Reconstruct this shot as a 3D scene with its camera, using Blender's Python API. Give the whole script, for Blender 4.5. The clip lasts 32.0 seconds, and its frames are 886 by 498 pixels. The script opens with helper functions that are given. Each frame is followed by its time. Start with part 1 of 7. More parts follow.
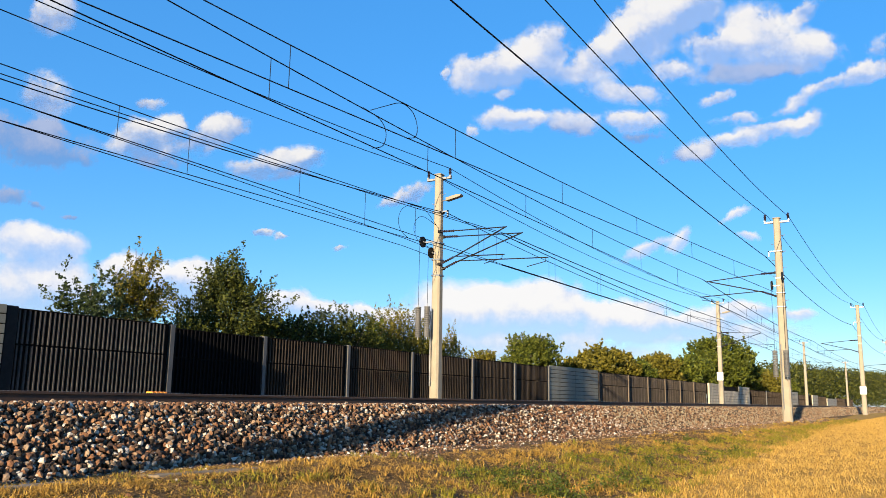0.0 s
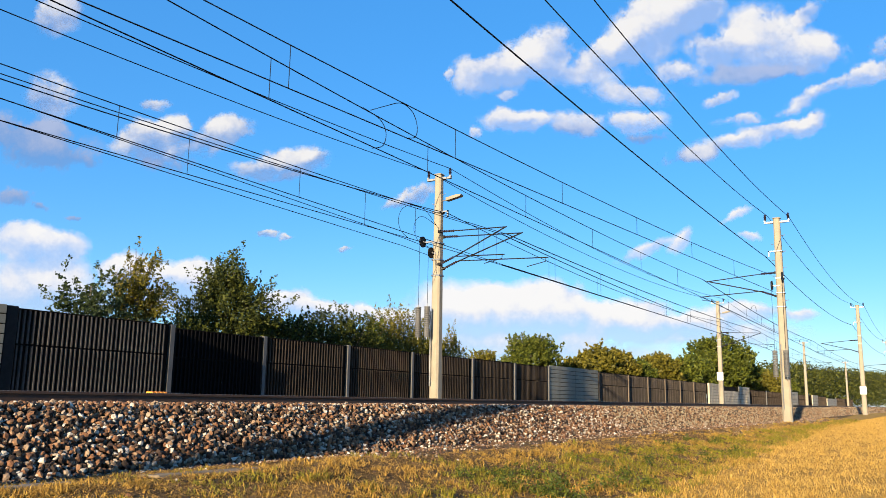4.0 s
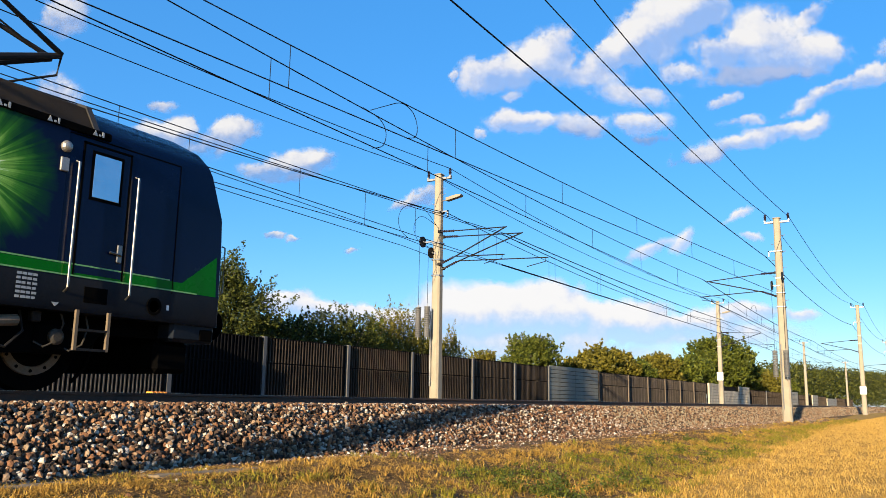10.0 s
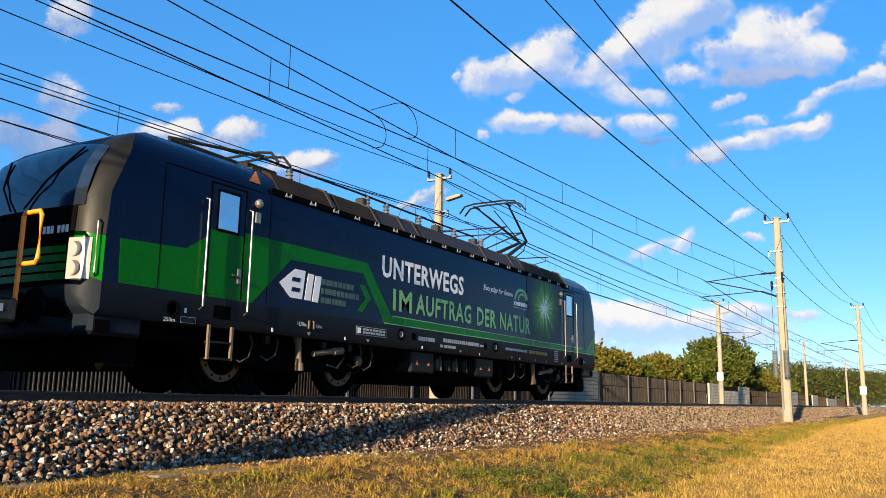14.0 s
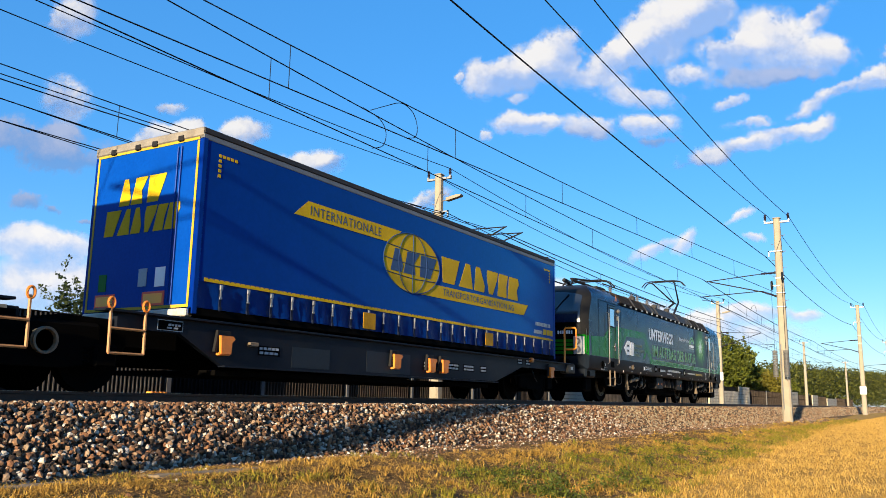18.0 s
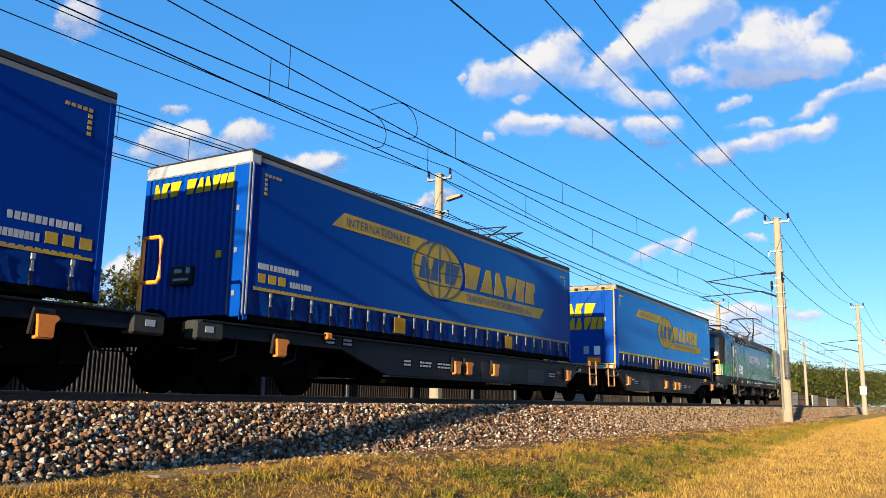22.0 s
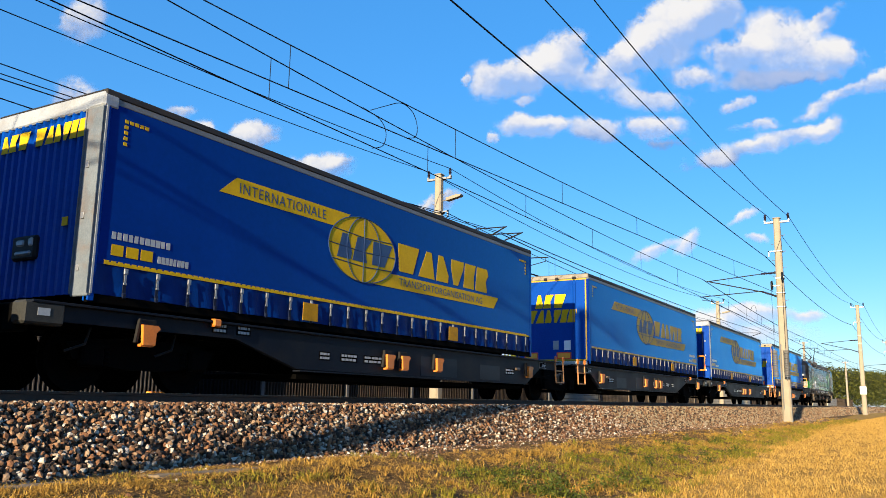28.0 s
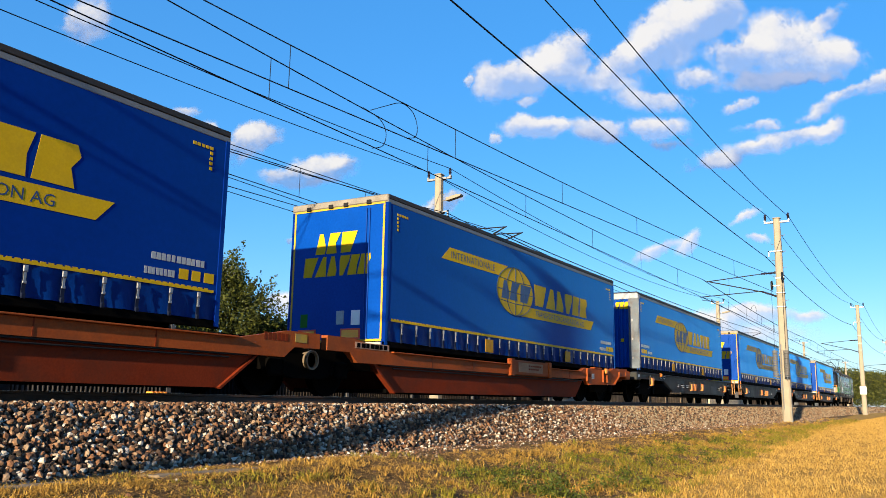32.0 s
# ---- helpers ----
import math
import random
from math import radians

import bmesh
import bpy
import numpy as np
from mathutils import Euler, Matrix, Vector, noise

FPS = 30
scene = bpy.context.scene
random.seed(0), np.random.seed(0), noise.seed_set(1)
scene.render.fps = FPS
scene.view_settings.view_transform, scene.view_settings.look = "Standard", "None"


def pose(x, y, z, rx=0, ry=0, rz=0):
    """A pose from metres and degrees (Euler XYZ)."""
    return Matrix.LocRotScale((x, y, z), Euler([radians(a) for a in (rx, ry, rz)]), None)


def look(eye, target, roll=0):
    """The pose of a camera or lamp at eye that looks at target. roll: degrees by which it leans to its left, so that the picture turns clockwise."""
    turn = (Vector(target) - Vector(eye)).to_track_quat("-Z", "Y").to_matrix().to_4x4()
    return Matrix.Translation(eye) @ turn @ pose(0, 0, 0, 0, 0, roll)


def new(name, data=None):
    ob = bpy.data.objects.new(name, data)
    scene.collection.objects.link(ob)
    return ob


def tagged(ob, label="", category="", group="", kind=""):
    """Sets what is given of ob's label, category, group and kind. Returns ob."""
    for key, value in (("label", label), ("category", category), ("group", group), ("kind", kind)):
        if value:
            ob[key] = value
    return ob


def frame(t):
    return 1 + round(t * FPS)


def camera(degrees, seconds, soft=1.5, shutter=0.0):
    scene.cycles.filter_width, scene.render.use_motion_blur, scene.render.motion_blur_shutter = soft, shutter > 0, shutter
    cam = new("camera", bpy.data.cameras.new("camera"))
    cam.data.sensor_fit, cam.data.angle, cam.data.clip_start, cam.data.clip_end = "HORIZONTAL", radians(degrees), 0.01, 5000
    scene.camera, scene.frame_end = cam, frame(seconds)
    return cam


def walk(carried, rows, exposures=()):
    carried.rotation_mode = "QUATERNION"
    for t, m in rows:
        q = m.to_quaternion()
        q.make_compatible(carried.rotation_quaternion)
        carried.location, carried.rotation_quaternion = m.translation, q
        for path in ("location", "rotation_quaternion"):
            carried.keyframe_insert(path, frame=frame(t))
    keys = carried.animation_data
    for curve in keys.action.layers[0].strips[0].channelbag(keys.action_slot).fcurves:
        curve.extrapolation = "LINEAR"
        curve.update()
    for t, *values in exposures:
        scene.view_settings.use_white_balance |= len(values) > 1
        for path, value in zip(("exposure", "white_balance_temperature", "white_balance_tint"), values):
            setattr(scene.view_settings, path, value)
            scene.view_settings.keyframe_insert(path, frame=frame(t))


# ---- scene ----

# ---------------------------------------------------------------- camera
EYE = Vector((0.0, 0.0, -0.019))
YAW, PITCH, ROLL = radians(58.945), radians(10.438), 0.991
AIM = Vector((math.sin(YAW) * math.cos(PITCH), math.cos(YAW) * math.cos(PITCH), math.sin(PITCH)))
cam = camera(56.98, 32.0, soft=0.85)
STAND = look(EYE, EYE + AIM * 50, ROLL)
walk(cam, [(0.0, STAND), (32.0, STAND)])

# ---------------------------------------------------------------- light
SUN_AZ, SUN_EL = radians(6.1), radians(12.4)     # travel of the light off the track, height of the sun
SUN_WAY = Vector((math.cos(SUN_AZ) * math.cos(SUN_EL), math.sin(SUN_AZ) * math.cos(SUN_EL), -math.sin(SUN_EL)))
sun = new("sun", bpy.data.lights.new("sun", "SUN"))
sun.data.energy, sun.data.angle, sun.data.color = 5.0, radians(0.53), (1.0, 0.80, 0.52)
sun.matrix_world = look((-60, -10, 30), Vector((-60, -10, 30)) + SUN_WAY)

world = bpy.data.worlds.new("sky")
scene.world = world
world.use_nodes = True
wn, wl = world.node_tree.nodes, world.node_tree.links
wn.clear()
w_out, w_bg, w_sky = wn.new("ShaderNodeOutputWorld"), wn.new("ShaderNodeBackground"), wn.new("ShaderNodeTexSky")
w_sky.sky_type, w_sky.sun_disc = "NISHITA", False
w_sky.sun_elevation = SUN_EL
w_sky.sun_rotation = math.atan2(-SUN_WAY.x, -SUN_WAY.y)
w_sky.air_density, w_sky.dust_density, w_sky.ozone_density = 1.0, 0.3, 3.0
w_hsv = wn.new("ShaderNodeHueSaturation")
w_hsv.inputs["Saturation"].default_value = 1.32
w_bg.inputs["Strength"].default_value = 0.07
wl.new(w_sky.outputs[0], w_hsv.inputs["Color"])
w_mix = wn.new("ShaderNodeMixRGB")            # the even blue of a hazy summer evening
w_mix.inputs["Fac"].default_value = 0.35
w_mix.inputs["Color2"].default_value = (0.86, 3.0, 7.4, 1)
wl.new(w_hsv.outputs[0], w_mix.inputs["Color1"])
wl.new(w_mix.outputs[0], w_bg.inputs[0])
wl.new(w_bg.outputs[0], w_out.inputs[0])
scene.view_settings.exposure = 1.45


# ---------------------------------------------------------------- materials
def node_mat(name):
    m = bpy.data.materials.new(name)
    m.use_nodes = True
    n, l = m.node_tree.nodes, m.node_tree.links
    return m, n, l, n["Principled BSDF"]


def setin(node, **kw):
    for k, v in kw.items():
        node.inputs[k.replace("_", " ")].default_value = v


def surf(name, c1, c2, rough=0.6, metal=0.0, scale=4.0, fine=60.0, bump=0.15, dirt=None, dirt_amt=0.35, stretch=(1, 1, 1),
         coat=0.0, rnd=0.0, spec=0.5, bump_dist=0.01, island=False, sheen=None):
    """A surface with two scales of variation: broad tone and fine grain, some dirt, a little relief."""
    m, n, l, b = node_mat(name)
    tc = n.new("ShaderNodeTexCoord")
    mp = n.new("ShaderNodeMapping")
    mp.inputs["Scale"].default_value = stretch
    l.new(tc.outputs["Object"], mp.inputs["Vector"])
    na, nb = n.new("ShaderNodeTexNoise"), n.new("ShaderNodeTexNoise")
    setin(na, Scale=scale, Detail=5.0, Roughness=0.6)
    setin(nb, Scale=fine, Detail=4.0, Roughness=0.65)
    l.new(mp.outputs[0], na.inputs["Vector"])
    l.new(mp.outputs[0], nb.inputs["Vector"])
    add = n.new("ShaderNodeMath")
    add.operation = "MULTIPLY_ADD"
    add.inputs[1].default_value = 0.5
    l.new(nb.outputs["Fac"], add.inputs[0])
    half = n.new("ShaderNodeMath")
    half.operation = "MULTIPLY"
    half.inputs[1].default_value = 0.5
    l.new(na.outputs["Fac"], half.inputs[0])
    l.new(half.outputs[0], add.inputs[2])
    rp = n.new("ShaderNodeValToRGB")
    rp.color_ramp.elements[0].position, rp.color_ramp.elements[1].position = 0.36, 0.64
    rp.color_ramp.elements[0].color, rp.color_ramp.elements[1].color = (*c1, 1), (*c2, 1)
    l.new(add.outputs[0], rp.inputs[0])
    col = rp.outputs[0]
    if rnd:
        src = n.new("ShaderNodeNewGeometry").outputs["Random Per Island"] if island else n.new("ShaderNodeObjectInfo").outputs["Random"]
        hs = n.new("ShaderNodeHueSaturation")
        mr = n.new("ShaderNodeMapRange")
        setin(mr, To_Min=1.0 - rnd, To_Max=1.0 + rnd)
        l.new(src, mr.inputs["Value"])
        l.new(mr.outputs[0], hs.inputs["Value"])
        l.new(col, hs.inputs["Color"])
        col = hs.outputs[0]
    if dirt:
        nd = n.new("ShaderNodeTexNoise")
        setin(nd, Scale=scale * 0.6, Detail=8.0, Roughness=0.7)
        l.new(tc.outputs["Object"], nd.inputs["Vector"])
        dr = n.new("ShaderNodeValToRGB")
        dr.color_ramp.elements[0].position, dr.color_ramp.elements[1].position = 0.48, 0.72
        dr.color_ramp.elements[1].color = (dirt_amt, dirt_amt, dirt_amt, 1)
        dr.color_ramp.elements[0].color = (0, 0, 0, 1)
        l.new(nd.outputs["Fac"], dr.inputs[0])
        mx = n.new("ShaderNodeMixRGB")
        mx.inputs["Color2"].default_value = (*dirt, 1)
        l.new(dr.outputs[0], mx.inputs["Fac"])
        l.new(col, mx.inputs["Color1"])
        col = mx.outputs[0]
    l.new(col, b.inputs["Base Color"])
    rr = n.new("ShaderNodeMapRange")
    setin(rr, To_Min=max(0.03, rough - 0.12), To_Max=min(1.0, rough + 0.12))
    l.new(na.outputs["Fac"], rr.inputs["Value"])
    l.new(rr.outputs[0], b.inputs["Roughness"])
    b.inputs["Metallic"].default_value = metal
    b.inputs["Specular IOR Level"].default_value = spec
    b.inputs["Coat Weight"].default_value = coat
    b.inputs["Coat Roughness"].default_value = 0.08
    if sheen:            # tinted sheen stands in for blue sky mirrored at a glancing view
        b.inputs["Sheen Weight"].default_value, b.inputs["Sheen Roughness"].default_value = 0.55, 0.4
        b.inputs["Sheen Tint"].default_value = (*sheen, 1)
    if bump:
        bp = n.new("ShaderNodeBump")
        setin(bp, Strength=bump, Distance=bump_dist)
        l.new(nb.outputs["Fac"], bp.inputs["Height"])
        l.new(bp.outputs[0], b.inputs["Normal"])
    return m


def stone_mat(name, pale, gain):
    """Broken ballast: rust brown, grey and pale chips."""
    m, n, l, b = node_mat(name)
    geo = n.new("ShaderNodeNewGeometry")
    rp = n.new("ShaderNodeValToRGB")
    e = rp.color_ramp.elements
    # the near-black low end stands for shaded gaps among the chips
    e[0].color, e[1].color = (0.008, 0.005, 0.003, 1), (*pale, 1)
    for p, c in ((0.2, (0.045, 0.022, 0.012, 1)), (0.42, (0.14, 0.060, 0.025, 1)), (0.62, (0.20, 0.105, 0.052, 1)), (0.80, (0.22, 0.155, 0.098, 1)), (0.92, tuple(0.55 * q for q in pale) + (1,))):
        e.new(p).color = (*(q * g for q, g in zip(c[:3], gain)), 1)
    l.new(geo.outputs["Random Per Island"], rp.inputs[0])
    tc, ns, mx = n.new("ShaderNodeTexCoord"), n.new("ShaderNodeTexNoise"), n.new("ShaderNodeMixRGB")
    setin(ns, Scale=35.0, Detail=4.0, Roughness=0.7)
    l.new(tc.outputs["Object"], ns.inputs["Vector"])
    mx.blend_type = "MULTIPLY"
    mx.inputs["Fac"].default_value = 0.7
    l.new(rp.outputs[0], mx.inputs["Color1"])
    cr = n.new("ShaderNodeValToRGB")
    cr.color_ramp.elements[0].color, cr.color_ramp.elements[0].position, cr.color_ramp.elements[1].position = (0.35, 0.3, 0.27, 1), 0.35, 0.6
    l.new(ns.outputs["Fac"], cr.inputs[0])
    l.new(cr.outputs[0], mx.inputs["Color2"])
    l.new(mx.outputs[0], b.inputs["Base Color"])
    setin(b, Roughness=0.9)
    bp = n.new("ShaderNodeBump")
    setin(bp, Strength=0.4, Distance=0.01)
    l.new(ns.outputs["Fac"], bp.inputs["Height"])
    l.new(bp.outputs[0], b.inputs["Normal"])
    return m


def ground_mat():
    """Dry grass, sand and earth, mown stubble on the field side."""
    m, n, l, b = node_mat("earth_and_dry_grass")
    tc = n.new("ShaderNodeTexCoord")
    sep = n.new("ShaderNodeSeparateXYZ")
    l.new(tc.outputs["Object"], sep.inputs[0])
    cols = []
    # the bank's dark tone also holds shadow pockets among the grass
    for sc, ca, cb in ((1.3, (0.21, 0.125, 0.052), (0.045, 0.029, 0.012)), (2.4, (0.44, 0.27, 0.07), (0.25, 0.145, 0.035))):
        na, nb = n.new("ShaderNodeTexNoise"), n.new("ShaderNodeTexNoise")
        setin(na, Scale=sc, Detail=6.0, Roughness=0.65)
        setin(nb, Scale=40.0, Detail=6.0, Roughness=0.7)
        l.new(tc.outputs["Object"], na.inputs["Vector"])
        l.new(tc.outputs["Object"], nb.inputs["Vector"])
        mx = n.new("ShaderNodeMixRGB")
        mx.inputs["Fac"].default_value = 0.5
        l.new(na.outputs["Fac"], mx.inputs["Color1"])
        l.new(nb.outputs["Fac"], mx.inputs["Color2"])
        rp = n.new("ShaderNodeValToRGB")
        rp.color_ramp.elements[0].position, rp.color_ramp.elements[1].position = 0.4, 0.62
        rp.color_ramp.elements[0].color, rp.color_ramp.elements[1].color = (*cb, 1), (*ca, 1)
        l.new(mx.outputs[0], rp.inputs[0])
        cols.append(rp.outputs[0])
        last = nb
    # the field's edge wavers along the strip
    ns = n.new("ShaderNodeTexNoise")
    setin(ns, Scale=0.7, Detail=4.0)
    l.new(tc.outputs["Object"], ns.inputs["Vector"])
    ad = n.new("ShaderNodeMath")
    ad.operation = "MULTIPLY_ADD"
    ad.inputs[1].default_value = 1.4
    l.new(ns.outputs["Fac"], ad.inputs[0])
    l.new(sep.outputs["Y"], ad.inputs[2])
    sx = n.new("ShaderNodeMath")
    sx.operation = "MULTIPLY_ADD"
    sx.inputs[1].default_value = -0.05
    l.new(sep.outputs["X"], sx.inputs[0])
    l.new(ad.outputs[0], sx.inputs[2])
    mr = n.new("ShaderNodeMapRange")
    setin(mr, From_Min=3.25, From_Max=3.6, To_Min=1.0, To_Max=0.0)
    l.new(sx.outputs[0], mr.inputs["Value"])
    mf = n.new("ShaderNodeMixRGB")
    l.new(mr.outputs[0], mf.inputs["Fac"])
    l.new(cols[0], mf.inputs["Color1"])
    l.new(cols[1], mf.inputs["Color2"])
    l.new(mf.outputs[0], b.inputs["Base Color"])
    b.inputs["Roughness"].default_value = 0.95
    b.inputs["Specular IOR Level"].default_value = 0.1
    bp = n.new("ShaderNodeBump")
    setin(bp, Strength=0.8, Distance=0.04)
    l.new(last.outputs["Fac"], bp.inputs["Height"])
    l.new(bp.outputs[0], b.inputs["Normal"])
    return m


def leaf_mat(name, c1, c2):
    m, n, l, b = node_mat(name)
    g = n.new("ShaderNodeNewGeometry")
    rp = n.new("ShaderNodeValToRGB")
    rp.color_ramp.elements[0].color, rp.color_ramp.elements[1].color = (*c1, 1), (*c2, 1)
    l.new(g.outputs["Random Per Island"], rp.inputs[0])
    l.new(rp.outputs[0], b.inputs["Base Color"])
    b.inputs["Roughness"].default_value = 0.6
    b.inputs["Specular IOR Level"].default_value = 0.25
    tr = n.new("ShaderNodeBsdfTranslucent")
    l.new(rp.outputs[0], tr.inputs[0])
    mx = n.new("ShaderNodeMixShader")
    mx.inputs[0].default_value = 0.3
    l.new(b.outputs[0], mx.inputs[1])
    l.new(tr.outputs[0], mx.inputs[2])
    l.new(mx.outputs[0], n["Material Output"].inputs[0])
    return m


def cloud_mat(name, puffs, seed, base, lift, cut, top):
    """A far glowing layer of clouds: soft lobes broken up by noise, sunlit crowns and bluish undersides put into the
    colour; clear air between.
    """
    m, n, l, b = node_mat(name)
    n.remove(b)
    tc = n.new("ShaderNodeTexCoord")
    wob = n.new("ShaderNodeTexNoise")
    setin(wob, Scale=0.008, Detail=7.0, Roughness=0.62)
    off = n.new("ShaderNodeVectorMath")
    off.inputs[1].default_value = (seed, seed * 0.7, 0)
    l.new(tc.outputs["Object"], off.inputs[0])
    l.new(off.outputs[0], wob.inputs["Vector"])
    cen = n.new("ShaderNodeVectorMath")
    cen.operation = "MULTIPLY_ADD"
    cen.inputs[1].default_value = (110, 96, 0)
    l.new(wob.outputs["Color"], cen.inputs[0])
    l.new(tc.outputs["Object"], cen.inputs[2])
    sh = n.new("ShaderNodeVectorMath")
    sh.inputs[1].default_value = (-55, -48, 0)
    l.new(cen.outputs[0], sh.inputs[0])
    total, crown = None, None
    for cx, cy, rx, ry, turn, weight in puffs:
        mp = n.new("ShaderNodeMapping")
        mp.vector_type = "TEXTURE"
        mp.inputs["Location"].default_value = ((cx - 784) * KPX, (441 - cy) * KPX, 0)
        mp.inputs["Rotation"].default_value = (0, 0, radians(turn))
        mp.inputs["Scale"].default_value = (rx * 1.45 * KPX, ry * 1.6 * KPX, 1000)
        l.new(sh.outputs[0], mp.inputs["Vector"])
        gr = n.new("ShaderNodeTexGradient")
        gr.gradient_type = "SPHERICAL"
        l.new(mp.outputs[0], gr.inputs[0])
        wt = n.new("ShaderNodeMath")
        wt.operation = "MULTIPLY"
        wt.inputs[1].default_value = weight
        l.new(gr.outputs["Fac"], wt.inputs[0])
        sp = n.new("ShaderNodeSeparateXYZ")
        l.new(mp.outputs[0], sp.inputs[0])
        pr = n.new("ShaderNodeMath")
        pr.operation = "MULTIPLY"
        l.new(wt.outputs[0], pr.inputs[0])
        l.new(sp.outputs["Y"], pr.inputs[1])
        if total is None:
            total, crown = wt.outputs[0], pr.outputs[0]
        else:
            a1, a2 = n.new("ShaderNodeMath"), n.new("ShaderNodeMath")
            a1.operation = "SMOOTH_MAX"
            a1.inputs[2].default_value = 0.15
            a2.operation = "ADD"
            l.new(total, a1.inputs[0])
            l.new(wt.outputs[0], a1.inputs[1])
            l.new(crown, a2.inputs[0])
            l.new(pr.outputs[0], a2.inputs[1])
            total, crown = a1.outputs[0], a2.outputs[0]
    fb = n.new("ShaderNodeTexNoise")
    setin(fb, Scale=0.0085, Detail=10.0, Roughness=0.6, Lacunarity=2.1)
    l.new(off.outputs[0], fb.inputs["Vector"])
    den = n.new("ShaderNodeMath")
    den.operation = "MULTIPLY_ADD"
    den.inputs[1].default_value = 1.5
    l.new(fb.outputs["Fac"], den.inputs[0])
    l.new(total, den.inputs[2])
    al = n.new("ShaderNodeMapRange")
    al.interpolation_type = "SMOOTHSTEP"
    setin(al, From_Min=cut, From_Max=cut + 0.34)
    l.new(den.outputs[0], al.inputs["Value"])
    # no cloud where no lobe reaches
    gate = n.new("ShaderNodeMapRange")
    setin(gate, From_Min=0.13, From_Max=0.38)
    l.new(total, gate.inputs["Value"])
    ga = n.new("ShaderNodeMath")
    ga.operation = "MULTIPLY"
    l.new(al.outputs[0], ga.inputs[0])
    l.new(gate.outputs[0], ga.inputs[1])
    # the ramp paints low sun on the crowns and sky blue on the undersides
    tone = n.new("ShaderNodeMath")
    tone.operation = "MULTIPLY_ADD"
    tone.inputs[1].default_value = 0.9
    l.new(fb.outputs["Fac"], tone.inputs[0])
    l.new(crown, tone.inputs[2])
    rp = n.new("ShaderNodeValToRGB")
    rp.color_ramp.elements[0].position, rp.color_ramp.elements[1].position = 0.26, 0.74
    rp.color_ramp.elements[0].color, rp.color_ramp.elements[1].color = (*base, 1), (*top, 1)
    l.new(tone.outputs[0], rp.inputs[0])
    em, tp, mix = n.new("ShaderNodeEmission"), n.new("ShaderNodeBsdfTransparent"), n.new("ShaderNodeMixShader")
    em.inputs["Strength"].default_value = lift
    l.new(rp.outputs[0], em.inputs[0])
    thin = n.new("ShaderNodeMapRange")
    setin(thin, From_Min=0.22, From_Max=0.62, To_Min=0.58, To_Max=0.98)
    l.new(tone.outputs[0], thin.inputs["Value"])
    op = n.new("ShaderNodeMath")
    op.operation = "MULTIPLY"
    l.new(ga.outputs[0], op.inputs[0])
    l.new(thin.outputs[0], op.inputs[1])
    l.new(op.outputs[0], mix.inputs[0])
    l.new(tp.outputs[0], mix.inputs[1])
    l.new(em.outputs[0], mix.inputs[2])
    l.new(mix.outputs[0], n["Material Output"].inputs[0])
    return m


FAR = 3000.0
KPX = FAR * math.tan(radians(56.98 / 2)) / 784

M_GROUND = ground_mat()
# Bed colour set darker to deepen the shade between its stones.
M_BALLAST = surf("ballast_bed", (0.030, 0.019, 0.012), (0.10, 0.068, 0.044), 0.95, scale=6, fine=30, bump=1.0, bump_dist=0.05)
M_STONE = stone_mat("ballast_stone", (0.60, 0.53, 0.44), (1.15, 1.18, 1.2))
M_STONEBROWN = stone_mat("brown_ballast_stone", (0.36, 0.27, 0.185), (1.25, 1.5, 1.6))
M_RAIL = surf("rusty_rail_side", (0.030, 0.016, 0.011), (0.070, 0.036, 0.022), 0.8, scale=5, fine=60, bump=0.3)
M_RAILTOP = surf("polished_rail_head", (0.35, 0.33, 0.31), (0.5, 0.48, 0.46), 0.3, metal=1.0, scale=8, fine=80, bump=0.05)
M_SLEEPER = surf("concrete_sleeper", (0.24, 0.22, 0.19), (0.36, 0.33, 0.29), 0.9, scale=5, fine=70, dirt=(0.16, 0.1, 0.06))
M_WOOD = surf("weathered_fence_wood", (0.026, 0.020, 0.016), (0.070, 0.054, 0.042), 0.9, scale=1.2, fine=30, stretch=(6, 6, 0.6), bump=0.5, rnd=0.35, island=True, spec=0.1)
M_WOODGREY = surf("dark_grey_fence_wood", (0.045, 0.041, 0.039), (0.105, 0.096, 0.088), 0.9, scale=1.2, fine=30, stretch=(6, 6, 0.6), bump=0.5, spec=0.1)
# Fence wood coloured near black for the shade on the set-back section.
M_WOODSHADE = surf("shade_black_fence_wood", (0.004, 0.004, 0.005), (0.012, 0.011, 0.012), 0.9, scale=1.2, fine=30, stretch=(6, 6, 0.6), bump=0.5, spec=0.06)
M_CONCGREY = surf("grey_green_concrete", (0.15, 0.148, 0.12), (0.24, 0.23, 0.185), 0.9, scale=1.6, fine=45, dirt=(0.10, 0.10, 0.08))
M_WOODPALE = surf("greyed_fence_wood", (0.055, 0.044, 0.034), (0.125, 0.100, 0.078), 0.9, scale=1.2, fine=30, stretch=(6, 6, 0.6), bump=0.5, rnd=0.3, island=True, spec=0.1)
# Near black, so the shade between battens is held in the board's colour.
M_WOODDARK = surf("shade_dark_backing", (0.004, 0.0035, 0.003), (0.010, 0.008, 0.007), 0.95, spec=0.1, scale=2, fine=30, stretch=(5, 5, 0.6))
M_CONC = surf("fence_concrete", (0.33, 0.285, 0.215), (0.46, 0.40, 0.30), 0.9, scale=1.6, fine=45, dirt=(0.2, 0.18, 0.15))
M_POST = surf("galvanised_fence_post", (0.07, 0.07, 0.072), (0.12, 0.118, 0.115), 0.7, metal=0.2, scale=3, fine=40)
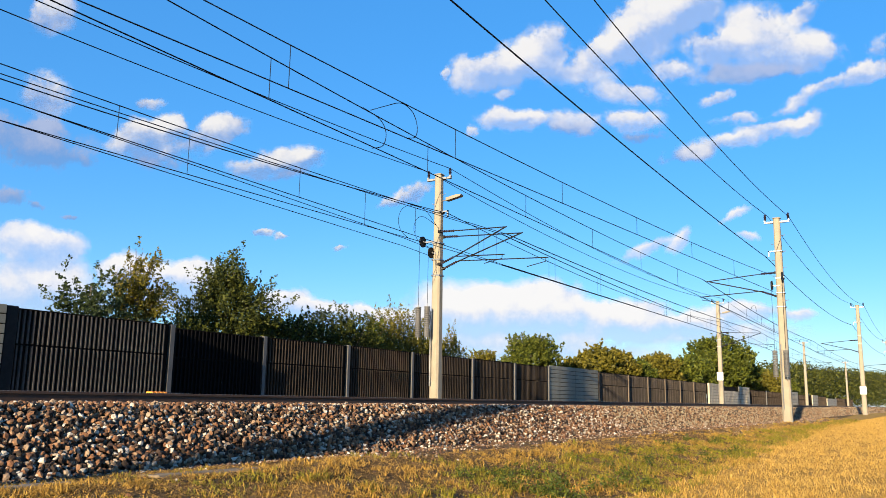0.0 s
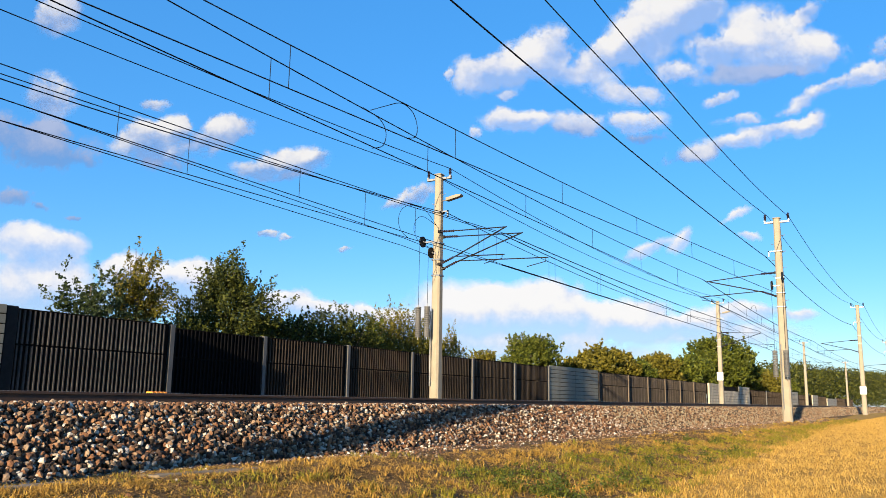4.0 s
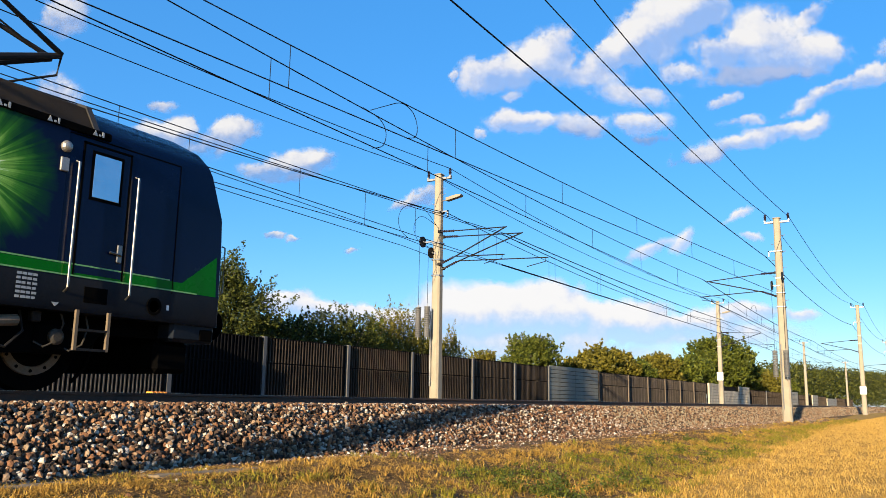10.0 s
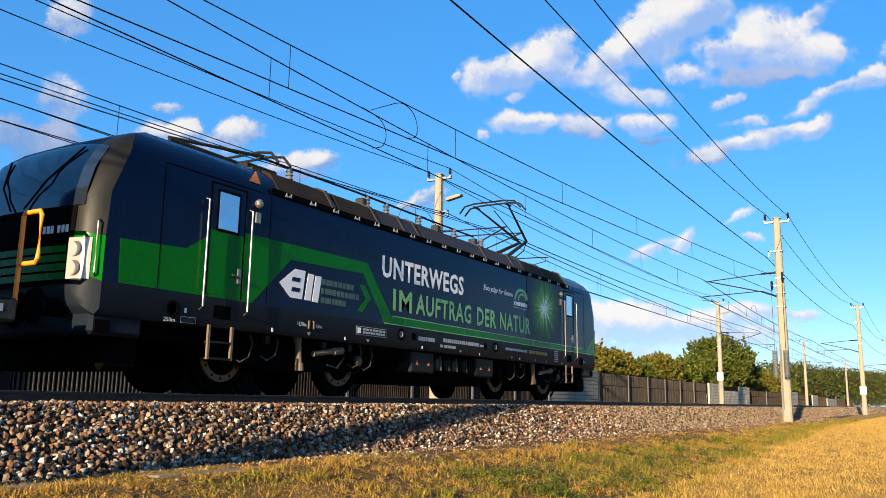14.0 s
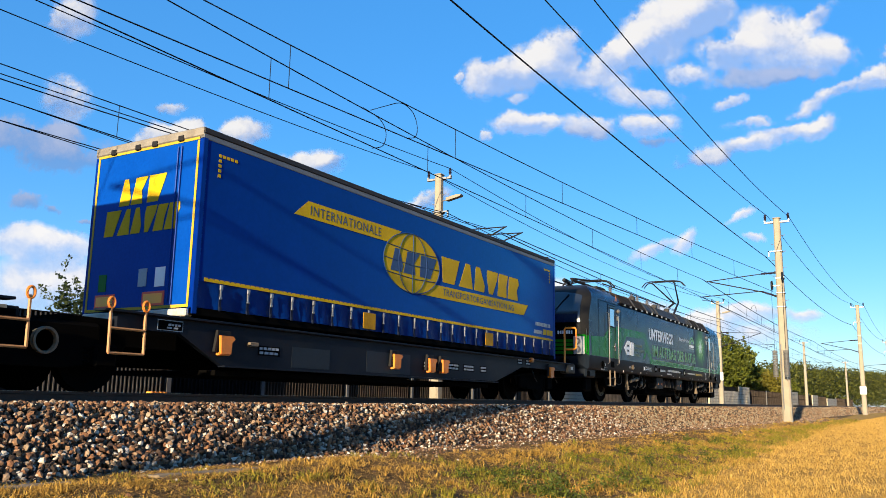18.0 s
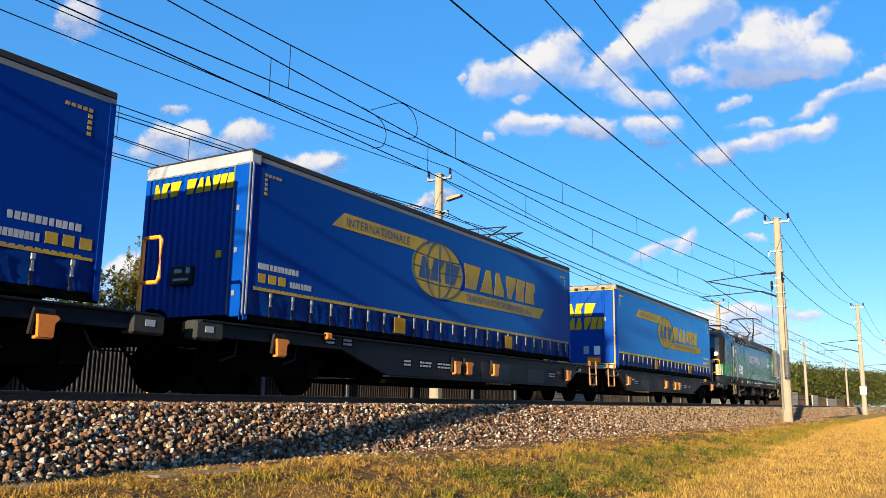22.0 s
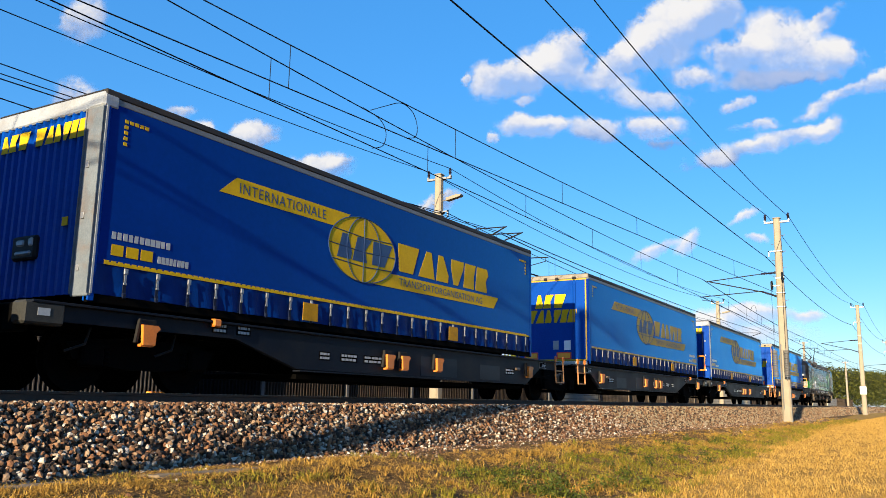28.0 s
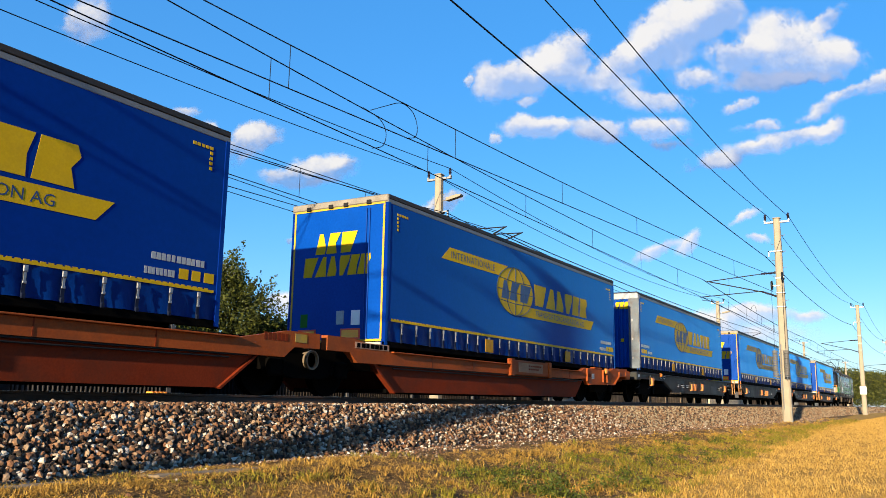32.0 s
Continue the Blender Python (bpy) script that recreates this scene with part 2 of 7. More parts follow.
M_MAST = surf("cream_concrete_mast", (0.19, 0.165, 0.125), (0.28, 0.245, 0.185), 0.85, scale=1.5, fine=45, dirt=(0.3, 0.25, 0.18), bump=0.2)
M_STEEL = surf("galvanised_steel", (0.17, 0.18, 0.20), (0.28, 0.29, 0.31), 0.5, metal=0.7, scale=5, fine=50)
M_DARKSTEEL = surf("dark_steel", (0.008, 0.008, 0.009), (0.020, 0.019, 0.019), 0.6, metal=0.1, spec=0.12, scale=5, fine=50)
M_WIRE = surf("oxidised_copper_wire", (0.004, 0.007, 0.013), (0.008, 0.012, 0.02), 0.7, scale=3, fine=30, bump=0, spec=0.1)
M_INSUL = surf("dark_glazed_insulator", (0.012, 0.010, 0.016), (0.025, 0.02, 0.03), 0.25, scale=4, fine=30, bump=0)
M_LEAF_A = leaf_mat("leaf_mid_green", (0.020, 0.036, 0.006), (0.135, 0.150, 0.016))
# Darker copy of the mid green, with the trees' shade put into its colour.
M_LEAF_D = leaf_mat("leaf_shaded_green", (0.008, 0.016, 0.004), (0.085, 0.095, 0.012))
M_LEAF_B = leaf_mat("leaf_olive", (0.050, 0.050, 0.006), (0.185, 0.155, 0.018))
M_LEAF_C = leaf_mat("leaf_dark", (0.012, 0.024, 0.010), (0.05, 0.07, 0.02))
M_DRYGRASS = leaf_mat("dry_grass_blade", (0.20, 0.105, 0.018), (0.50, 0.31, 0.065))
M_GREENGRASS = leaf_mat("green_grass_blade", (0.075, 0.074, 0.006), (0.30, 0.245, 0.024))
M_THATCH = leaf_mat("dead_straw_thatch", (0.085, 0.045, 0.013), (0.46, 0.28, 0.075))
M_STUBBLE = leaf_mat("straw_stalk", (0.28, 0.155, 0.028), (0.60, 0.385, 0.095))
M_WOODS = leaf_mat("distant_foliage", (0.016, 0.026, 0.006), (0.12, 0.125, 0.018))
M_WEED = leaf_mat("weed_leaf", (0.020, 0.036, 0.005), (0.12, 0.135, 0.016))
M_BARK = surf("bark", (0.05, 0.04, 0.03), (0.12, 0.1, 0.08), 0.95, scale=3, fine=30, bump=0.6)


# ---------------------------------------------------------------- mesh kit
class Kit:
    """Collects vertices and faces of one mesh."""

    def __init__(self):
        self.v, self.f, self.mi = [], [], []

    def add(self, vs, fs, mat=0):
        k = len(self.v)
        self.v.extend(vs)
        self.f.extend([tuple(i + k for i in f) for f in fs])
        self.mi.extend([mat] * len(fs))
        return self

    def box(self, x0, x1, y0, y1, z0, z1, bevel=0.0, mat=0):
        if bevel <= 0:
            vs = [(x, y, z) for x in (x0, x1) for y in (y0, y1) for z in (z0, z1)]
            return self.add(vs, [(0, 1, 3, 2), (4, 6, 7, 5), (0, 4, 5, 1), (2, 3, 7, 6), (0, 2, 6, 4), (1, 5, 7, 3)], mat)
        b = min(bevel, (x1 - x0) * 0.45, (y1 - y0) * 0.45, (z1 - z0) * 0.45)
        bm = bmesh.new()
        bmesh.ops.create_cube(bm, size=1.0)
        for q in bm.verts:
            q.co = ((x0 + x1) / 2 + q.co.x * (x1 - x0), (y0 + y1) / 2 + q.co.y * (y1 - y0), (z0 + z1) / 2 + q.co.z * (z1 - z0))
        bmesh.ops.bevel(bm, geom=bm.edges[:], offset=b, segments=1, affect="EDGES", profile=0.5)
        return self.take(bm, mat)

    def take(self, bm, mat=0):
        bm.verts.index_update()
        self.add([tuple(q.co) for q in bm.verts], [tuple(q.index for q in f.verts) for f in bm.faces], mat)
        bm.free()
        return self

    def prism(self, pts, axis, a, b, mat=0):
        """A closed outline in the two other axes (in order x, y, z), swept along axis from a to b."""
        n = len(pts)

        def at(p, w):
            return {"x": (w, p[0], p[1]), "y": (p[0], w, p[1]), "z": (p[0], p[1], w)}[axis]
        vs = [at(p, a) for p in pts] + [at(p, b) for p in pts]
        fs = [(i, (i + 1) % n, n + (i + 1) % n, n + i) for i in range(n)] + [tuple(range(n))[::-1], tuple(range(n, 2 * n))]
        return self.add(vs, fs, mat)

    def tube(self, path, r, n=8, mat=0, cap=True):
        """A round tube along a path; r is one radius or one a point."""
        path = [Vector(q) for q in path]
        rs = r if isinstance(r, (list, tuple)) else [r] * len(path)
        vs, fs = [], []
        for i, q in enumerate(path):
            d = (path[min(i + 1, len(path) - 1)] - path[max(i - 1, 0)]).normalized()
            a = d.cross(Vector((0, 0, 1)))
            if a.length < 0.05:
                a = d.cross(Vector((0, 1, 0)))
            a.normalize()
            c = d.cross(a)
            vs += [tuple(q + (a * math.cos(2 * math.pi * j / n) + c * math.sin(2 * math.pi * j / n)) * rs[i]) for j in range(n)]
        for i in range(len(path) - 1):
            fs += [(i * n + j, i * n + (j + 1) % n, (i + 1) * n + (j + 1) % n, (i + 1) * n + j) for j in range(n)]
        if cap:
            fs += [tuple(range(n))[::-1], tuple(range((len(path) - 1) * n, len(path) * n))]
        return self.add(vs, fs, mat)

    def lathe(self, prof, centre, axis, n=20, mat=0, caps=True):
        """prof: rows of (along, radius) turned round an axis through centre."""
        vs, fs = [], []
        for w, r in prof:
            for j in range(n):
                a = 2 * math.pi * j / n
                p, q = r * math.cos(a), r * math.sin(a)
                o = {"x": (w, p, q), "y": (p, w, q), "z": (p, q, w)}[axis]
                vs.append((centre[0] + o[0], centre[1] + o[1], centre[2] + o[2]))
        for i in range(len(prof) - 1):
            fs += [(i * n + j, i * n + (j + 1) % n, (i + 1) * n + (j + 1) % n, (i + 1) * n + j) for j in range(n)]
        if caps:
            fs += [tuple(range(n))[::-1], tuple(range((len(prof) - 1) * n, len(prof) * n))]
        return self.add(vs, fs, mat)

    def grid(self, fn, nu, nv, mat=0):
        vs = [fn(i / nu, j / nv) for i in range(nu + 1) for j in range(nv + 1)]
        fs = [(i * (nv + 1) + j, (i + 1) * (nv + 1) + j, (i + 1) * (nv + 1) + j + 1, i * (nv + 1) + j + 1) for i in range(nu) for j in range(nv)]
        return self.add(vs, fs, mat)

    def mesh(self, name, mats, smooth=False):
        me = bpy.data.meshes.new(name)
        me.from_pydata(self.v, [], self.f)
        for q in (mats if isinstance(mats, (list, tuple)) else [mats]):
            me.materials.append(q)
        if any(self.mi):
            me.polygons.foreach_set("material_index", self.mi)
        if smooth:
            me.polygons.foreach_set("use_smooth", [True] * len(self.f))
            me.set_sharp_from_angle(angle=radians(38))
        bm = bmesh.new()
        bm.from_mesh(me)
        bmesh.ops.recalc_face_normals(bm, faces=bm.faces)
        bm.to_mesh(me)
        bm.free()
        me.update()
        return me


def part(name, kit, mats, parent, label="", smooth=False, kind=""):
    ob = new(name, kit.mesh(name, mats, smooth) if isinstance(kit, Kit) else kit)
    ob.parent = parent
    if label or kind:
        tagged(ob, label, kind=kind)
    return ob


def thing(name, label, category, m=None, group="", kind="", data=None):
    ob = new(name, data)
    if data is None:
        ob.empty_display_size = 0.3
    ob.matrix_world = m or Matrix()
    return tagged(ob, label, category, group, kind)


def rng(seed):
    return random.Random(seed)


# ---------------------------------------------------------------- plan
TRACK_1, TRACK_2 = 10.6, 15.1            # centre lines; rail heads at z = 0
NEAR_MAST_Y, FAR_MAST_Y, FENCE_Y = 6.5, 18.5, 21.0
NEAR_MASTS = (-5.5, 44.2, 93.6, 148.0, 208.0)
FAR_MASTS = (-25.0, 30.3, 84.8, 146.5, 217.0)


def ground_z(x, y):
    rows = ((-3000, -1.4), (-20, -1.3), (2.6, -1.22), (4.2, -1.12), (5.4, -0.98), (6.4, -0.83), (7.6, -0.86), (8.2, -0.95), (17.6, -0.95),
            (18.3, -0.05), (20.0, -0.1), (23.0, -0.3), (60, -0.6), (3000, -0.6))
    for (a, za), (b, zb) in zip(rows, rows[1:]):
        if y <= b:
            z = za + (zb - za) * (y - a) / (b - a)
            break
    if -2 < y < 8 and -5 < x < 120:
        z += 0.035 * noise.noise((x * 0.9, y * 1.3, 0)) + 0.012 * noise.noise((x * 4, y * 5, 3))
    return z


def build_ground():
    xs = [-2600, -800, -300, -120, -60, -30, -12, -4] + [i * 0.5 for i in range(0, 100)] + [50 + i * 2.5 for i in range(0, 30)] + \
         [126, 140, 165, 200, 260, 350, 500, 800, 1400, 2600]
    ys = [-2600, -600, -150, -50, -20, -8, -4, -2] + [i * 0.3 for i in range(-4, 28)] + \
         [8.6, 12, 17.6, 18.3, 19, 20, 21, 23, 27, 35, 60, 120, 300, 900, 2600]
    k = Kit()
    k.add([(x, y, ground_z(x, y)) for x in xs for y in ys],
          [(i * len(ys) + j, (i + 1) * len(ys) + j, (i + 1) * len(ys) + j + 1, i * len(ys) + j + 1) for i in range(len(xs) - 1) for j in range(len(ys) - 1)])
    tagged(new("ground", k.mesh("ground", M_GROUND, True)), "flat dry grassland and pale stubble field beside the railway", "ground", kind="structure")


build_ground()


def shoulder_z(y):
    """Height of the ballast across the line: near shoulder, crown, far shoulder."""
    if y < 8.78:
        return -0.93 + (y - 7.7) * (0.79 / 1.15)
    if y < 17.2:
        return -0.19
    return -0.19 - (y - 17.2) * 0.12


def build_ballast():
    k = Kit()
    xs = [-80, -30, -10] + [i * 0.4 for i in range(0, 150)] + [60 + 5 * i for i in range(20)] + [160, 250, 400, 700]
    ys = [7.45, 7.7, 7.9, 8.1, 8.3, 8.5, 8.7, 8.85, 9.1, 9.4, 9.8, 11.4, 13, 14.4, 15.8, 17.2, 17.9, 18.6]
    vs = []
    for x in xs:
        for y in ys:
            z = shoulder_z(y) - (0.10 if 9.3 < y < 16.4 else 0.0)
            z += 0.03 * noise.noise((x * 1.1, y * 2, 7)) - (0.05 if 7.6 < y < 9.5 and x < 92 else 0.0)
            vs.append((x, y, z if y > 7.5 else -1.1))
    k.add(vs, [(i * len(ys) + j, (i + 1) * len(ys) + j, (i + 1) * len(ys) + j + 1, i * len(ys) + j + 1) for i in range(len(xs) - 1) for j in range(len(ys) - 1)])
    tagged(new("ballast_bed", k.mesh("ballast_bed", M_BALLAST, True)), "raised bed of brown and grey crushed stone under the tracks", "railway ballast", kind="structure")


build_ballast()

ICO = None


def ico_shape():
    bm = bmesh.new()
    bmesh.ops.create_icosphere(bm, subdivisions=1, radius=1.0)
    v = [tuple(q.co) for q in bm.verts]
    f = [tuple(q.index for q in p.verts) for p in bm.faces]
    bm.free()
    return np.array(v), np.array(f)


ICO_V, ICO_F = ico_shape()


def stones(name, spots, label, mat, seed):
    """Broken stones, each a lumpy, flattened and turned chip. spots: rows of x, y, z, size."""
    r = np.random.RandomState(seed)
    n = len(spots)
    sp = np.array(spots)
    q = r.normal(size=(n, 4))
    q /= np.linalg.norm(q, axis=1, keepdims=True)
    w, x, y, z = q.T
    rot = np.stack([1 - 2 * (y * y + z * z), 2 * (x * y - z * w), 2 * (x * z + y * w), 2 * (x * y + z * w), 1 - 2 * (x * x + z * z), 2 * (y * z - x * w),
                    2 * (x * z - y * w), 2 * (y * z + x * w), 1 - 2 * (x * x + y * y)], 1).reshape(n, 3, 3)
    v = ICO_V[None] * (1 + r.uniform(-0.32, 0.32, (n, len(ICO_V), 1)))
    v = v * np.stack([r.uniform(0.75, 1.25, n), r.uniform(0.7, 1.1, n), r.uniform(0.5, 0.8, n)], 1)[:, None, :]
    v = np.einsum("nij,nkj->nki", rot, v) * (sp[:, 3] / 2)[:, None, None] + sp[:, None, :3]
    f = ICO_F[None] + (np.arange(n) * len(ICO_V))[:, None, None]
    me = bpy.data.meshes.new(name)
    me.from_pydata(v.reshape(-1, 3).tolist(), [], f.reshape(-1, 3).tolist())
    me.materials.append(mat)
    return tagged(new(name, me), label, "gravel", kind="stuff")


def build_stones():
    r = rng(5)
    near, far, toe = [], [], []
    for _ in range(31000):
        x, y = r.uniform(3.6, 24), r.uniform(7.55, 9.55)
        near.append((x, y, shoulder_z(y) + r.uniform(-0.06, 0.05), r.choice((0.045, 0.055, 0.06, 0.07, 0.08, 0.09))))
    for _ in range(27000):
        x, y = 24 + 66 * r.random() ** 1.5, r.uniform(7.5, 9.5)
        far.append((x, y, shoulder_z(y) + r.uniform(-0.02, 0.03), r.uniform(0.05, 0.10)))
    for _ in range(9000):
        y = r.uniform(7.5, 9.5)
        far.append((90 + 130 * r.random() ** 1.4, y, shoulder_z(y) + r.uniform(-0.01, 0.03), r.uniform(0.12, 0.24)))
    for _ in range(16000):
        x = 4 + 60 * r.random() ** 1.6
        y = r.uniform(4.9 if 12 < x < 30 else 5.6, 7.75)
        if r.random() < (y - 4.7) / 2.4 * (1.0 if y > 7.35 or x > 26 else 0.45 if x > 9.5 and y > 6.3 else 0.03):
            toe.append((x, y, ground_z(x, y) + 0.003, r.uniform(0.02, 0.055)))
    stones("ballast_stones", near, "coarse brown, grey and white ballast stones on the near shoulder", M_STONE, 11)
    stones("distant_ballast_stones", far, "coarse brown ballast stones along the farther shoulder", M_STONEBROWN, 12)
    stones("scattered_gravel", toe, "small gravel scattered over the foot of the bank", M_STONE, 13)


build_stones()


# ---------------------------------------------------------------- tracks
def rail_profile(y):
    return [(y - 0.07, -0.172), (y + 0.07, -0.172), (y + 0.07, -0.160), (y + 0.012, -0.140), (y + 0.012, -0.045), (y + 0.036, -0.036), (y + 0.036, -0.004),
            (y + 0.028, -0.001), (y - 0.028, -0.001), (y - 0.036, -0.004), (y - 0.036, -0.036), (y - 0.012, -0.045), (y - 0.012, -0.140), (y - 0.07, -0.160)]


def build_track(yc, name):
    t = thing(name, "straight railway track with rusty rails on concrete sleepers", "railway track", kind="structure")
    for s in (-1, 1):
        y = yc + s * 0.7525
        rail = part("rail", Kit().prism(rail_profile(y), "x", -120, 700), M_RAIL, t)
        part("rail_head", Kit().box(-120, 700, y - 0.027, y + 0.027, -0.002, 0.0), M_RAILTOP, rail, "polished running surface")
    k = Kit()
    prof = [(-0.15, -0.36), (0.15, -0.36), (0.12, -0.175), (-0.12, -0.175)]
    k.prism(prof, "y", -1.3, 1.3)
    me = k.mesh("sleeper", M_SLEEPER)
    clip = Kit().box(-0.07, 0.07, -0.86, -0.82, -0.175, -0.135, 0.01).box(-0.07, 0.07, -0.69, -0.65, -0.175, -0.135, 0.01).mesh("rail_clip", M_DARKSTEEL)
    for i in range(110):
        s = new("sleeper", me)
        s.location, s.parent = (4 + i * 0.6, yc, 0), t
        if i < 60 and yc < 12:
            c = new("rail_clip", clip)
            c.parent = s


build_track(TRACK_1, "track_1")
build_track(TRACK_2, "track_2")


# ---------------------------------------------------------------- noise barrier
def slat_mesh(h, mat):
    return Kit().box(-0.024, 0.024, -0.07, 0.0, 0, h, 0.007).mesh("slat", mat)


SLATS = {}


def wood_panel(parent, x0, x1, y, z0, z1, count, pitch=0.165, wood=None):
    """Backing boards, two rails and vertical battens between two posts."""
    zm = z0 + (z1 - z0) * 0.62
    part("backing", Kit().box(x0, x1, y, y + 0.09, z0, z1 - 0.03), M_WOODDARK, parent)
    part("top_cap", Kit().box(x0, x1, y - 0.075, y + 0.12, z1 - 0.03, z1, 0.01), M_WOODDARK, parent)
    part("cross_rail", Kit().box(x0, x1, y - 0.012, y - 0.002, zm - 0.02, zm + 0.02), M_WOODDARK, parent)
    n = int((x1 - x0 - 0.1) / pitch)
    lower, upper = round(zm - z0 - 0.03, 2), round(z1 - zm - 0.06, 2)
    wood = wood or M_WOOD
    for h in (lower, upper):
        if (h, wood.name) not in SLATS:
            SLATS[h, wood.name] = slat_mesh(h, wood)
    rest = Kit()
    r = rng(int(x0 * 10))
    for i in range(n):
        x = x0 + 0.1 + pitch * i
        for h, z in ((lower, z0 + 0.01), (upper, zm + 0.03)):
            if count:
                s = new("slat", SLATS[h, wood.name])
                s.location, s.parent = (x + r.uniform(-0.008, 0.008), y - 0.013 + r.uniform(0, 0.006), z), parent
            else:
                rest.box(x - 0.03, x + 0.03, y - 0.06, y - 0.005, z, z + h)
    if not count:
        part("slats", rest, wood, parent, "row of weathered vertical battens", kind="stuff")


def steel_post(parent, x, y, z0, z1, mat=None):
    k = Kit().box(x - 0.08, x + 0.08, y - 0.10, y - 0.085, z0, z1).box(x - 0.08, x + 0.08, y + 0.10, y + 0.115, z0, z1).box(x - 0.008, x + 0.008, y - 0.085, y + 0.10, z0, z1)
    return part("post", k, mat or M_POST, parent)


def concrete_panel(parent, x0, x1, y, z0, z1, rows=8, cols=1, mat=None, depth=0.05):
    """Concrete units with recessed joints."""
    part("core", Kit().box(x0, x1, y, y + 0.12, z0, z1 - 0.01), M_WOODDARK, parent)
    h, w = (z1 - z0) / rows, (x1 - x0) / cols
    me = Kit().box(0.012, w - (0.012 if depth < 0.1 else 0.07), -depth, 0.0, 0.012, h - 0.012, 0.012).mesh("panel", mat or M_CONC)
    for i in range(rows):
        for j in range(cols):
            p = new("panel", me)
            p.location, p.parent = (x0 + j * w, y - 0.002, z0 + i * h), parent


def build_barrier():
    def barrier(label):
        return thing("noise_barrier", label, "noise barrier", group="noise barrier along the line", kind="structure")
    a = barrier("dark weathered timber noise barrier with vertical battens and steel posts")
    zt, z0 = 2.13, -0.35
    wood_panel(a, 12.42, 17.42, 20.4, z0, zt, True, 0.142, M_WOODGREY)
    # Near-black steel carries the shade this end post stands in.
    part("post", Kit().box(12.12, 12.44, 20.27, 20.5, z0, zt + 0.04, 0.02), M_DARKSTEEL, a)
    steel_post(a, 17.50, 20.38, z0, zt)
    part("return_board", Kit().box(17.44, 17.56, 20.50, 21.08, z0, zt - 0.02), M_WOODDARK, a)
    s = thing("noise_barrier", "timber noise barrier section set back from its neighbour, shade painted black", "noise barrier", pose(17.56, 20.98, 0), group="noise barrier along the line", kind="structure")
    # This section's shade is put into the colour of its slats.
    wood_panel(s, 0.0, 4.66, 0.0, z0, zt - 0.04, True, 0.165, M_WOODSHADE)
    b = barrier("grey concrete noise barrier units with horizontal joints")
    concrete_panel(b, 2.0, 12.1, 20.28, z0, zt + 0.06, 10, 22, M_CONCGREY)
    posts = (22.28, 27.24, 32.12, 37.94, 43.0, 47.86)
    c = barrier("brown weathered timber noise barrier with pale steel posts")
    steel_post(c, posts[0], 20.98, z0, zt)
    for i, (x0, x1) in enumerate(zip(posts, posts[1:]), 1):
        wood_panel(c, x0 + 0.06, x1 - 0.06, 21.0, z0, zt - 0.02 * (i % 2), i < 4)
        steel_post(c, x1, 20.95, z0, zt + 0.0)
    d = barrier("pale concrete noise barrier with horizontal joints between timber sections")
    concrete_panel(d, 47.94, 56.56, 20.93, z0, 2.22, 10, 2, M_CONCGREY)
    e = barrier("brown timber noise barrier running on beside the line")
    posts = (56.7, 63.4, 68.5, 73.57, 78.6, 83.7, 89.15)
    for x0, x1 in zip(posts, posts[1:]):
        wood_panel(e, x0 + 0.06, x1 - 0.06, 21.0, z0, zt, False, 0.16, M_WOODPALE)
        steel_post(e, x0, 20.95, z0, zt, M_WOODPALE)
    f = barrier("light concrete block wall with a fine grid of joints")
    concrete_panel(f, 89.3, 94.8, 20.9, z0, 2.16, 8, 8, depth=0.2)
    concrete_panel(f, 94.8, 104.6, 20.9, z0, 1.5, 6, 14, depth=0.2)
    part("timber_top", Kit().box(94.8, 104.6, 21.03, 21.12, 1.3, 2.0), M_WOODDARK, f)
    concrete_panel(f, 104.6, 110.6, 20.85, z0, 2.12, 8, 8, depth=0.2)
    g = barrier("far timber noise barrier with a pale concrete unit")
    for x0, x1 in ((110.7, 124.0), (124.0, 146.0), (153.0, 172.0), (180.0, 196.0), (215.0, 260.0)):
        wood_panel(g, x0 + 0.06, x1 - 0.06, 21.0, z0, 1.9, False, 0.3)
        steel_post(g, x0, 20.95, z0, 1.95)
    concrete_panel(g, 146.0, 153.0, 20.9, z0, 2.2, 6, 4, depth=0.2)
    concrete_panel(g, 172.0, 180.0, 20.9, z0, 2.0, 4, 3, depth=0.2)
    concrete_panel(g, 196.0, 215.0, 20.9, z0, 1.6, 4, 5, depth=0.2)


build_barrier()


# ---------------------------------------------------------------- masts
def insulator(k, x, y, z):
    prof = [(0, 0.03)]
    for i in range(4):
        prof += [(0.03 + i * 0.07, 0.035), (0.045 + i * 0.07, 0.075), (0.07 + i * 0.07, 0.06)]
    k.lathe(prof + [(0.34, 0.02)], (x, y, z), "z", 10)


def rod_insulator(k, p, q):
    p, q = Vector(p), Vector(q)
    pts, rs = [], []
    for i in range(13):
        pts.append(p.lerp(q, i / 12))
        rs.append(0.025 if i in (0, 12) else (0.06 if i % 2 else 0.035))
    k.tube(pts, rs, 8)


M_PLATE = surf("white_sign_plate", (0.72, 0.72, 0.7), (0.8, 0.8, 0.78), 0.5, scale=2, fine=30, bump=0)


ARMS_FAR = ((0.0, 7.26, 7.14, 3.3, 5.82, 6.0, 3.35), (0.0, 7.07, 6.88, 3.9, 5.67, 5.78, 5.2))
ARMS_NEAR = ((0.0, 6.66, 6.36, 3.5, 5.47, 5.58, 4.05),)


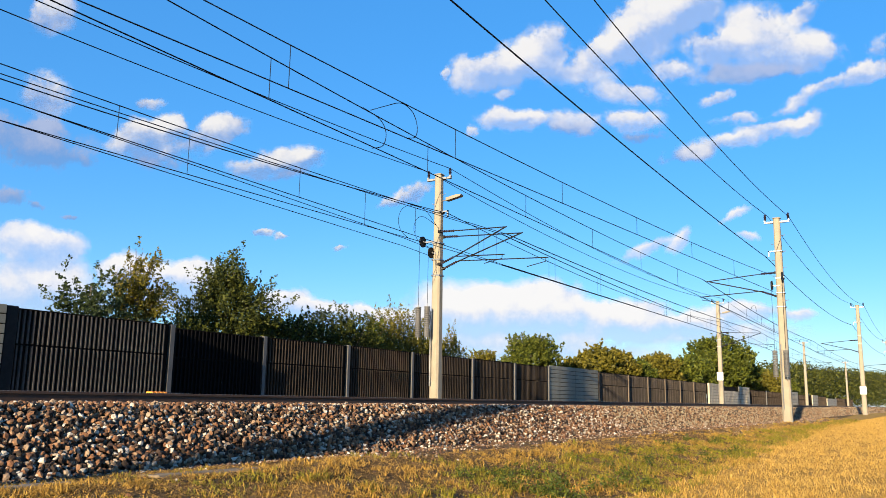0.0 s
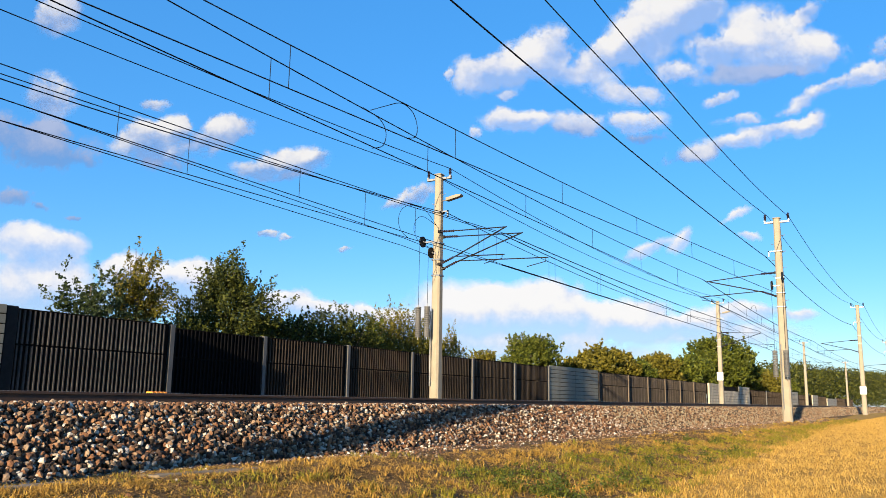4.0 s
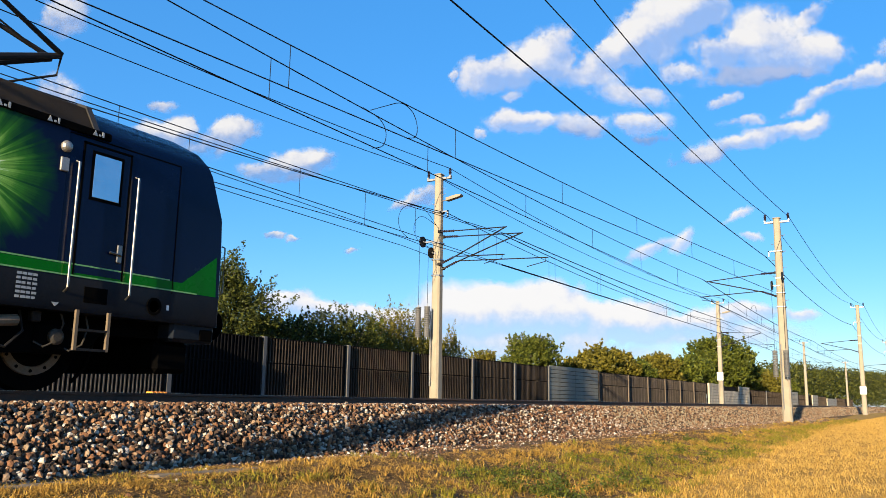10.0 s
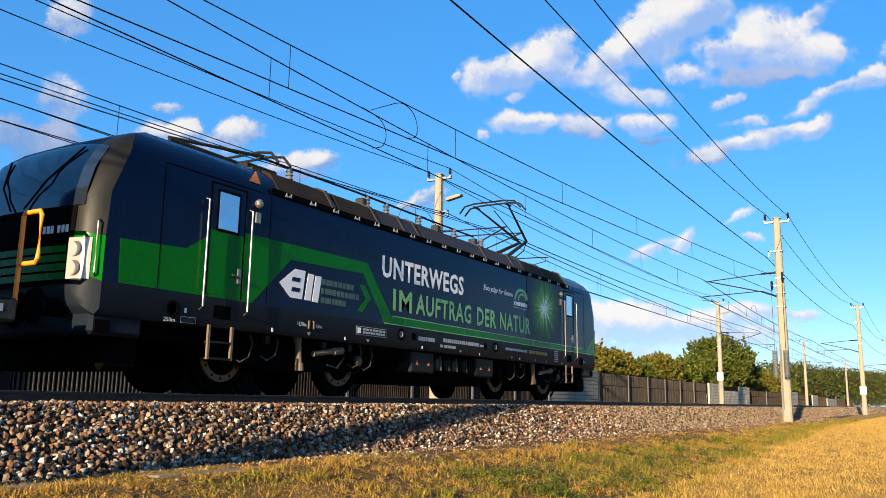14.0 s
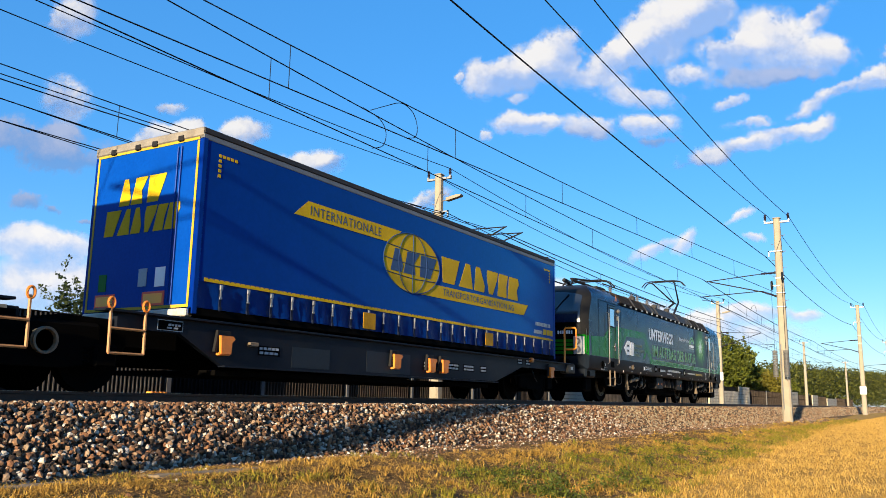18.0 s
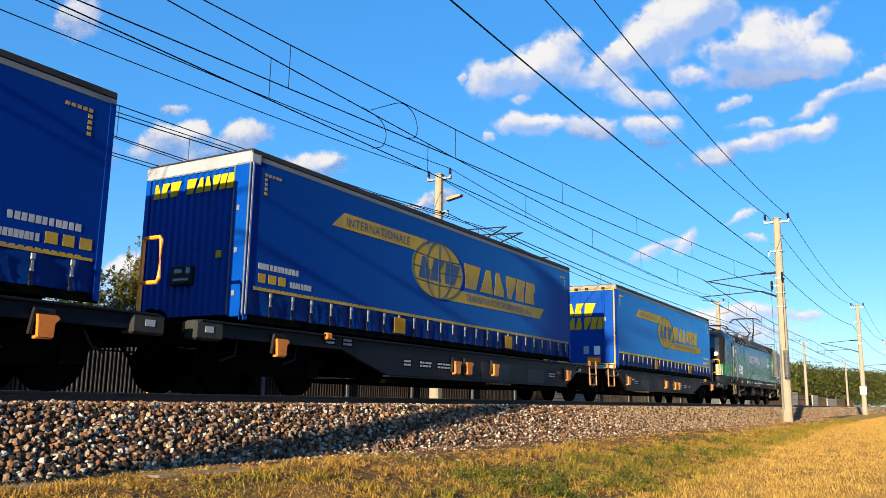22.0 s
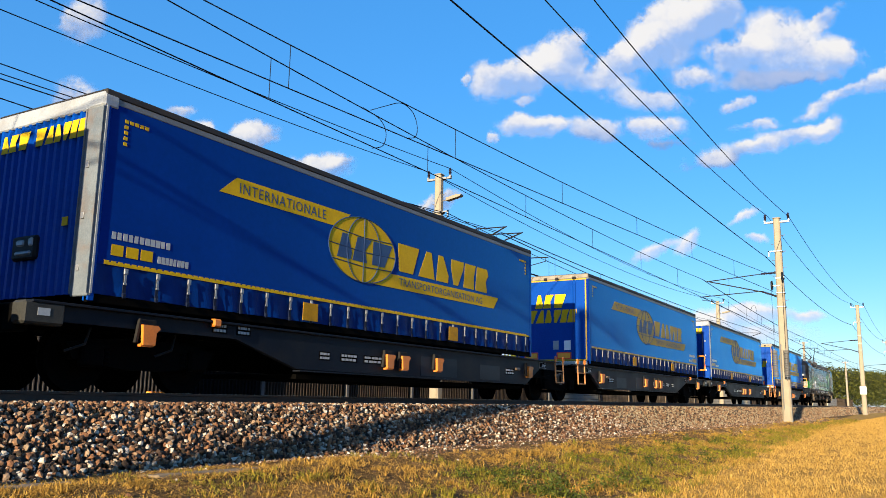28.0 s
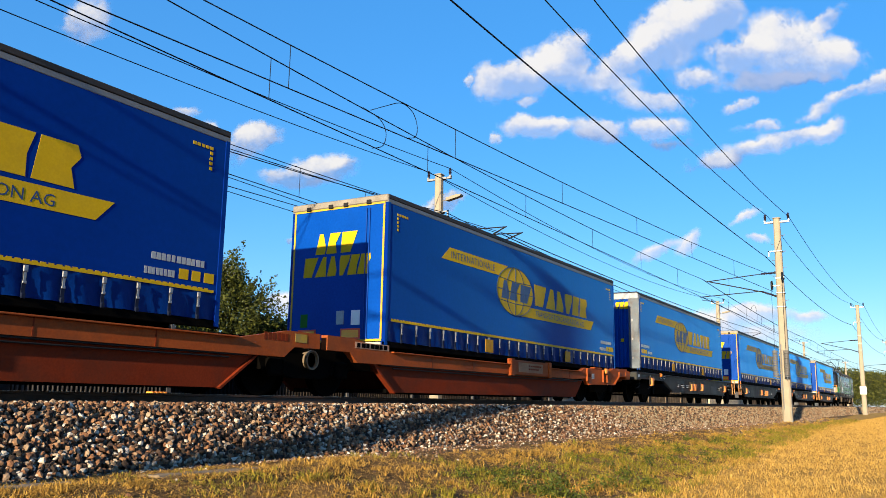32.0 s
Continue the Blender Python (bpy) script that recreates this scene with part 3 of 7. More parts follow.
def mast(x, y, z0, z1, side, label, wheel=True, lamp=False, arms=ARMS_FAR[1:], plate=None):
    """A concrete mast with its cross arm, insulators, steps and cantilevers; side: -1 when the track lies on the camera's side, 1 beyond."""
    t = thing("catenary_mast", label, "catenary mast", pose(x, y, z0), group="catenary masts")
    h = z1 - z0
    b, c = 0.23, 0.155
    k = Kit()
    vs, fs = [], []
    for w, z in ((b, -0.3), (c, h)):
        e = w * 0.35
        vs += [(-w + e, -w, z), (w - e, -w, z), (w, -w + e, z), (w, w - e, z), (w - e, w, z), (-w + e, w, z), (-w, w - e, z), (-w, -w + e, z)]
    fs = [(i, (i + 1) % 8, 8 + (i + 1) % 8, 8 + i) for i in range(8)] + [tuple(range(8))[::-1], tuple(range(8, 16))]
    part("pole", Kit().add(vs, fs), M_MAST, t)
    part("cap", Kit().box(-0.19, 0.19, -0.19, 0.19, h, h + 0.05, 0.02), M_MAST, t)
    part("cross_arm", Kit().box(-0.06, 0.06, -0.62, 0.62, h - 0.22, h - 0.12, 0.01).box(-0.05, 0.05, -0.62, -0.54, h - 0.12, h - 0.05).box(-0.05, 0.05, 0.54, 0.62, h - 0.12, h - 0.05), M_STEEL, t)
    for yy in (-0.56, 0.56):
        k = Kit()
        insulator(k, 0, yy, h - 0.05)
        part("insulator", k, M_INSUL, t, smooth=True)
    for i in range(9):
        zz = h - 0.9 - i * 0.42
        s = 1 if i % 2 else -1
        part("step_iron", Kit().tube([(0, s * 0.15, zz), (0, s * 0.32, zz), (0, s * 0.34, zz + 0.06)], 0.012, 6), M_STEEL, t)
    for zz in (h - 1.75, h - 3.15, h - 3.9, h - 4.6):
        part("clamp_band", Kit().box(-0.21, 0.21, -0.21, 0.21, zz, zz + 0.07, 0.01), M_STEEL, t)
    part("wire_bracket", Kit().box(-0.03, 0.03, min(0, side * 0.5), max(0, side * 0.5), h - 1.72, h - 1.66).box(-0.03, 0.03, side * 0.47 - 0.03, side * 0.47 + 0.03, h - 1.95, h - 1.66), M_STEEL, t)
    # cantilevers: top tube, strut, registration arm with its insulators
    for a, (dx, top, tip, reach, foot, reg, out) in enumerate(arms):
        dx, top, tip, foot, reg = 0.3 * a - (0.15 if len(arms) > 1 else 0.0), top - z0, tip - z0, foot - z0, reg - z0
        r, o = side * reach, side * out
        k = Kit().tube([(dx, side * 0.9, top - 0.03), (dx, r + side * 0.12, tip + 0.03)], 0.026, 7)
        k.tube([(dx, side * 0.85, foot + 0.22), (dx, r + side * 0.15, tip + 0.05)], 0.030, 7)
        k.tube([(dx, side * 0.95, foot + 0.27), (dx, o, reg)], 0.024, 7)
        k.tube([(dx, o - side * 0.1, reg), (dx, o - side * 0.12, reg - 0.16), (dx, o - side * 0.95, reg - 0.32)], 0.017, 6)
        k.tube([(dx, r * 0.72, reg + 0.02), (dx, r * 0.72, top + (tip - top) * 0.72)], 0.008, 5)
        cl = part("cantilever", k, M_DARKSTEEL, t, "dark tube cantilever")
        k1, k2 = Kit(), Kit()
        rod_insulator(k1, (dx, side * 0.22, top), (dx, side * 0.92, top - 0.03))
        rod_insulator(k2, (dx, side * 0.22, foot - 0.02), (dx, side * 0.9, foot + 0.25))
        part("rod_insulator", k1, M_INSUL, cl, smooth=True)
        part("rod_insulator", k2, M_INSUL, cl, smooth=True)
        for z in (top, foot - 0.02):
            part("wall_bracket", Kit().box(dx - 0.07, dx + 0.07, min(0.1 * side, 0.26 * side), max(0.1 * side, 0.26 * side), z - 0.06, z + 0.06, 0.01), M_DARKSTEEL, cl)
    if wheel:
        lift = (1.35 if side > 0 else 2.6) - z0
        for dx, wy, zz in (((-0.30, 0.62, 6.83), (-0.34, 0.14, 6.3)) if side < 0 else ((-0.30, 0.36, 5.96), (-0.34, -0.16, 6.37))):
            kw = Kit().lathe([(-0.025, 0.20), (-0.03, 0.245), (0.03, 0.245), (0.025, 0.20)], (dx, wy, zz - z0), "y", 22)
            kw.lathe([(-0.05, 0.045), (0.05, 0.045)], (dx, wy, zz - z0), "y", 10)
            for q in range(6):
                a = q * math.pi / 3
                kw.tube([(dx + 0.03 * math.cos(a), wy, zz - z0 + 0.03 * math.sin(a)), (dx + 0.21 * math.cos(a), wy, zz - z0 + 0.21 * math.sin(a))], 0.013, 5)
            part("tension_wheel", kw, M_DARKSTEEL, t, "spoked tensioning wheel")
            part("wheel_bracket", Kit().box(dx - 0.02, -0.14, wy - 0.07, wy + 0.07, zz - z0 - 0.03, zz - z0 + 0.03).box(-0.2, -0.14, min(0.0, wy), max(0.1, wy + 0.07), zz - z0 - 0.03, zz - z0 + 0.03), M_STEEL, t)
            part("weight_rope", Kit().tube([(dx - 0.24, wy, zz - z0), (dx - 0.24, wy, lift + 1.3)], 0.009, 5), M_WIRE, t)
            rod = part("weight_rod", Kit().tube([(dx - 0.24, wy, lift - 0.1), (dx - 0.24, wy, lift + 1.4)], 0.02, 6), M_STEEL, t)
            for j in range(16):
                part("weight", Kit().lathe([(0, 0.125), (0.062, 0.125)], (dx - 0.24, wy, lift + j * 0.083), "z", 14), M_POST, rod)
        part("guide_rod", Kit().tube([(-0.36, 0.1, 0.6), (-0.36, 0.1, 3.8)], 0.02, 6).box(-0.37, -0.2, 0.08, 0.12, 0.7, 0.74).box(-0.37, -0.2, 0.08, 0.12, 3.7, 3.74), M_STEEL, t)
    if plate:
        part("sign_plate", Kit().box(-0.30, -0.24, -0.3, 0.3, plate - z0 - 0.4, plate - z0 + 0.4, 0.01), M_PLATE, t, "white sign plate")
    if lamp:
        ar = part("lamp_arm", Kit().tube([(0.0, -0.12, h - 1.22), (0.0, -0.35, h - 1.18), (0.0, -0.5, h - 1.16)], 0.025, 7), M_STEEL, t)
        part("lamp_head", Kit().prism([(-0.42, h - 1.24), (-1.15, h - 1.10), (-1.19, h - 1.02), (-0.95, h - 1.0), (-0.42, h - 1.10)], "x", -0.13, 0.13), M_MAST, ar, "pale street lamp head")
    return t


FAR_NOTE = "cream concrete catenary mast beside the far track"
NEAR_NOTE = "cream concrete catenary mast beside the near track"
FAR_TOPS, NEAR_TOPS = (9.88, 9.88, 10.2, 10.3, 10.4), (9.46, 9.46, 10.2, 10.3, 10.4)
mast(FAR_MASTS[1], FAR_MAST_Y, -0.05, 9.88, -1, "cream concrete catenary mast with lamp, cantilevers and counterweights", True, True, ARMS_FAR)
mast(NEAR_MASTS[1], NEAR_MAST_Y, -0.8, 9.46, 1, "cream concrete catenary mast with cantilever and counterweights", True, False, ARMS_NEAR)
for i in (2, 3, 4):
    mast(FAR_MASTS[i], FAR_MAST_Y, -0.05, FAR_TOPS[i], -1, FAR_NOTE, False, i == 2, plate=2.7 if i == 2 else None)
for i in (2, 3, 4):
    mast(NEAR_MASTS[i], NEAR_MAST_Y, -0.85, NEAR_TOPS[i], 1, NEAR_NOTE, False, False, ARMS_NEAR, plate=1.6 if i == 2 else None)
mast(NEAR_MASTS[0], 6.35, -0.8, 9.46, 1, NEAR_NOTE, False, False, ARMS_NEAR)
mast(FAR_MASTS[0], FAR_MAST_Y, -0.05, 9.88, -1, FAR_NOTE, False)


# ---------------------------------------------------------------- wires
def wire_path(p, q, sag, n=24):
    p, q = Vector(p), Vector(q)
    return [p.lerp(q, i / n) - Vector((0, 0, 4 * sag * (i / n) * (1 - i / n))) for i in range(n + 1)]


def overhead_wire(paths, r, label, name="overhead_wire"):
    k = Kit()
    for q in paths:
        k.tube(q, r, 6)
    return tagged(new(name, k.mesh(name, M_WIRE, True)), label, "overhead wire", "overhead wires")


def spans(xs, y, z, sag, rise=(0.0, 0.0, 0.0, 0.0, 0.0, 0.0)):
    return [wire_path((a, y, z + p), (b, y, z + q), sag) for a, b, p, q in zip(xs, xs[1:], rise, rise[1:])]


def catenary(stops, label, pitch=6.0, first=5.5, first_sag=0.55, r=0.012):
    """Messenger and contact wire over a row of supports (x, y, contact height, messenger height), with droppers between."""
    t = thing("catenary_line", label, "catenary wire", group="overhead wires")
    km, kc = Kit(), Kit()
    for (xa, ya, ca, ma), (xb, yb, cb, mb) in zip(stops, stops[1:]):
        sag = first_sag if xa < 20 else min(first_sag, 0.32)
        mp = wire_path((xa, ya, ma), (xb, yb, mb), sag)
        rr = r * (1.7 if xa > 25 else 1.0)
        km.tube(mp, rr, 6)
        kc.tube([(xa, ya, ca), (xb, yb, cb)], rr, 6)
        for i in range(-6, 80):
            u = (first + i * pitch - xa) / (xb - xa)
            if not 0.02 < u < 0.98:
                continue
            p = Vector((xa, ya, ca)).lerp(Vector((xb, yb, cb)), u)
            q = Vector((xa, ya, ma)).lerp(Vector((xb, yb, mb)), u) - Vector((0, 0, 4 * sag * u * (1 - u)))
            part("dropper", Kit().tube([p, q], 0.008, 5), M_WIRE, t)
    part("messenger_wire", km, M_WIRE, t, smooth=True)
    part("contact_wire", kc, M_WIRE, t, smooth=True)
    return t


catenary([(-5.5, 10.6, 5.55, 7.05), (NEAR_MASTS[1], 10.4, 5.56, 6.55), (NEAR_MASTS[2], 10.8, 5.61, 6.6), (NEAR_MASTS[3], 10.4, 5.61, 6.6), (NEAR_MASTS[4], 10.8, 5.61, 6.6), (420, 10.6, 5.61, 6.6)],
         "thin dark catenary line over the near track", pitch=5.69, first=10.95)
catenary([(-5.5, 11.58, 5.66, 7.3), (NEAR_MASTS[1] - 0.3, 6.83, 5.66, 6.5)], "second catenary line drawn aside to its anchor on a mast", first_sag=0.58, pitch=5.35, first=10.9)
catenary([(-25, 15.0, 5.56, 6.8), (FAR_MASTS[1], 15.1, 5.52, 6.88), (FAR_MASTS[2], 14.8, 5.7, 7.15), (FAR_MASTS[3], 15.3, 5.56, 6.95), (FAR_MASTS[4], 14.9, 5.56, 6.95), (420, 15.1, 5.56, 6.95)],
         "thin dark catenary line over the far track", first_sag=0.66, pitch=6.07, first=11.03)
catenary([(-25, 18.1, 5.54, 7.0), (FAR_MASTS[1], 15.35, 5.58, 6.9), (FAR_MASTS[2], 17.0, 6.5, 7.2)], "second catenary line crossing over towards the far mast", first_sag=0.40, pitch=7.2, first=14.0)
for za, zb, zw in ((7.25, 6.38, 6.42), (6.32, 6.05, 6.1)):
    overhead_wire([[(-25, 18.1, za), (27.0, 18.1, zb), (29.8, 18.5, zw)]], 0.012, "dark tail wire running to a tension wheel on the mast")
UP = (0.0, 0.74, 0.84, 0.94, 0.9)
for dy, za, zb, s in ((0.42, 10.1, 9.64, 1.05), (-0.59, 10.12, 9.53, 1.08)):
    overhead_wire([wire_path((NEAR_MASTS[0], NEAR_MAST_Y + dy, za), (NEAR_MASTS[1], NEAR_MAST_Y + dy, zb), s)] + spans(NEAR_MASTS[1:] + (300,), NEAR_MAST_Y + dy, zb, 0.95, UP), 0.015,
                  "dark feeder wire sagging between mast tops")
for dy, za, zb, s in ((0.54, 10.18, 10.1, 0.99), (-0.56, 10.12, 10.13, 0.92)):
    overhead_wire([wire_path((FAR_MASTS[0], FAR_MAST_Y + dy, za), (FAR_MASTS[1], FAR_MAST_Y + dy, zb), s)] + spans(FAR_MASTS[1:] + (300,), FAR_MAST_Y + dy, zb, 0.85, (0.0, 0.35, 0.42, 0.5, 0.5)), 0.015,
                  "dark feeder wire sagging between mast tops")
overhead_wire([wire_path((NEAR_MASTS[0], 7.09, 7.45), (NEAR_MASTS[1], 7.09, 7.48), 0.33)] + spans(NEAR_MASTS[1:] + (300,), 7.09, 7.48, 0.6, UP), 0.018, "dark earth wire sagging between masts")
overhead_wire([wire_path((FAR_MASTS[0], 17.98, 7.69), (FAR_MASTS[1], 17.98, 8.06), 0.92)] + spans(FAR_MASTS[1:] + (300,), 17.98, 8.06, 0.75), 0.016, "dark earth wire sagging between masts")


def loop_wire(pts, label):
    k = Kit()
    path = [Vector(p) for p in pts]
    out = []
    for i in range(len(path) - 1):
        p0, p1, p2, p3 = path[max(i - 1, 0)], path[i], path[i + 1], path[min(i + 2, len(path) - 1)]
        for j in range(6):
            u = j / 6
            out.append(0.5 * (2 * p1 + (p2 - p0) * u + (2 * p0 - 5 * p1 + 4 * p2 - p3) * u * u + (3 * p1 - p0 - 3 * p2 + p3) * u ** 3))
    k.tube(out + [path[-1]], 0.010, 6)
    tagged(new("jumper_loop", k.mesh("jumper_loop", M_WIRE, True)), label, "wire loop", "overhead wires")


loop_wire([(13.9, 10.3, 6.25), (14.4, 10.3, 6.5), (15.1, 10.3, 6.81), (15.6, 10.3, 6.73), (15.8, 10.3, 6.44), (15.73, 10.3, 6.17), (15.4, 10.3, 6.04)], "looped jumper wire hanging between catenary lines")
loop_wire([(13.9, 10.52, 6.35), (14.5, 10.48, 6.26), (14.72, 10.45, 6.0), (14.62, 10.45, 5.66), (14.2, 10.45, 5.48)], "looped jumper wire hanging between catenary lines")
loop_wire([(26.5, 17.5, 6.2), (25.9, 17.5, 6.4), (25.66, 17.5, 6.8), (25.9, 17.5, 7.3), (26.6, 17.5, 7.6), (27.6, 17.5, 7.6), (29.9, 18.3, 7.4)], "looped jumper wire beside the mast")
loop_wire([(29.2, 18.3, 6.4), (28.2, 18.2, 6.5), (27.7, 18.1, 6.9), (27.9, 18.1, 7.35), (28.6, 18.2, 7.6), (30.0, 18.4, 7.5)], "looped jumper wire beside the mast")
loop_wire([(58, 10.5, 6.16), (58.6, 10.5, 6.6), (59.6, 10.5, 6.75), (60.2, 10.5, 6.4), (60.3, 10.5, 5.95), (59.9, 10.5, 5.61)], "looped jumper wire hanging between catenary lines")


# ---------------------------------------------------------------- bank: cable trough, device, grass
M_LID = surf("weathered_trough_lid", (0.12, 0.088, 0.055), (0.22, 0.165, 0.105), 0.95, scale=4, fine=60, dirt=(0.10, 0.07, 0.04), bump=0.4)


def build_trough():
    t = thing("cable_trough", "half-buried weathered concrete cable trough lids along the bank", "cable trough", kind="structure")
    r = rng(9)
    x = 3.0
    while x < 8.9:
        w = r.choice((0.5, 0.75, 1.0))
        if r.random() < 0.6:
            lid = part("lid", Kit().box(0, w - 0.03, -0.16, 0.16, -0.05, 0.035, 0.012), M_LID, t)
            yl = 6.93 - 0.039 * (x - 4.2)
            lid.location = (x, yl, ground_z(x + w / 2, yl) - 0.022 + r.uniform(-0.008, 0.012))
            lid.rotation_euler = (r.uniform(-0.06, 0.06), r.uniform(-0.02, 0.02), r.uniform(-0.04, 0.04) - 0.03)
        x += w
    return t


build_trough()


def build_device():
    t = thing("track_device", "low track device with four small orange blocks between the tracks", "track device", pose(11.47, 13.9, -0.14))
    part("base", Kit().box(-0.03, 0.80, -0.12, 0.12, -0.06, 0.13, 0.02), M_SLEEPER, t)
    for i in range(4):
        part("block", Kit().box(i * 0.105, 0.068 + i * 0.105, -0.13, 0.06, 0.13, 0.178, 0.008), M_DEVICE, t)
    part("cover", Kit().box(0.42, 0.80, -0.13, 0.13, 0.13, 0.165, 0.01), M_DARKSTEEL, t)


M_DEVICE = surf("orange_device_paint", (0.75, 0.22, 0.02), (0.85, 0.30, 0.03), 0.5, scale=4, fine=40)
build_device()


def blades(name, spots, mat, label, seed, bend=0.5):
    """Grass blades: rows of x, y, z, height, width."""
    r = np.random.RandomState(seed)
    sp = np.array(spots)
    n = len(sp)
    a, tilt = r.uniform(0, 6.283, n), r.uniform(0.1, 1.0, n) * bend
    side = np.stack([np.cos(a), np.sin(a), np.zeros(n)], 1) * sp[:, 4:5] / 2
    b = r.uniform(0, 6.283, n)
    lean = np.stack([np.cos(b), np.sin(b), np.zeros(n)], 1) * (sp[:, 3] * tilt)[:, None]
    up = np.stack([np.zeros(n), np.zeros(n), sp[:, 3]], 1)
    p = sp[:, :3]
    v = np.stack([p - side, p + side, p + lean * 0.35 + up * 0.6 + side * 0.8, p + lean * 0.35 + up * 0.6 - side * 0.8, p + lean + up * (1 - 0.35 * tilt[:, None])], 1)
    k = np.arange(n) * 5
    quads = np.stack([k, k + 1, k + 2, k + 3], 1).tolist()
    tris = np.stack([k + 3, k + 2, k + 4], 1).tolist()
    me = bpy.data.meshes.new(name)
    me.from_pydata(v.reshape(-1, 3).tolist(), [], quads + tris)
    me.materials.append(mat)
    return tagged(new(name, me), label, "grass", kind="stuff")


def leaf_cloud(starts, ways, lengths, per, size, jitter, rs):
    """Leaves set along sprigs: folded diamond blades as two triangles each."""
    n = len(starts)
    u = rs.uniform(0.05, 1.0, (n, per, 1))
    c = starts[:, None] + ways[:, None] * u * lengths[:, None, None] + rs.normal(0, jitter, (n, per, 3)) * (1.15 - u)
    c = c.reshape(-1, 3)
    d = rs.normal(0, 1, c.shape) * (1, 1, 0.7) + np.repeat(ways, per, 0) * 0.6
    d /= np.linalg.norm(d, axis=1, keepdims=True)
    e = np.cross(d, rs.normal(0, 1, c.shape))
    e /= np.linalg.norm(e, axis=1, keepdims=True) + 1e-6
    s = (size * rs.uniform(0.6, 1.25, len(c)))[:, None]
    v = np.stack([c - d * s, c + e * s * 0.5 + (0, 0, 0.12) * s, c + d * s, c - e * s * 0.5 + (0, 0, 0.12) * s], 1)
    f = np.array([(0, 1, 2), (0, 2, 3)])[None] + (np.arange(len(c)) * 4)[:, None, None]
    return v.reshape(-1, 3), f.reshape(-1, 3)


def field_edge(x):
    return min(2.65 + 0.05 * x, 4.9) + 0.25 * noise.noise((x * 0.35, 4.0, 0))


def build_grass():
    r = rng(21)
    dry, green, straw = [], [], []
    # tussocks: blades springing from one root, thinner towards the stones
    for _ in range(9500):
        x = 3.5 + 62 * r.random() ** 1.9
        e = field_edge(x)
        y = r.uniform(e - 0.15, 7.3 if x < 10 else 6.5)
        top = (6.75 - 0.07 * (x - 4) if x < 18 else 5.75) + 0.5 * noise.noise((x * 0.5, 3.3, 8.0))
        if y > top and r.random() < (0.6 if x < 10 else 0.92):
            continue
        tuft = noise.noise((x * 1.3, y * 1.9, 2.0)) + 0.5 * noise.noise((x * 3.6, y * 4.2, 6.0))
        if tuft < -0.2 and r.random() < 0.75:
            continue
        lush = noise.noise((x * 0.55, y * 1.1, 1.0)) + 0.5 * noise.noise((x * 1.7, y * 2.2, 5.0)) + (0.38 if x > 9 and y < 5.6 else -0.12)
        far = 1.0 + max(0.0, x - 10) * 0.035
        tall = (0.07 + 0.10 * max(0.0, tuft)) * r.uniform(0.7, 1.3) * (0.75 if x < 7 else 1.0)
        rad = r.uniform(0.03, 0.09)
        for _ in range(15):
            a, q = r.uniform(0, 6.283), rad * r.random() ** 0.5
            bx, by = x + q * math.cos(a), y + q * math.sin(a)
            h = tall * r.uniform(0.4, 1.25) * (1.9 if r.random() < 0.02 else 1.0)
            (green if lush > r.uniform(-0.1, 0.5) else dry).append((bx, by, ground_z(bx, by) - 0.01, h, r.uniform(0.006, 0.011) * far))
    for _ in range(130000):
        x = 5 + 95 * r.random() ** 1.8
        e = field_edge(x)
        y = e + 0.15 - (e + 1.5 + x * 0.03) * r.random() ** 1.2
        far = 1.0 + max(0.0, x - 10) * 0.035
        straw.append((x, y, ground_z(x, y) - 0.01, r.uniform(0.02, 0.10) * (1.0 + 0.9 * noise.noise((x * 1.3, y * 2.6, 4.0))), r.uniform(0.006, 0.012) * far))
    mat = []
    for _ in range(120000):
        x = 3.4 + 42 * r.random() ** 2.3
        y = r.uniform(field_edge(x) - 0.1, 7.5 if x < 10 else 6.5)
        if noise.noise((x * 1.2, y * 1.9, 12.0)) < -0.25 and r.random() < 0.6:
            continue
        mat.append((x, y, ground_z(x, y) + r.uniform(-0.004, 0.006), r.uniform(0.006, 0.028), r.uniform(0.005, 0.011) * (1.0 + max(0.0, x - 10) * 0.03)))
    # leafy weeds along the ditch
    rs, wv, wf = np.random.RandomState(8), [], []
    for _ in range(46):
        x = 9.2 + 14 * r.random() ** 1.6
        y = field_edge(x) + 0.35 + r.uniform(0.0, 1.7)
        m = 16
        starts = np.array([(x + r.gauss(0, 0.07), y + r.gauss(0, 0.07), ground_z(x, y)) for _ in range(m)])
        ways = np.array([Vector((r.gauss(0, 0.6), r.gauss(0, 0.6), 1.0)).normalized() for _ in range(m)])
        v, f = leaf_cloud(starts, ways, rs.uniform(0.06, 0.22, m), 7, 0.022, 0.02, rs)
        wf += (f + len(wv)).tolist()
        wv += v.tolist()
    tagged(new("leafy_weeds", Kit().add([tuple(q) for q in wv], [tuple(q) for q in wf]).mesh("leafy_weeds", M_WEED)), "low dark green leafy weeds along the ditch", "weeds", kind="stuff")
    blades("straw_thatch", mat, M_THATCH, "matted dead straw and roots along the bank", 34, 7.0)
    blades("dry_grass", dry, M_DRYGRASS, "tufts of golden dry grass on the bank", 31, 2.0)
    blades("green_grass", green, M_GREENGRASS, "low green grass and weeds along the ditch", 32, 1.5)
    blades("straw_stubble", straw, M_STUBBLE, "golden mown straw stubble of the field", 33, 1.9)


build_grass()


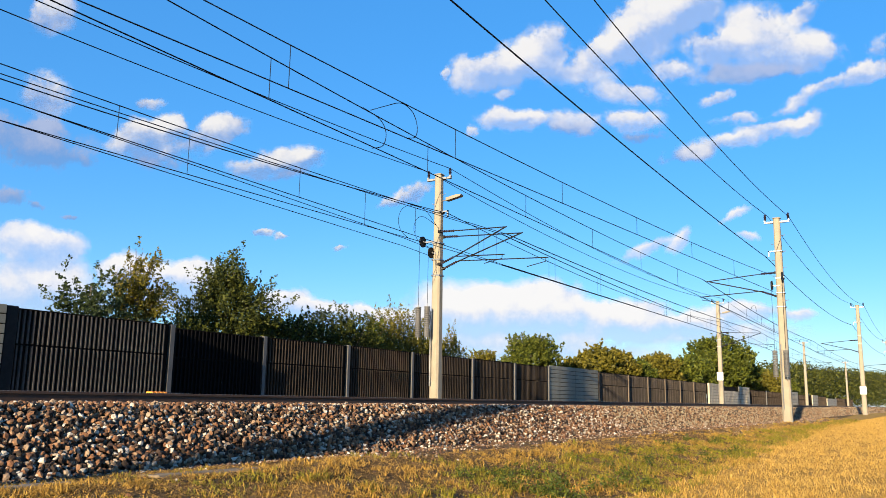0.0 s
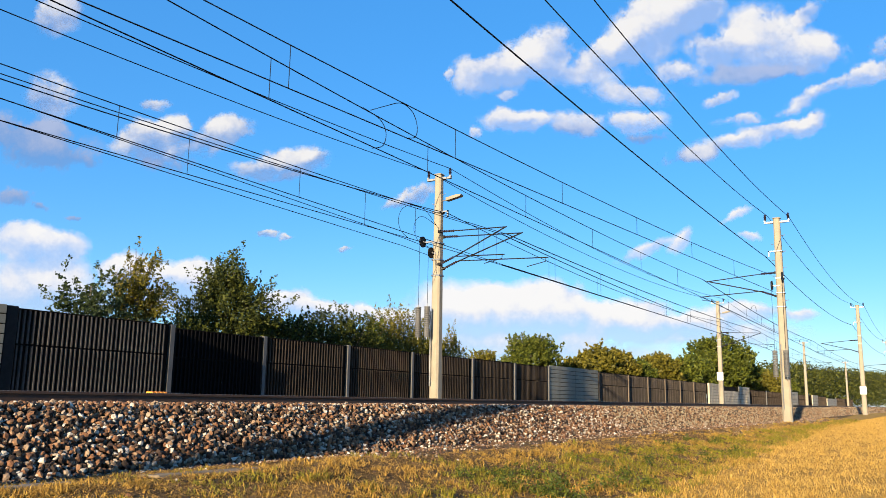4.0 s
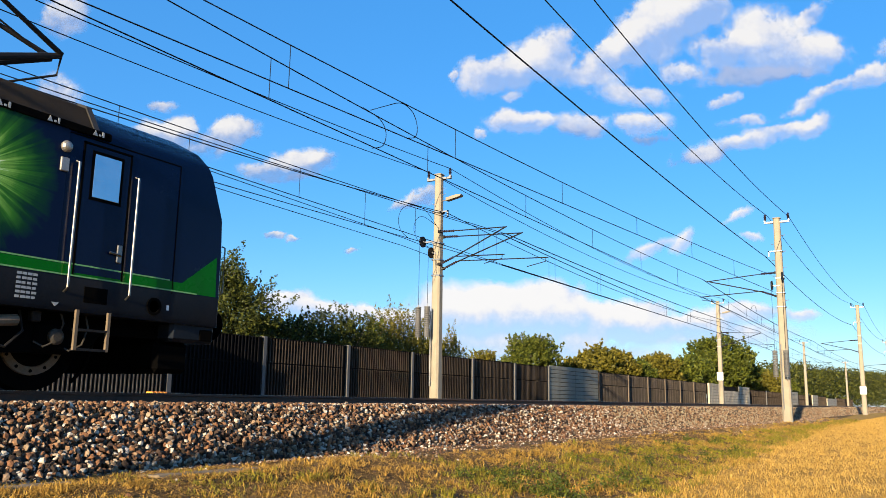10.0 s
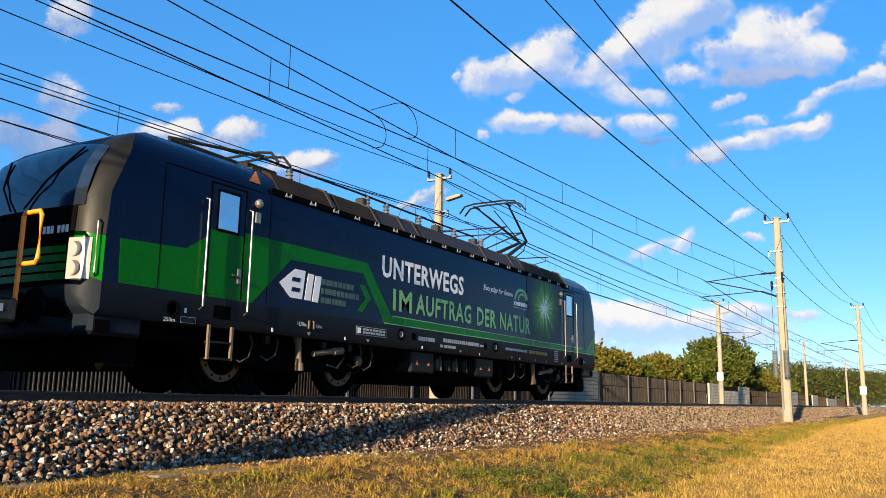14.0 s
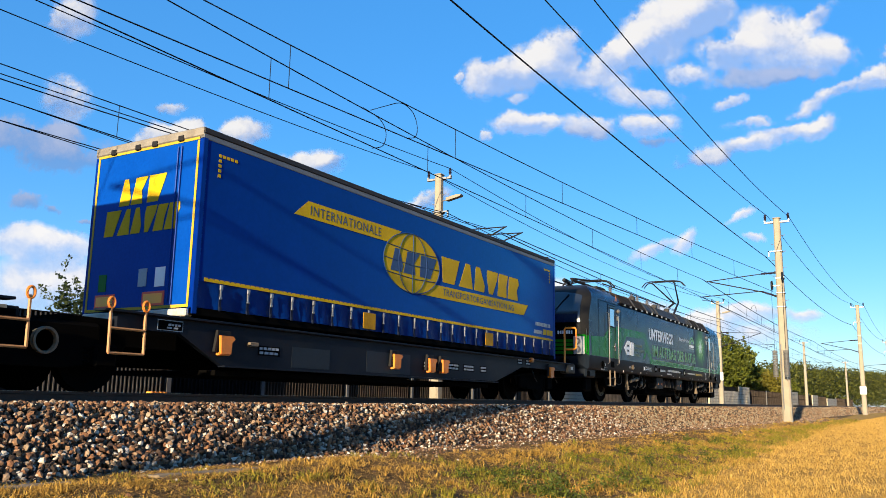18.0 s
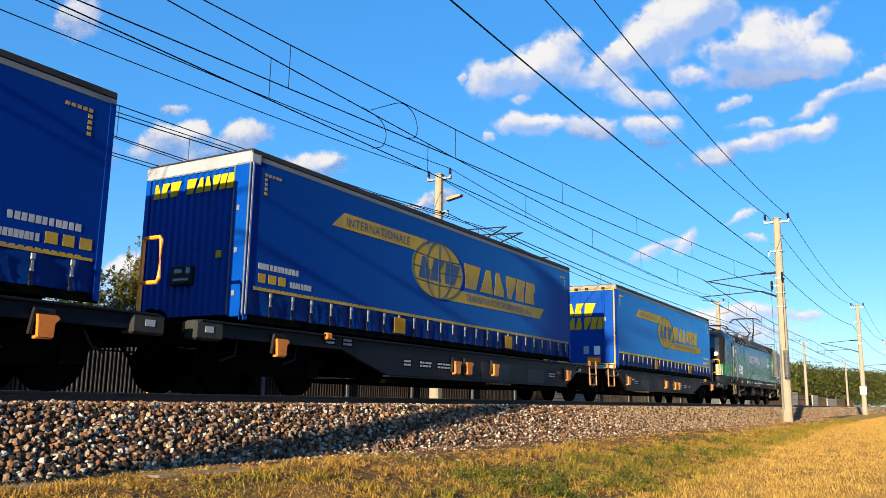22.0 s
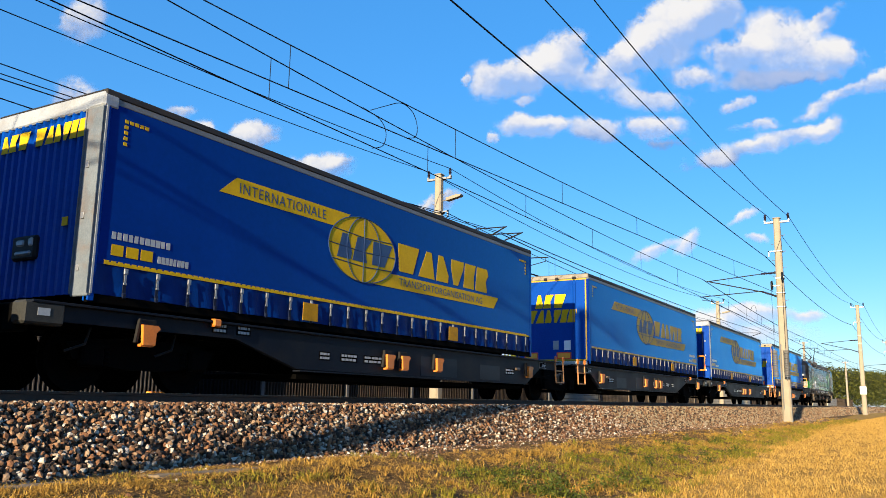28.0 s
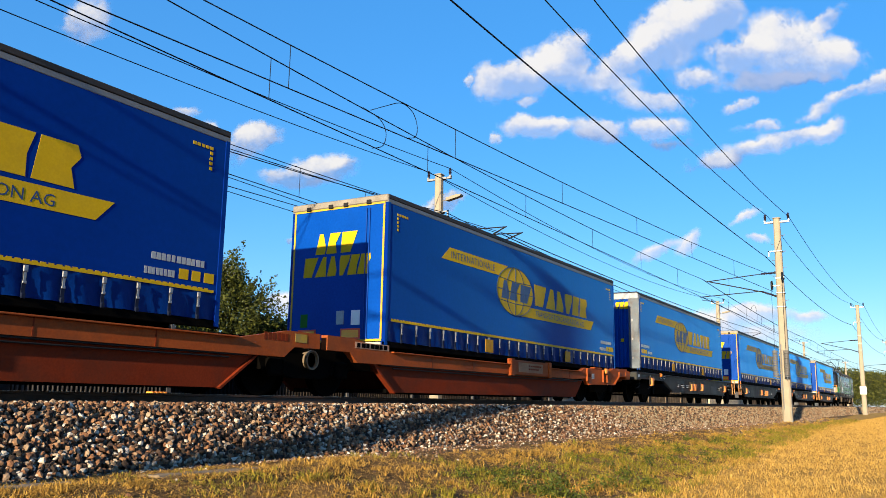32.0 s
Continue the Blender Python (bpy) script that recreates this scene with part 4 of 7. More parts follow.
# ---------------------------------------------------------------- trees
def tree(x, y, z, h, spread, seed, leaf, sprigs=700, per=24, size=0.07, trunk=0.12, base=0.2, point=0.0, twig=0.6, lobes=0.25, gaps=0.15, up=0.6,
         label="leafy deciduous tree beyond the noise barrier"):
    rs, r = np.random.RandomState(seed), rng(seed)
    t = thing("tree", label, "tree", pose(x, y, z), group="trees behind the barrier")
    mid, half = h * (base + 1) / 2, h * (1 - base) / 2
    starts, ways, tips = [], [], []
    while len(starts) < sprigs:
        d = Vector((r.gauss(0, 1), r.gauss(0, 1), r.gauss(0, 1))).normalized()
        swell = 0.86 + lobes * 1.6 * noise.noise(d * 1.9 + Vector((seed, 3, 1))) + lobes * noise.noise(d * 4.3 + Vector((2, seed, 5)))
        q = (0.25 + 0.75 * r.random()) ** 0.5 * swell
        w = spread * (1 - point * max(0.0, d.z))
        p = Vector((d.x * w * q, d.y * w * q, mid + d.z * (half - twig * 0.4) * q))
        if noise.noise(p * (1.6 / max(spread, 1.0)) * 1.5 + Vector((seed * 2, 0, 7))) < gaps - 0.45 and q > 0.5:
            continue
        starts.append(p)
        ways.append((d * 0.6 + Vector((r.gauss(0, 0.35), r.gauss(0, 0.35), up + r.gauss(0, 0.3)))).normalized())
        if len(tips) < 26 and q > 0.6:
            tips.append(p)
    kt = Kit()
    kt.tube([(0, 0, -0.2), (0.05, 0, h * 0.3), (0, 0.05, h * 0.6), (0, 0, h * 0.9)], [trunk, trunk * 0.8, trunk * 0.45, 0.02], 8)
    for p in tips:
        s = Vector((0, 0, max(h * 0.15, p.z * 0.62)))
        m = s.lerp(p, 0.55) + Vector((0, 0, -0.04 * h * r.random()))
        kt.tube([s, m, p], [trunk * 0.3, trunk * 0.17, 0.012], 5)
    part("trunk", kt, M_BARK, t)
    v, f = leaf_cloud(np.array(starts), np.array(ways), rs.uniform(0.5, 1.1, sprigs) * twig, per, size, twig * 0.13, rs)
    part("crown", Kit().add([tuple(q) for q in v.tolist()], [tuple(q) for q in f.tolist()]), leaf, t)
    return t


def build_trees():
    tree(20.0, 28, -0.4, 5.0, 1.45, 1, M_LEAF_C, 260, 22, 0.08, base=0.35, lobes=0.6, gaps=0.32, twig=0.65, up=0.3)
    tree(22.6, 28.5, -0.4, 6.4, 1.0, 2, M_LEAF_B, 330, 24, 0.07, base=0.3, lobes=0.45, gaps=0.28, twig=0.75, up=0.9)
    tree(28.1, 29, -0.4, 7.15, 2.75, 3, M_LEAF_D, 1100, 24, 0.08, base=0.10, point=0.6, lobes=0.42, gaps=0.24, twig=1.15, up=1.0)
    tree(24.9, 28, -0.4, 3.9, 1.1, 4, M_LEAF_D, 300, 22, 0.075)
    shrub = "dense shrub showing over the noise barrier"
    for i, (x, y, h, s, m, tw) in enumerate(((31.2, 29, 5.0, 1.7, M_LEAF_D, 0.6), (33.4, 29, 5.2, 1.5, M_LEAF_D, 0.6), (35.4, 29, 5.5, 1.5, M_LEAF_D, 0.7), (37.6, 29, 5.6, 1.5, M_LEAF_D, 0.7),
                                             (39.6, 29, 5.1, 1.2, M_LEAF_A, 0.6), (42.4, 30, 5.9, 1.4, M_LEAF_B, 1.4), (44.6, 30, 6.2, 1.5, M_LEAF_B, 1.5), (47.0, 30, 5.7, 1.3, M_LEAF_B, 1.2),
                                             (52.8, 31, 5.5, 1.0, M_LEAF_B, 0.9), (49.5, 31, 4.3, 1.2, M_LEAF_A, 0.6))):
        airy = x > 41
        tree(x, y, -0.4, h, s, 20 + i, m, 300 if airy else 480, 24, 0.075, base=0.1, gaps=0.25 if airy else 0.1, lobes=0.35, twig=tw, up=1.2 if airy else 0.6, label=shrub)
    big = "large round-crowned tree in warm evening light"
    tree(129.7, 60, -0.6, 12.6, 5.5, 41, M_LEAF_A, 1500, 14, 0.24, 0.35, label=big, twig=1.3, gaps=0.05, base=0.12)
    tree(112.2, 60, -0.6, 8.6, 2.6, 42, M_LEAF_B, 450, 12, 0.2, 0.2, label=big, twig=1.0)
    for i, (x, y, h, s, m) in enumerate(((150, 60, 9.0, 5, M_LEAF_B), (161, 60, 12.3, 5.5, M_LEAF_B), (174, 60, 12.6, 5.5, M_LEAF_B), (187, 60, 11, 5, M_LEAF_A), (204, 60, 13.2, 6, M_LEAF_B),
                                         (224, 60, 13, 6, M_LEAF_A), (279, 62, 23.6, 12, M_LEAF_A), (305, 61, 17, 8, M_LEAF_A), (244, 61, 15, 7, M_LEAF_A), (344, 60, 14, 9, M_LEAF_B), (368, 60, 14.5, 9, M_LEAF_A))):
        tree(x, y, -0.6, h, s, 50 + i, m, int(900 + s * 70), 12, 0.2 + x / 800, 0.4, base=0.08, gaps=0.08, twig=0.9 + s * 0.12, lobes=0.22, label=big)
    vs, fs, r = [], [], rng(77)
    for i in range(70000):
        x = 380 + 620 * r.random()
        y = r.uniform(52, 75) - (x - 380) * 0.05
        top = 17 + 6 * noise.noise((x * 0.03, 2.0, 0)) + 4 * noise.noise((x * 0.11, 5.0, 0)) + (x - 400) * 0.024
        z = top * r.random() ** 0.6
        c, s = Vector((x, y, z)), r.uniform(0.35, 0.75)
        d = Vector((r.gauss(0, 1), r.gauss(0, 1), r.gauss(0, 0.6))).normalized()
        e = d.cross(Vector((r.gauss(0, 1), r.gauss(0, 1), r.gauss(0, 1)))).normalized()
        k0 = len(vs)
        vs += [tuple(c - d * s), tuple(c + e * s * 0.6), tuple(c + d * s), tuple(c - e * s * 0.6)]
        fs.append((k0, k0 + 1, k0 + 2, k0 + 3))
    tagged(new("distant_woods", Kit().add(vs, fs).mesh("distant_woods", M_WOODS)), "distant belt of green woods along the railway", "woods", kind="stuff")


build_trees()


# ---------------------------------------------------------------- clouds
def cloud_layer(name, puffs, seed, base, lift, cut, depth, label, top=(0.98, 0.96, 0.95)):
    k = Kit().grid(lambda a, b: ((a - 0.5) * 2600 * KPX, (441 - (-500 + b * 1235)) * KPX, 0), 4, 2)
    ob = tagged(new(name, k.mesh(name, cloud_mat(name, puffs, seed, base, lift, cut, top))), label, "clouds", kind="structure")
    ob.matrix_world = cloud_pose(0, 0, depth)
    return ob


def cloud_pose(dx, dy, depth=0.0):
    """The layer's pose, shifted to the right and down by so many pixels of the camera's view."""
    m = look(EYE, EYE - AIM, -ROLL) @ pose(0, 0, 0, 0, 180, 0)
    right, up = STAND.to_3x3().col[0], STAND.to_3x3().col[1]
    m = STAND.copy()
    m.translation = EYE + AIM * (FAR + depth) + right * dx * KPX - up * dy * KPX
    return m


# lobes of each layer: centre, half width and height, tilt, density
CLOUDS_HIGH = cloud_layer("backdrop_clouds_high", (
    (1150, 45, 92, 48, 35, 1.0), (1082, 88, 78, 26, 25, 1.0), (1218, 12, 58, 42, 40, 1.0), (958, 98, 56, 44, 35, 0.9), (912, 112, 56, 36, 10, 0.85), (848, 130, 54, 32, 15, 0.8),
    (785, 130, 14, 9, 40, 0.7), (892, 166, 24, 10, 10, 0.6), (1030, 130, 80, 22, 0, 0.55), (1190, 128, 66, 18, 0, 0.6), (1110, 164, 95, 24, -5, 0.55), (1265, 172, 32, 12, 20, 0.75),
    (1330, 68, 74, 50, 5, 0.95), (1268, 86, 54, 30, 0, 0.9), (1402, 92, 72, 40, -5, 0.85), (1448, 88, 46, 34, -10, 0.75), (1420, 24, 42, 16, 35, 0.75), (1350, 118, 130, 24, 0, 0.6),
    (898, 210, 50, 19, 0, 0.85), (945, 208, 40, 12, 0, 0.7), (836, 232, 18, 10, 20, 0.7), (1020, 216, 52, 22, 0, 0.65), (1116, 218, 60, 20, 0, 0.8), (1310, 214, 55, 12, 5, 0.55),
    (1372, 230, 72, 15, 10, 0.8), (1426, 220, 40, 18, 30, 0.85), (1304, 248, 44, 12, 8, 0.7), (1230, 266, 70, 17, 10, 0.5), (1532, 130, 60, 17, 15, 0.8), (1462, 154, 60, 13, 25, 0.65),
    (1400, 186, 60, 11, 25, 0.5), (1556, 84, 30, 18, 10, 0.6)), 31.0, (0.50, 0.61, 0.90), 0.345, 0.84, 0, "white broken cumulus clouds drifting in a blue sky")
CLOUDS_LEFT = cloud_layer("backdrop_clouds_left", (
    (85, 20, 54, 34, 30, 0.7), (78, 165, 48, 38, -20, 0.7), (262, 180, 28, 11, 0, 0.6), (238, 242, 50, 28, 20, 0.95),
    (292, 226, 42, 23, 10, 0.9), (268, 266, 60, 20, 0, 0.7), (390, 225, 46, 21, 10, 0.85), (340, 248, 62, 28, 0, 0.65), (500, 284, 70, 24, 5, 0.85), (448, 296, 50, 20, 0, 0.75),
    (546, 280, 22, 12, 20, 0.8), (722, 345, 46, 14, 20, 0.75), (690, 360, 30, 10, 20, 0.65), (464, 410, 20, 7, 0, 0.8), (498, 416, 14, 5, 0, 0.7), (602, 433, 16, 5, 0, 0.7)),
    57.0, (0.29, 0.42, 0.74), 0.34, 0.84, 20, "soft white and grey-blue clouds drifting in a blue sky")
# several of these lobes paint the shaded undersides of the white clouds
CLOUDS_GREY = cloud_layer("backdrop_clouds_grey", (
    (30, 235, 125, 34, -10, 0.85), (75, 272, 105, 24, -4, 0.75), (5, 350, 42, 18, 0, 0.8), (46, 363, 18, 10, 0, 0.75), (115, 379, 22, 6, 0, 0.65), (275, 285, 70, 18, 0, 0.55),
    (1020, 224, 52, 16, 0, 0.65), (1135, 240, 64, 11, 0, 0.65), (1235, 268, 74, 15, 10, 0.65), (1350, 122, 115, 18, 0, 0.7), (490, 306, 60, 12, 0, 0.55)),
    19.0, (0.21, 0.36, 0.70), 0.335, 0.92, 60, "soft grey-blue clouds and painted cloud undersides in a blue sky", (0.46, 0.56, 0.82))
CLOUDS_LOW = cloud_layer("backdrop_clouds_low", (
    (40, 430, 66, 34, 0, 1.0), (102, 440, 40, 28, 0, 0.85), (60, 490, 100, 36, 0, 0.75), (60, 530, 130, 34, 0, 0.75), (214, 482, 50, 28, 15, 1.0), (272, 490, 50, 22, 0, 0.9),
    (334, 490, 62, 27, 0, 0.85), (300, 522, 100, 34, 0, 0.7), (502, 535, 50, 20, 0, 0.95), (562, 550, 50, 18, 0, 0.95), (622, 560, 60, 17, 0, 0.9), (692, 572, 60, 24, 0, 0.95),
    (868, 546, 112, 36, 0, 1.0), (958, 545, 78, 42, 0, 1.0), (798, 568, 84, 56, 0, 1.0), (900, 592, 210, 46, 0, 0.85), (1060, 566, 72, 26, 0, 0.9), (1130, 570, 62, 30, 0, 0.95),
    (1240, 572, 84, 20, 5, 0.8), (1322, 555, 72, 17, 0, 0.8), (1210, 592, 210, 25, 0, 0.65), (1150, 440, 56, 12, 25, 0.65), (1206, 425, 30, 14, 50, 0.75), (1312, 380, 30, 8, 20, 0.6),
    (1332, 418, 22, 8, 0, 0.6), (1420, 560, 42, 10, 0, 0.65), (900, 630, 300, 30, 0, 0.7)), 83.0, (0.52, 0.63, 0.92), 0.36, 0.68, 40, "bank of white cumulus clouds low over the horizon")


# ---------------------------------------------------------------- train: common
def train_s(t):
    """Way of the leading axle along the line at t seconds."""
    d = t - 13.0
    return 17.868 + 4.02486 * d + 0.0479216 * d * d + 0.0000999 * d ** 3


MOVERS, SPINNERS = [], []

M_NAVY = surf("navy_loco_paint", (0.0006, 0.0034, 0.020), (0.0009, 0.0046, 0.026), 0.24, spec=0.14, scale=1.5, fine=25, bump=0.02, dirt=(0.006, 0.01, 0.03), dirt_amt=0.25)
M_GREEN = surf("green_loco_foil", (0.0006, 0.098, 0.002), (0.001, 0.125, 0.003), 0.26, scale=1.5, fine=25, bump=0.02, spec=0.10, dirt=(0.004, 0.05, 0.004), dirt_amt=0.3)
M_PALEGREEN = surf("pale_green_lettering", (0.12, 0.31, 0.09), (0.16, 0.37, 0.12), 0.4, scale=2, fine=30, bump=0)
M_WHITE = surf("white_lettering", (0.66, 0.68, 0.70), (0.74, 0.75, 0.77), 0.45, scale=2, fine=30, bump=0)
M_GREYLET = surf("grey_lettering", (0.22, 0.25, 0.28), (0.3, 0.33, 0.36), 0.5, scale=2, fine=30, bump=0)
M_DIMLET = surf("dim_green_grey_lettering", (0.035, 0.07, 0.055), (0.05, 0.095, 0.07), 0.5, scale=2, fine=30, bump=0)
M_FRAMEGREY = surf("slate_grey_frame_paint", (0.005, 0.0085, 0.014), (0.009, 0.013, 0.02), 0.5, spec=0.09, scale=2, fine=30, bump=0.05, dirt=(0.03, 0.023, 0.018), dirt_amt=0.4)
M_ROOFGREY = surf("dark_roof_panel", (0.016, 0.016, 0.017), (0.03, 0.029, 0.029), 0.6, spec=0.2, scale=2, fine=40, bump=0.1, dirt=(0.045, 0.03, 0.02), dirt_amt=0.5)
M_ROOFMESH = surf("brown_vent_mesh", (0.012, 0.009, 0.006), (0.03, 0.022, 0.015), 0.8, spec=0.1, scale=3, fine=150, bump=0.5)
M_HOSE = surf("grimy_grey_fitting", (0.025, 0.023, 0.02), (0.06, 0.052, 0.043), 0.6, spec=0.2, scale=6, fine=50, bump=0.2)
# Black paint, its colour deepened to stand for shade under the train.
M_BLACK = surf("shade_deepened_black", (0.001, 0.001, 0.001), (0.0025, 0.0022, 0.002), 0.9, spec=0.03, scale=3, fine=40, bump=0.2)
M_TAN = surf("dusty_tan_metal", (0.075, 0.055, 0.034), (0.15, 0.11, 0.07), 0.7, scale=6, fine=50, bump=0.2)
M_CHROME = surf("brushed_handrail", (0.14, 0.135, 0.13), (0.22, 0.21, 0.20), 0.4, metal=1.0, scale=8, fine=60, bump=0.02)
M_GLASS = surf("dark_cab_glass", (0.01, 0.014, 0.02), (0.014, 0.018, 0.026), 0.05, scale=1, fine=10, bump=0, spec=1.0)
M_PALEGLASS = surf("sky_bright_side_window", (0.48, 0.52, 0.56), (0.55, 0.58, 0.62), 0.08, metal=0.95, scale=1, fine=10, bump=0, spec=1.0)
M_LENS = surf("headlamp_lens", (0.26, 0.255, 0.24), (0.32, 0.31, 0.29), 0.10, scale=1, fine=30, bump=0.02, coat=1.0)
M_TARP = surf("blue_tarpaulin", (0.0002, 0.0145, 0.150), (0.0003, 0.019, 0.190), 0.4, scale=0.8, fine=12, bump=0.05, bump_dist=0.02, dirt=(0.001, 0.011, 0.12), dirt_amt=0.35, spec=0.03, sheen=(0.02, 0.30, 1.0))
M_DOOR = surf("blue_door_paint", (0.0003, 0.036, 0.24), (0.0005, 0.048, 0.30), 0.4, scale=1.2, fine=20, bump=0.03, spec=0.06, dirt=(0.002, 0.025, 0.12), dirt_amt=0.3)
M_TARPFOLD = surf("blue_tarpaulin_hem", (0.0003, 0.015, 0.105), (0.0004, 0.019, 0.13), 0.45, scale=5, fine=9, bump=0.25, bump_dist=0.03, dirt=(0.001, 0.012, 0.08), dirt_amt=0.3, spec=0.05)
M_YELLOW = surf("yellow_print", (0.42, 0.27, 0.006), (0.52, 0.34, 0.009), 0.5, spec=0.06, scale=1.5, fine=30, bump=0, dirt=(0.3, 0.2, 0.03), dirt_amt=0.4)
M_EDGING = surf("ochre_reflective_edging", (0.34, 0.22, 0.02), (0.44, 0.30, 0.03), 0.5, spec=0.1, scale=3, fine=40, bump=0, dirt=(0.22, 0.15, 0.06), dirt_amt=0.6)
# A duller yellow, broken by blue-grey blotches.
M_YELLOWMUTE = surf("muted_yellow_print", (0.28, 0.18, 0.02), (0.36, 0.25, 0.03), 0.5, spec=0.15, scale=1.5, fine=20, bump=0, dirt=(0.08, 0.09, 0.12), dirt_amt=0.75)
M_ALU = surf("dull_aluminium", (0.22, 0.21, 0.20), (0.34, 0.32, 0.30), 0.45, metal=0.75, scale=3, fine=40, dirt=(0.2, 0.13, 0.08))
M_HEADER = surf("grimy_header_metal", (0.15, 0.135, 0.115), (0.24, 0.215, 0.18), 0.6, metal=0.2, scale=3, fine=40, dirt=(0.10, 0.07, 0.04), dirt_amt=0.7)
M_TRACK = surf("grey_curtain_track", (0.10, 0.105, 0.11), (0.16, 0.16, 0.165), 0.5, metal=0.3, scale=3, fine=40)
M_CREAM = surf("pale_sheet_metal", (0.20, 0.23, 0.27), (0.29, 0.32, 0.36), 0.5, scale=2, fine=40, dirt=(0.16, 0.12, 0.08), dirt_amt=0.5)
M_ORANGE = surf("orange_lever_paint", (0.50, 0.135, 0.010), (0.64, 0.185, 0.014), 0.5, scale=5, fine=40, dirt=(0.2, 0.09, 0.03))
M_LADDER = surf("tan_ladder_paint", (0.26, 0.12, 0.04), (0.38, 0.18, 0.06), 0.6, scale=5, fine=40)
M_STRAP = surf("dark_webbing_strap", (0.006, 0.010, 0.026), (0.012, 0.018, 0.04), 0.8, spec=0.08, scale=8, fine=90, bump=0.1)
M_PLATEORANGE = surf("orange_reflective_sheet", (0.85, 0.30, 0.015), (0.92, 0.36, 0.02), 0.35, scale=6, fine=60, bump=0.02)
M_AMBER = surf("amber_plate_sheet", (0.30, 0.155, 0.004), (0.42, 0.225, 0.008), 0.5, spec=0.08, scale=9, fine=50, dirt=(0.12, 0.07, 0.01), dirt_amt=0.5)
M_FADEDSIGN = surf("faded_sign_sheet", (0.20, 0.105, 0.055), (0.30, 0.17, 0.095), 0.6, spec=0.08, scale=5, fine=40, dirt=(0.15, 0.05, 0.02), dirt_amt=0.5)
M_NAMEPLATE = surf("worn_pale_plate", (0.36, 0.20, 0.13), (0.48, 0.30, 0.21), 0.6, spec=0.08, scale=5, fine=40, dirt=(0.25, 0.09, 0.04), dirt_amt=0.5)
M_POSTPALE = surf("weathered_pale_post", (0.075, 0.095, 0.12), (0.13, 0.155, 0.185), 0.6, spec=0.1, scale=3, fine=40, dirt=(0.12, 0.07, 0.04), dirt_amt=0.6)
M_CHAR = surf("charcoal_cab_paint", (0.006, 0.006, 0.0062), (0.010, 0.0098, 0.0095), 0.45, spec=0.15, scale=2, fine=30, bump=0.02, dirt=(0.022, 0.016, 0.011))
M_RAILORANGE = surf("bright_orange_rail", (0.72, 0.22, 0.012), (0.82, 0.27, 0.016), 0.45, scale=5, fine=40, bump=0.02)
M_BUMPER = surf("scuffed_pale_bumper", (0.30, 0.29, 0.26), (0.46, 0.44, 0.40), 0.6, scale=4, fine=30, dirt=(0.10, 0.12, 0.06), dirt_amt=0.6)
M_REDPLATE = surf("red_marker_plate", (0.68, 0.045, 0.008), (0.78, 0.06, 0.012), 0.4, scale=3, fine=30, bump=0)
M_WAGON = surf("slate_wagon_paint", (0.002, 0.004, 0.009), (0.005, 0.008, 0.016), 0.5, spec=0.09, scale=1.2, fine=30, bump=0.05, dirt=(0.02, 0.018, 0.016), dirt_amt=0.5)
M_PATCH = surf("lighter_slate_patch", (0.010, 0.015, 0.022), (0.015, 0.021, 0.030), 0.5, spec=0.12, scale=2, fine=30, bump=0.05)
M_RUSTWAGON = surf("rusty_orange_wagon_paint", (0.21, 0.042, 0.010), (0.30, 0.068, 0.015), 0.6, spec=0.06, scale=1.4, fine=30, bump=0.08, dirt=(0.10, 0.04, 0.02), dirt_amt=0.7)
M_REDSILL = surf("dark_red_sill", (0.11, 0.016, 0.005), (0.17, 0.026, 0.008), 0.7, spec=0.05, scale=1.5, fine=30, bump=0.1, dirt=(0.05, 0.02, 0.012), dirt_amt=0.7)
M_BUFFERGREY = surf("grey_beige_corner_block", (0.018, 0.020, 0.021), (0.038, 0.039, 0.037), 0.6, spec=0.1, scale=3, fine=40, dirt=(0.06, 0.045, 0.03))
M_BADGE = surf("dark_blue_print", (0.01, 0.03, 0.10), (0.014, 0.04, 0.12), 0.5, scale=2, fine=30, bump=0)


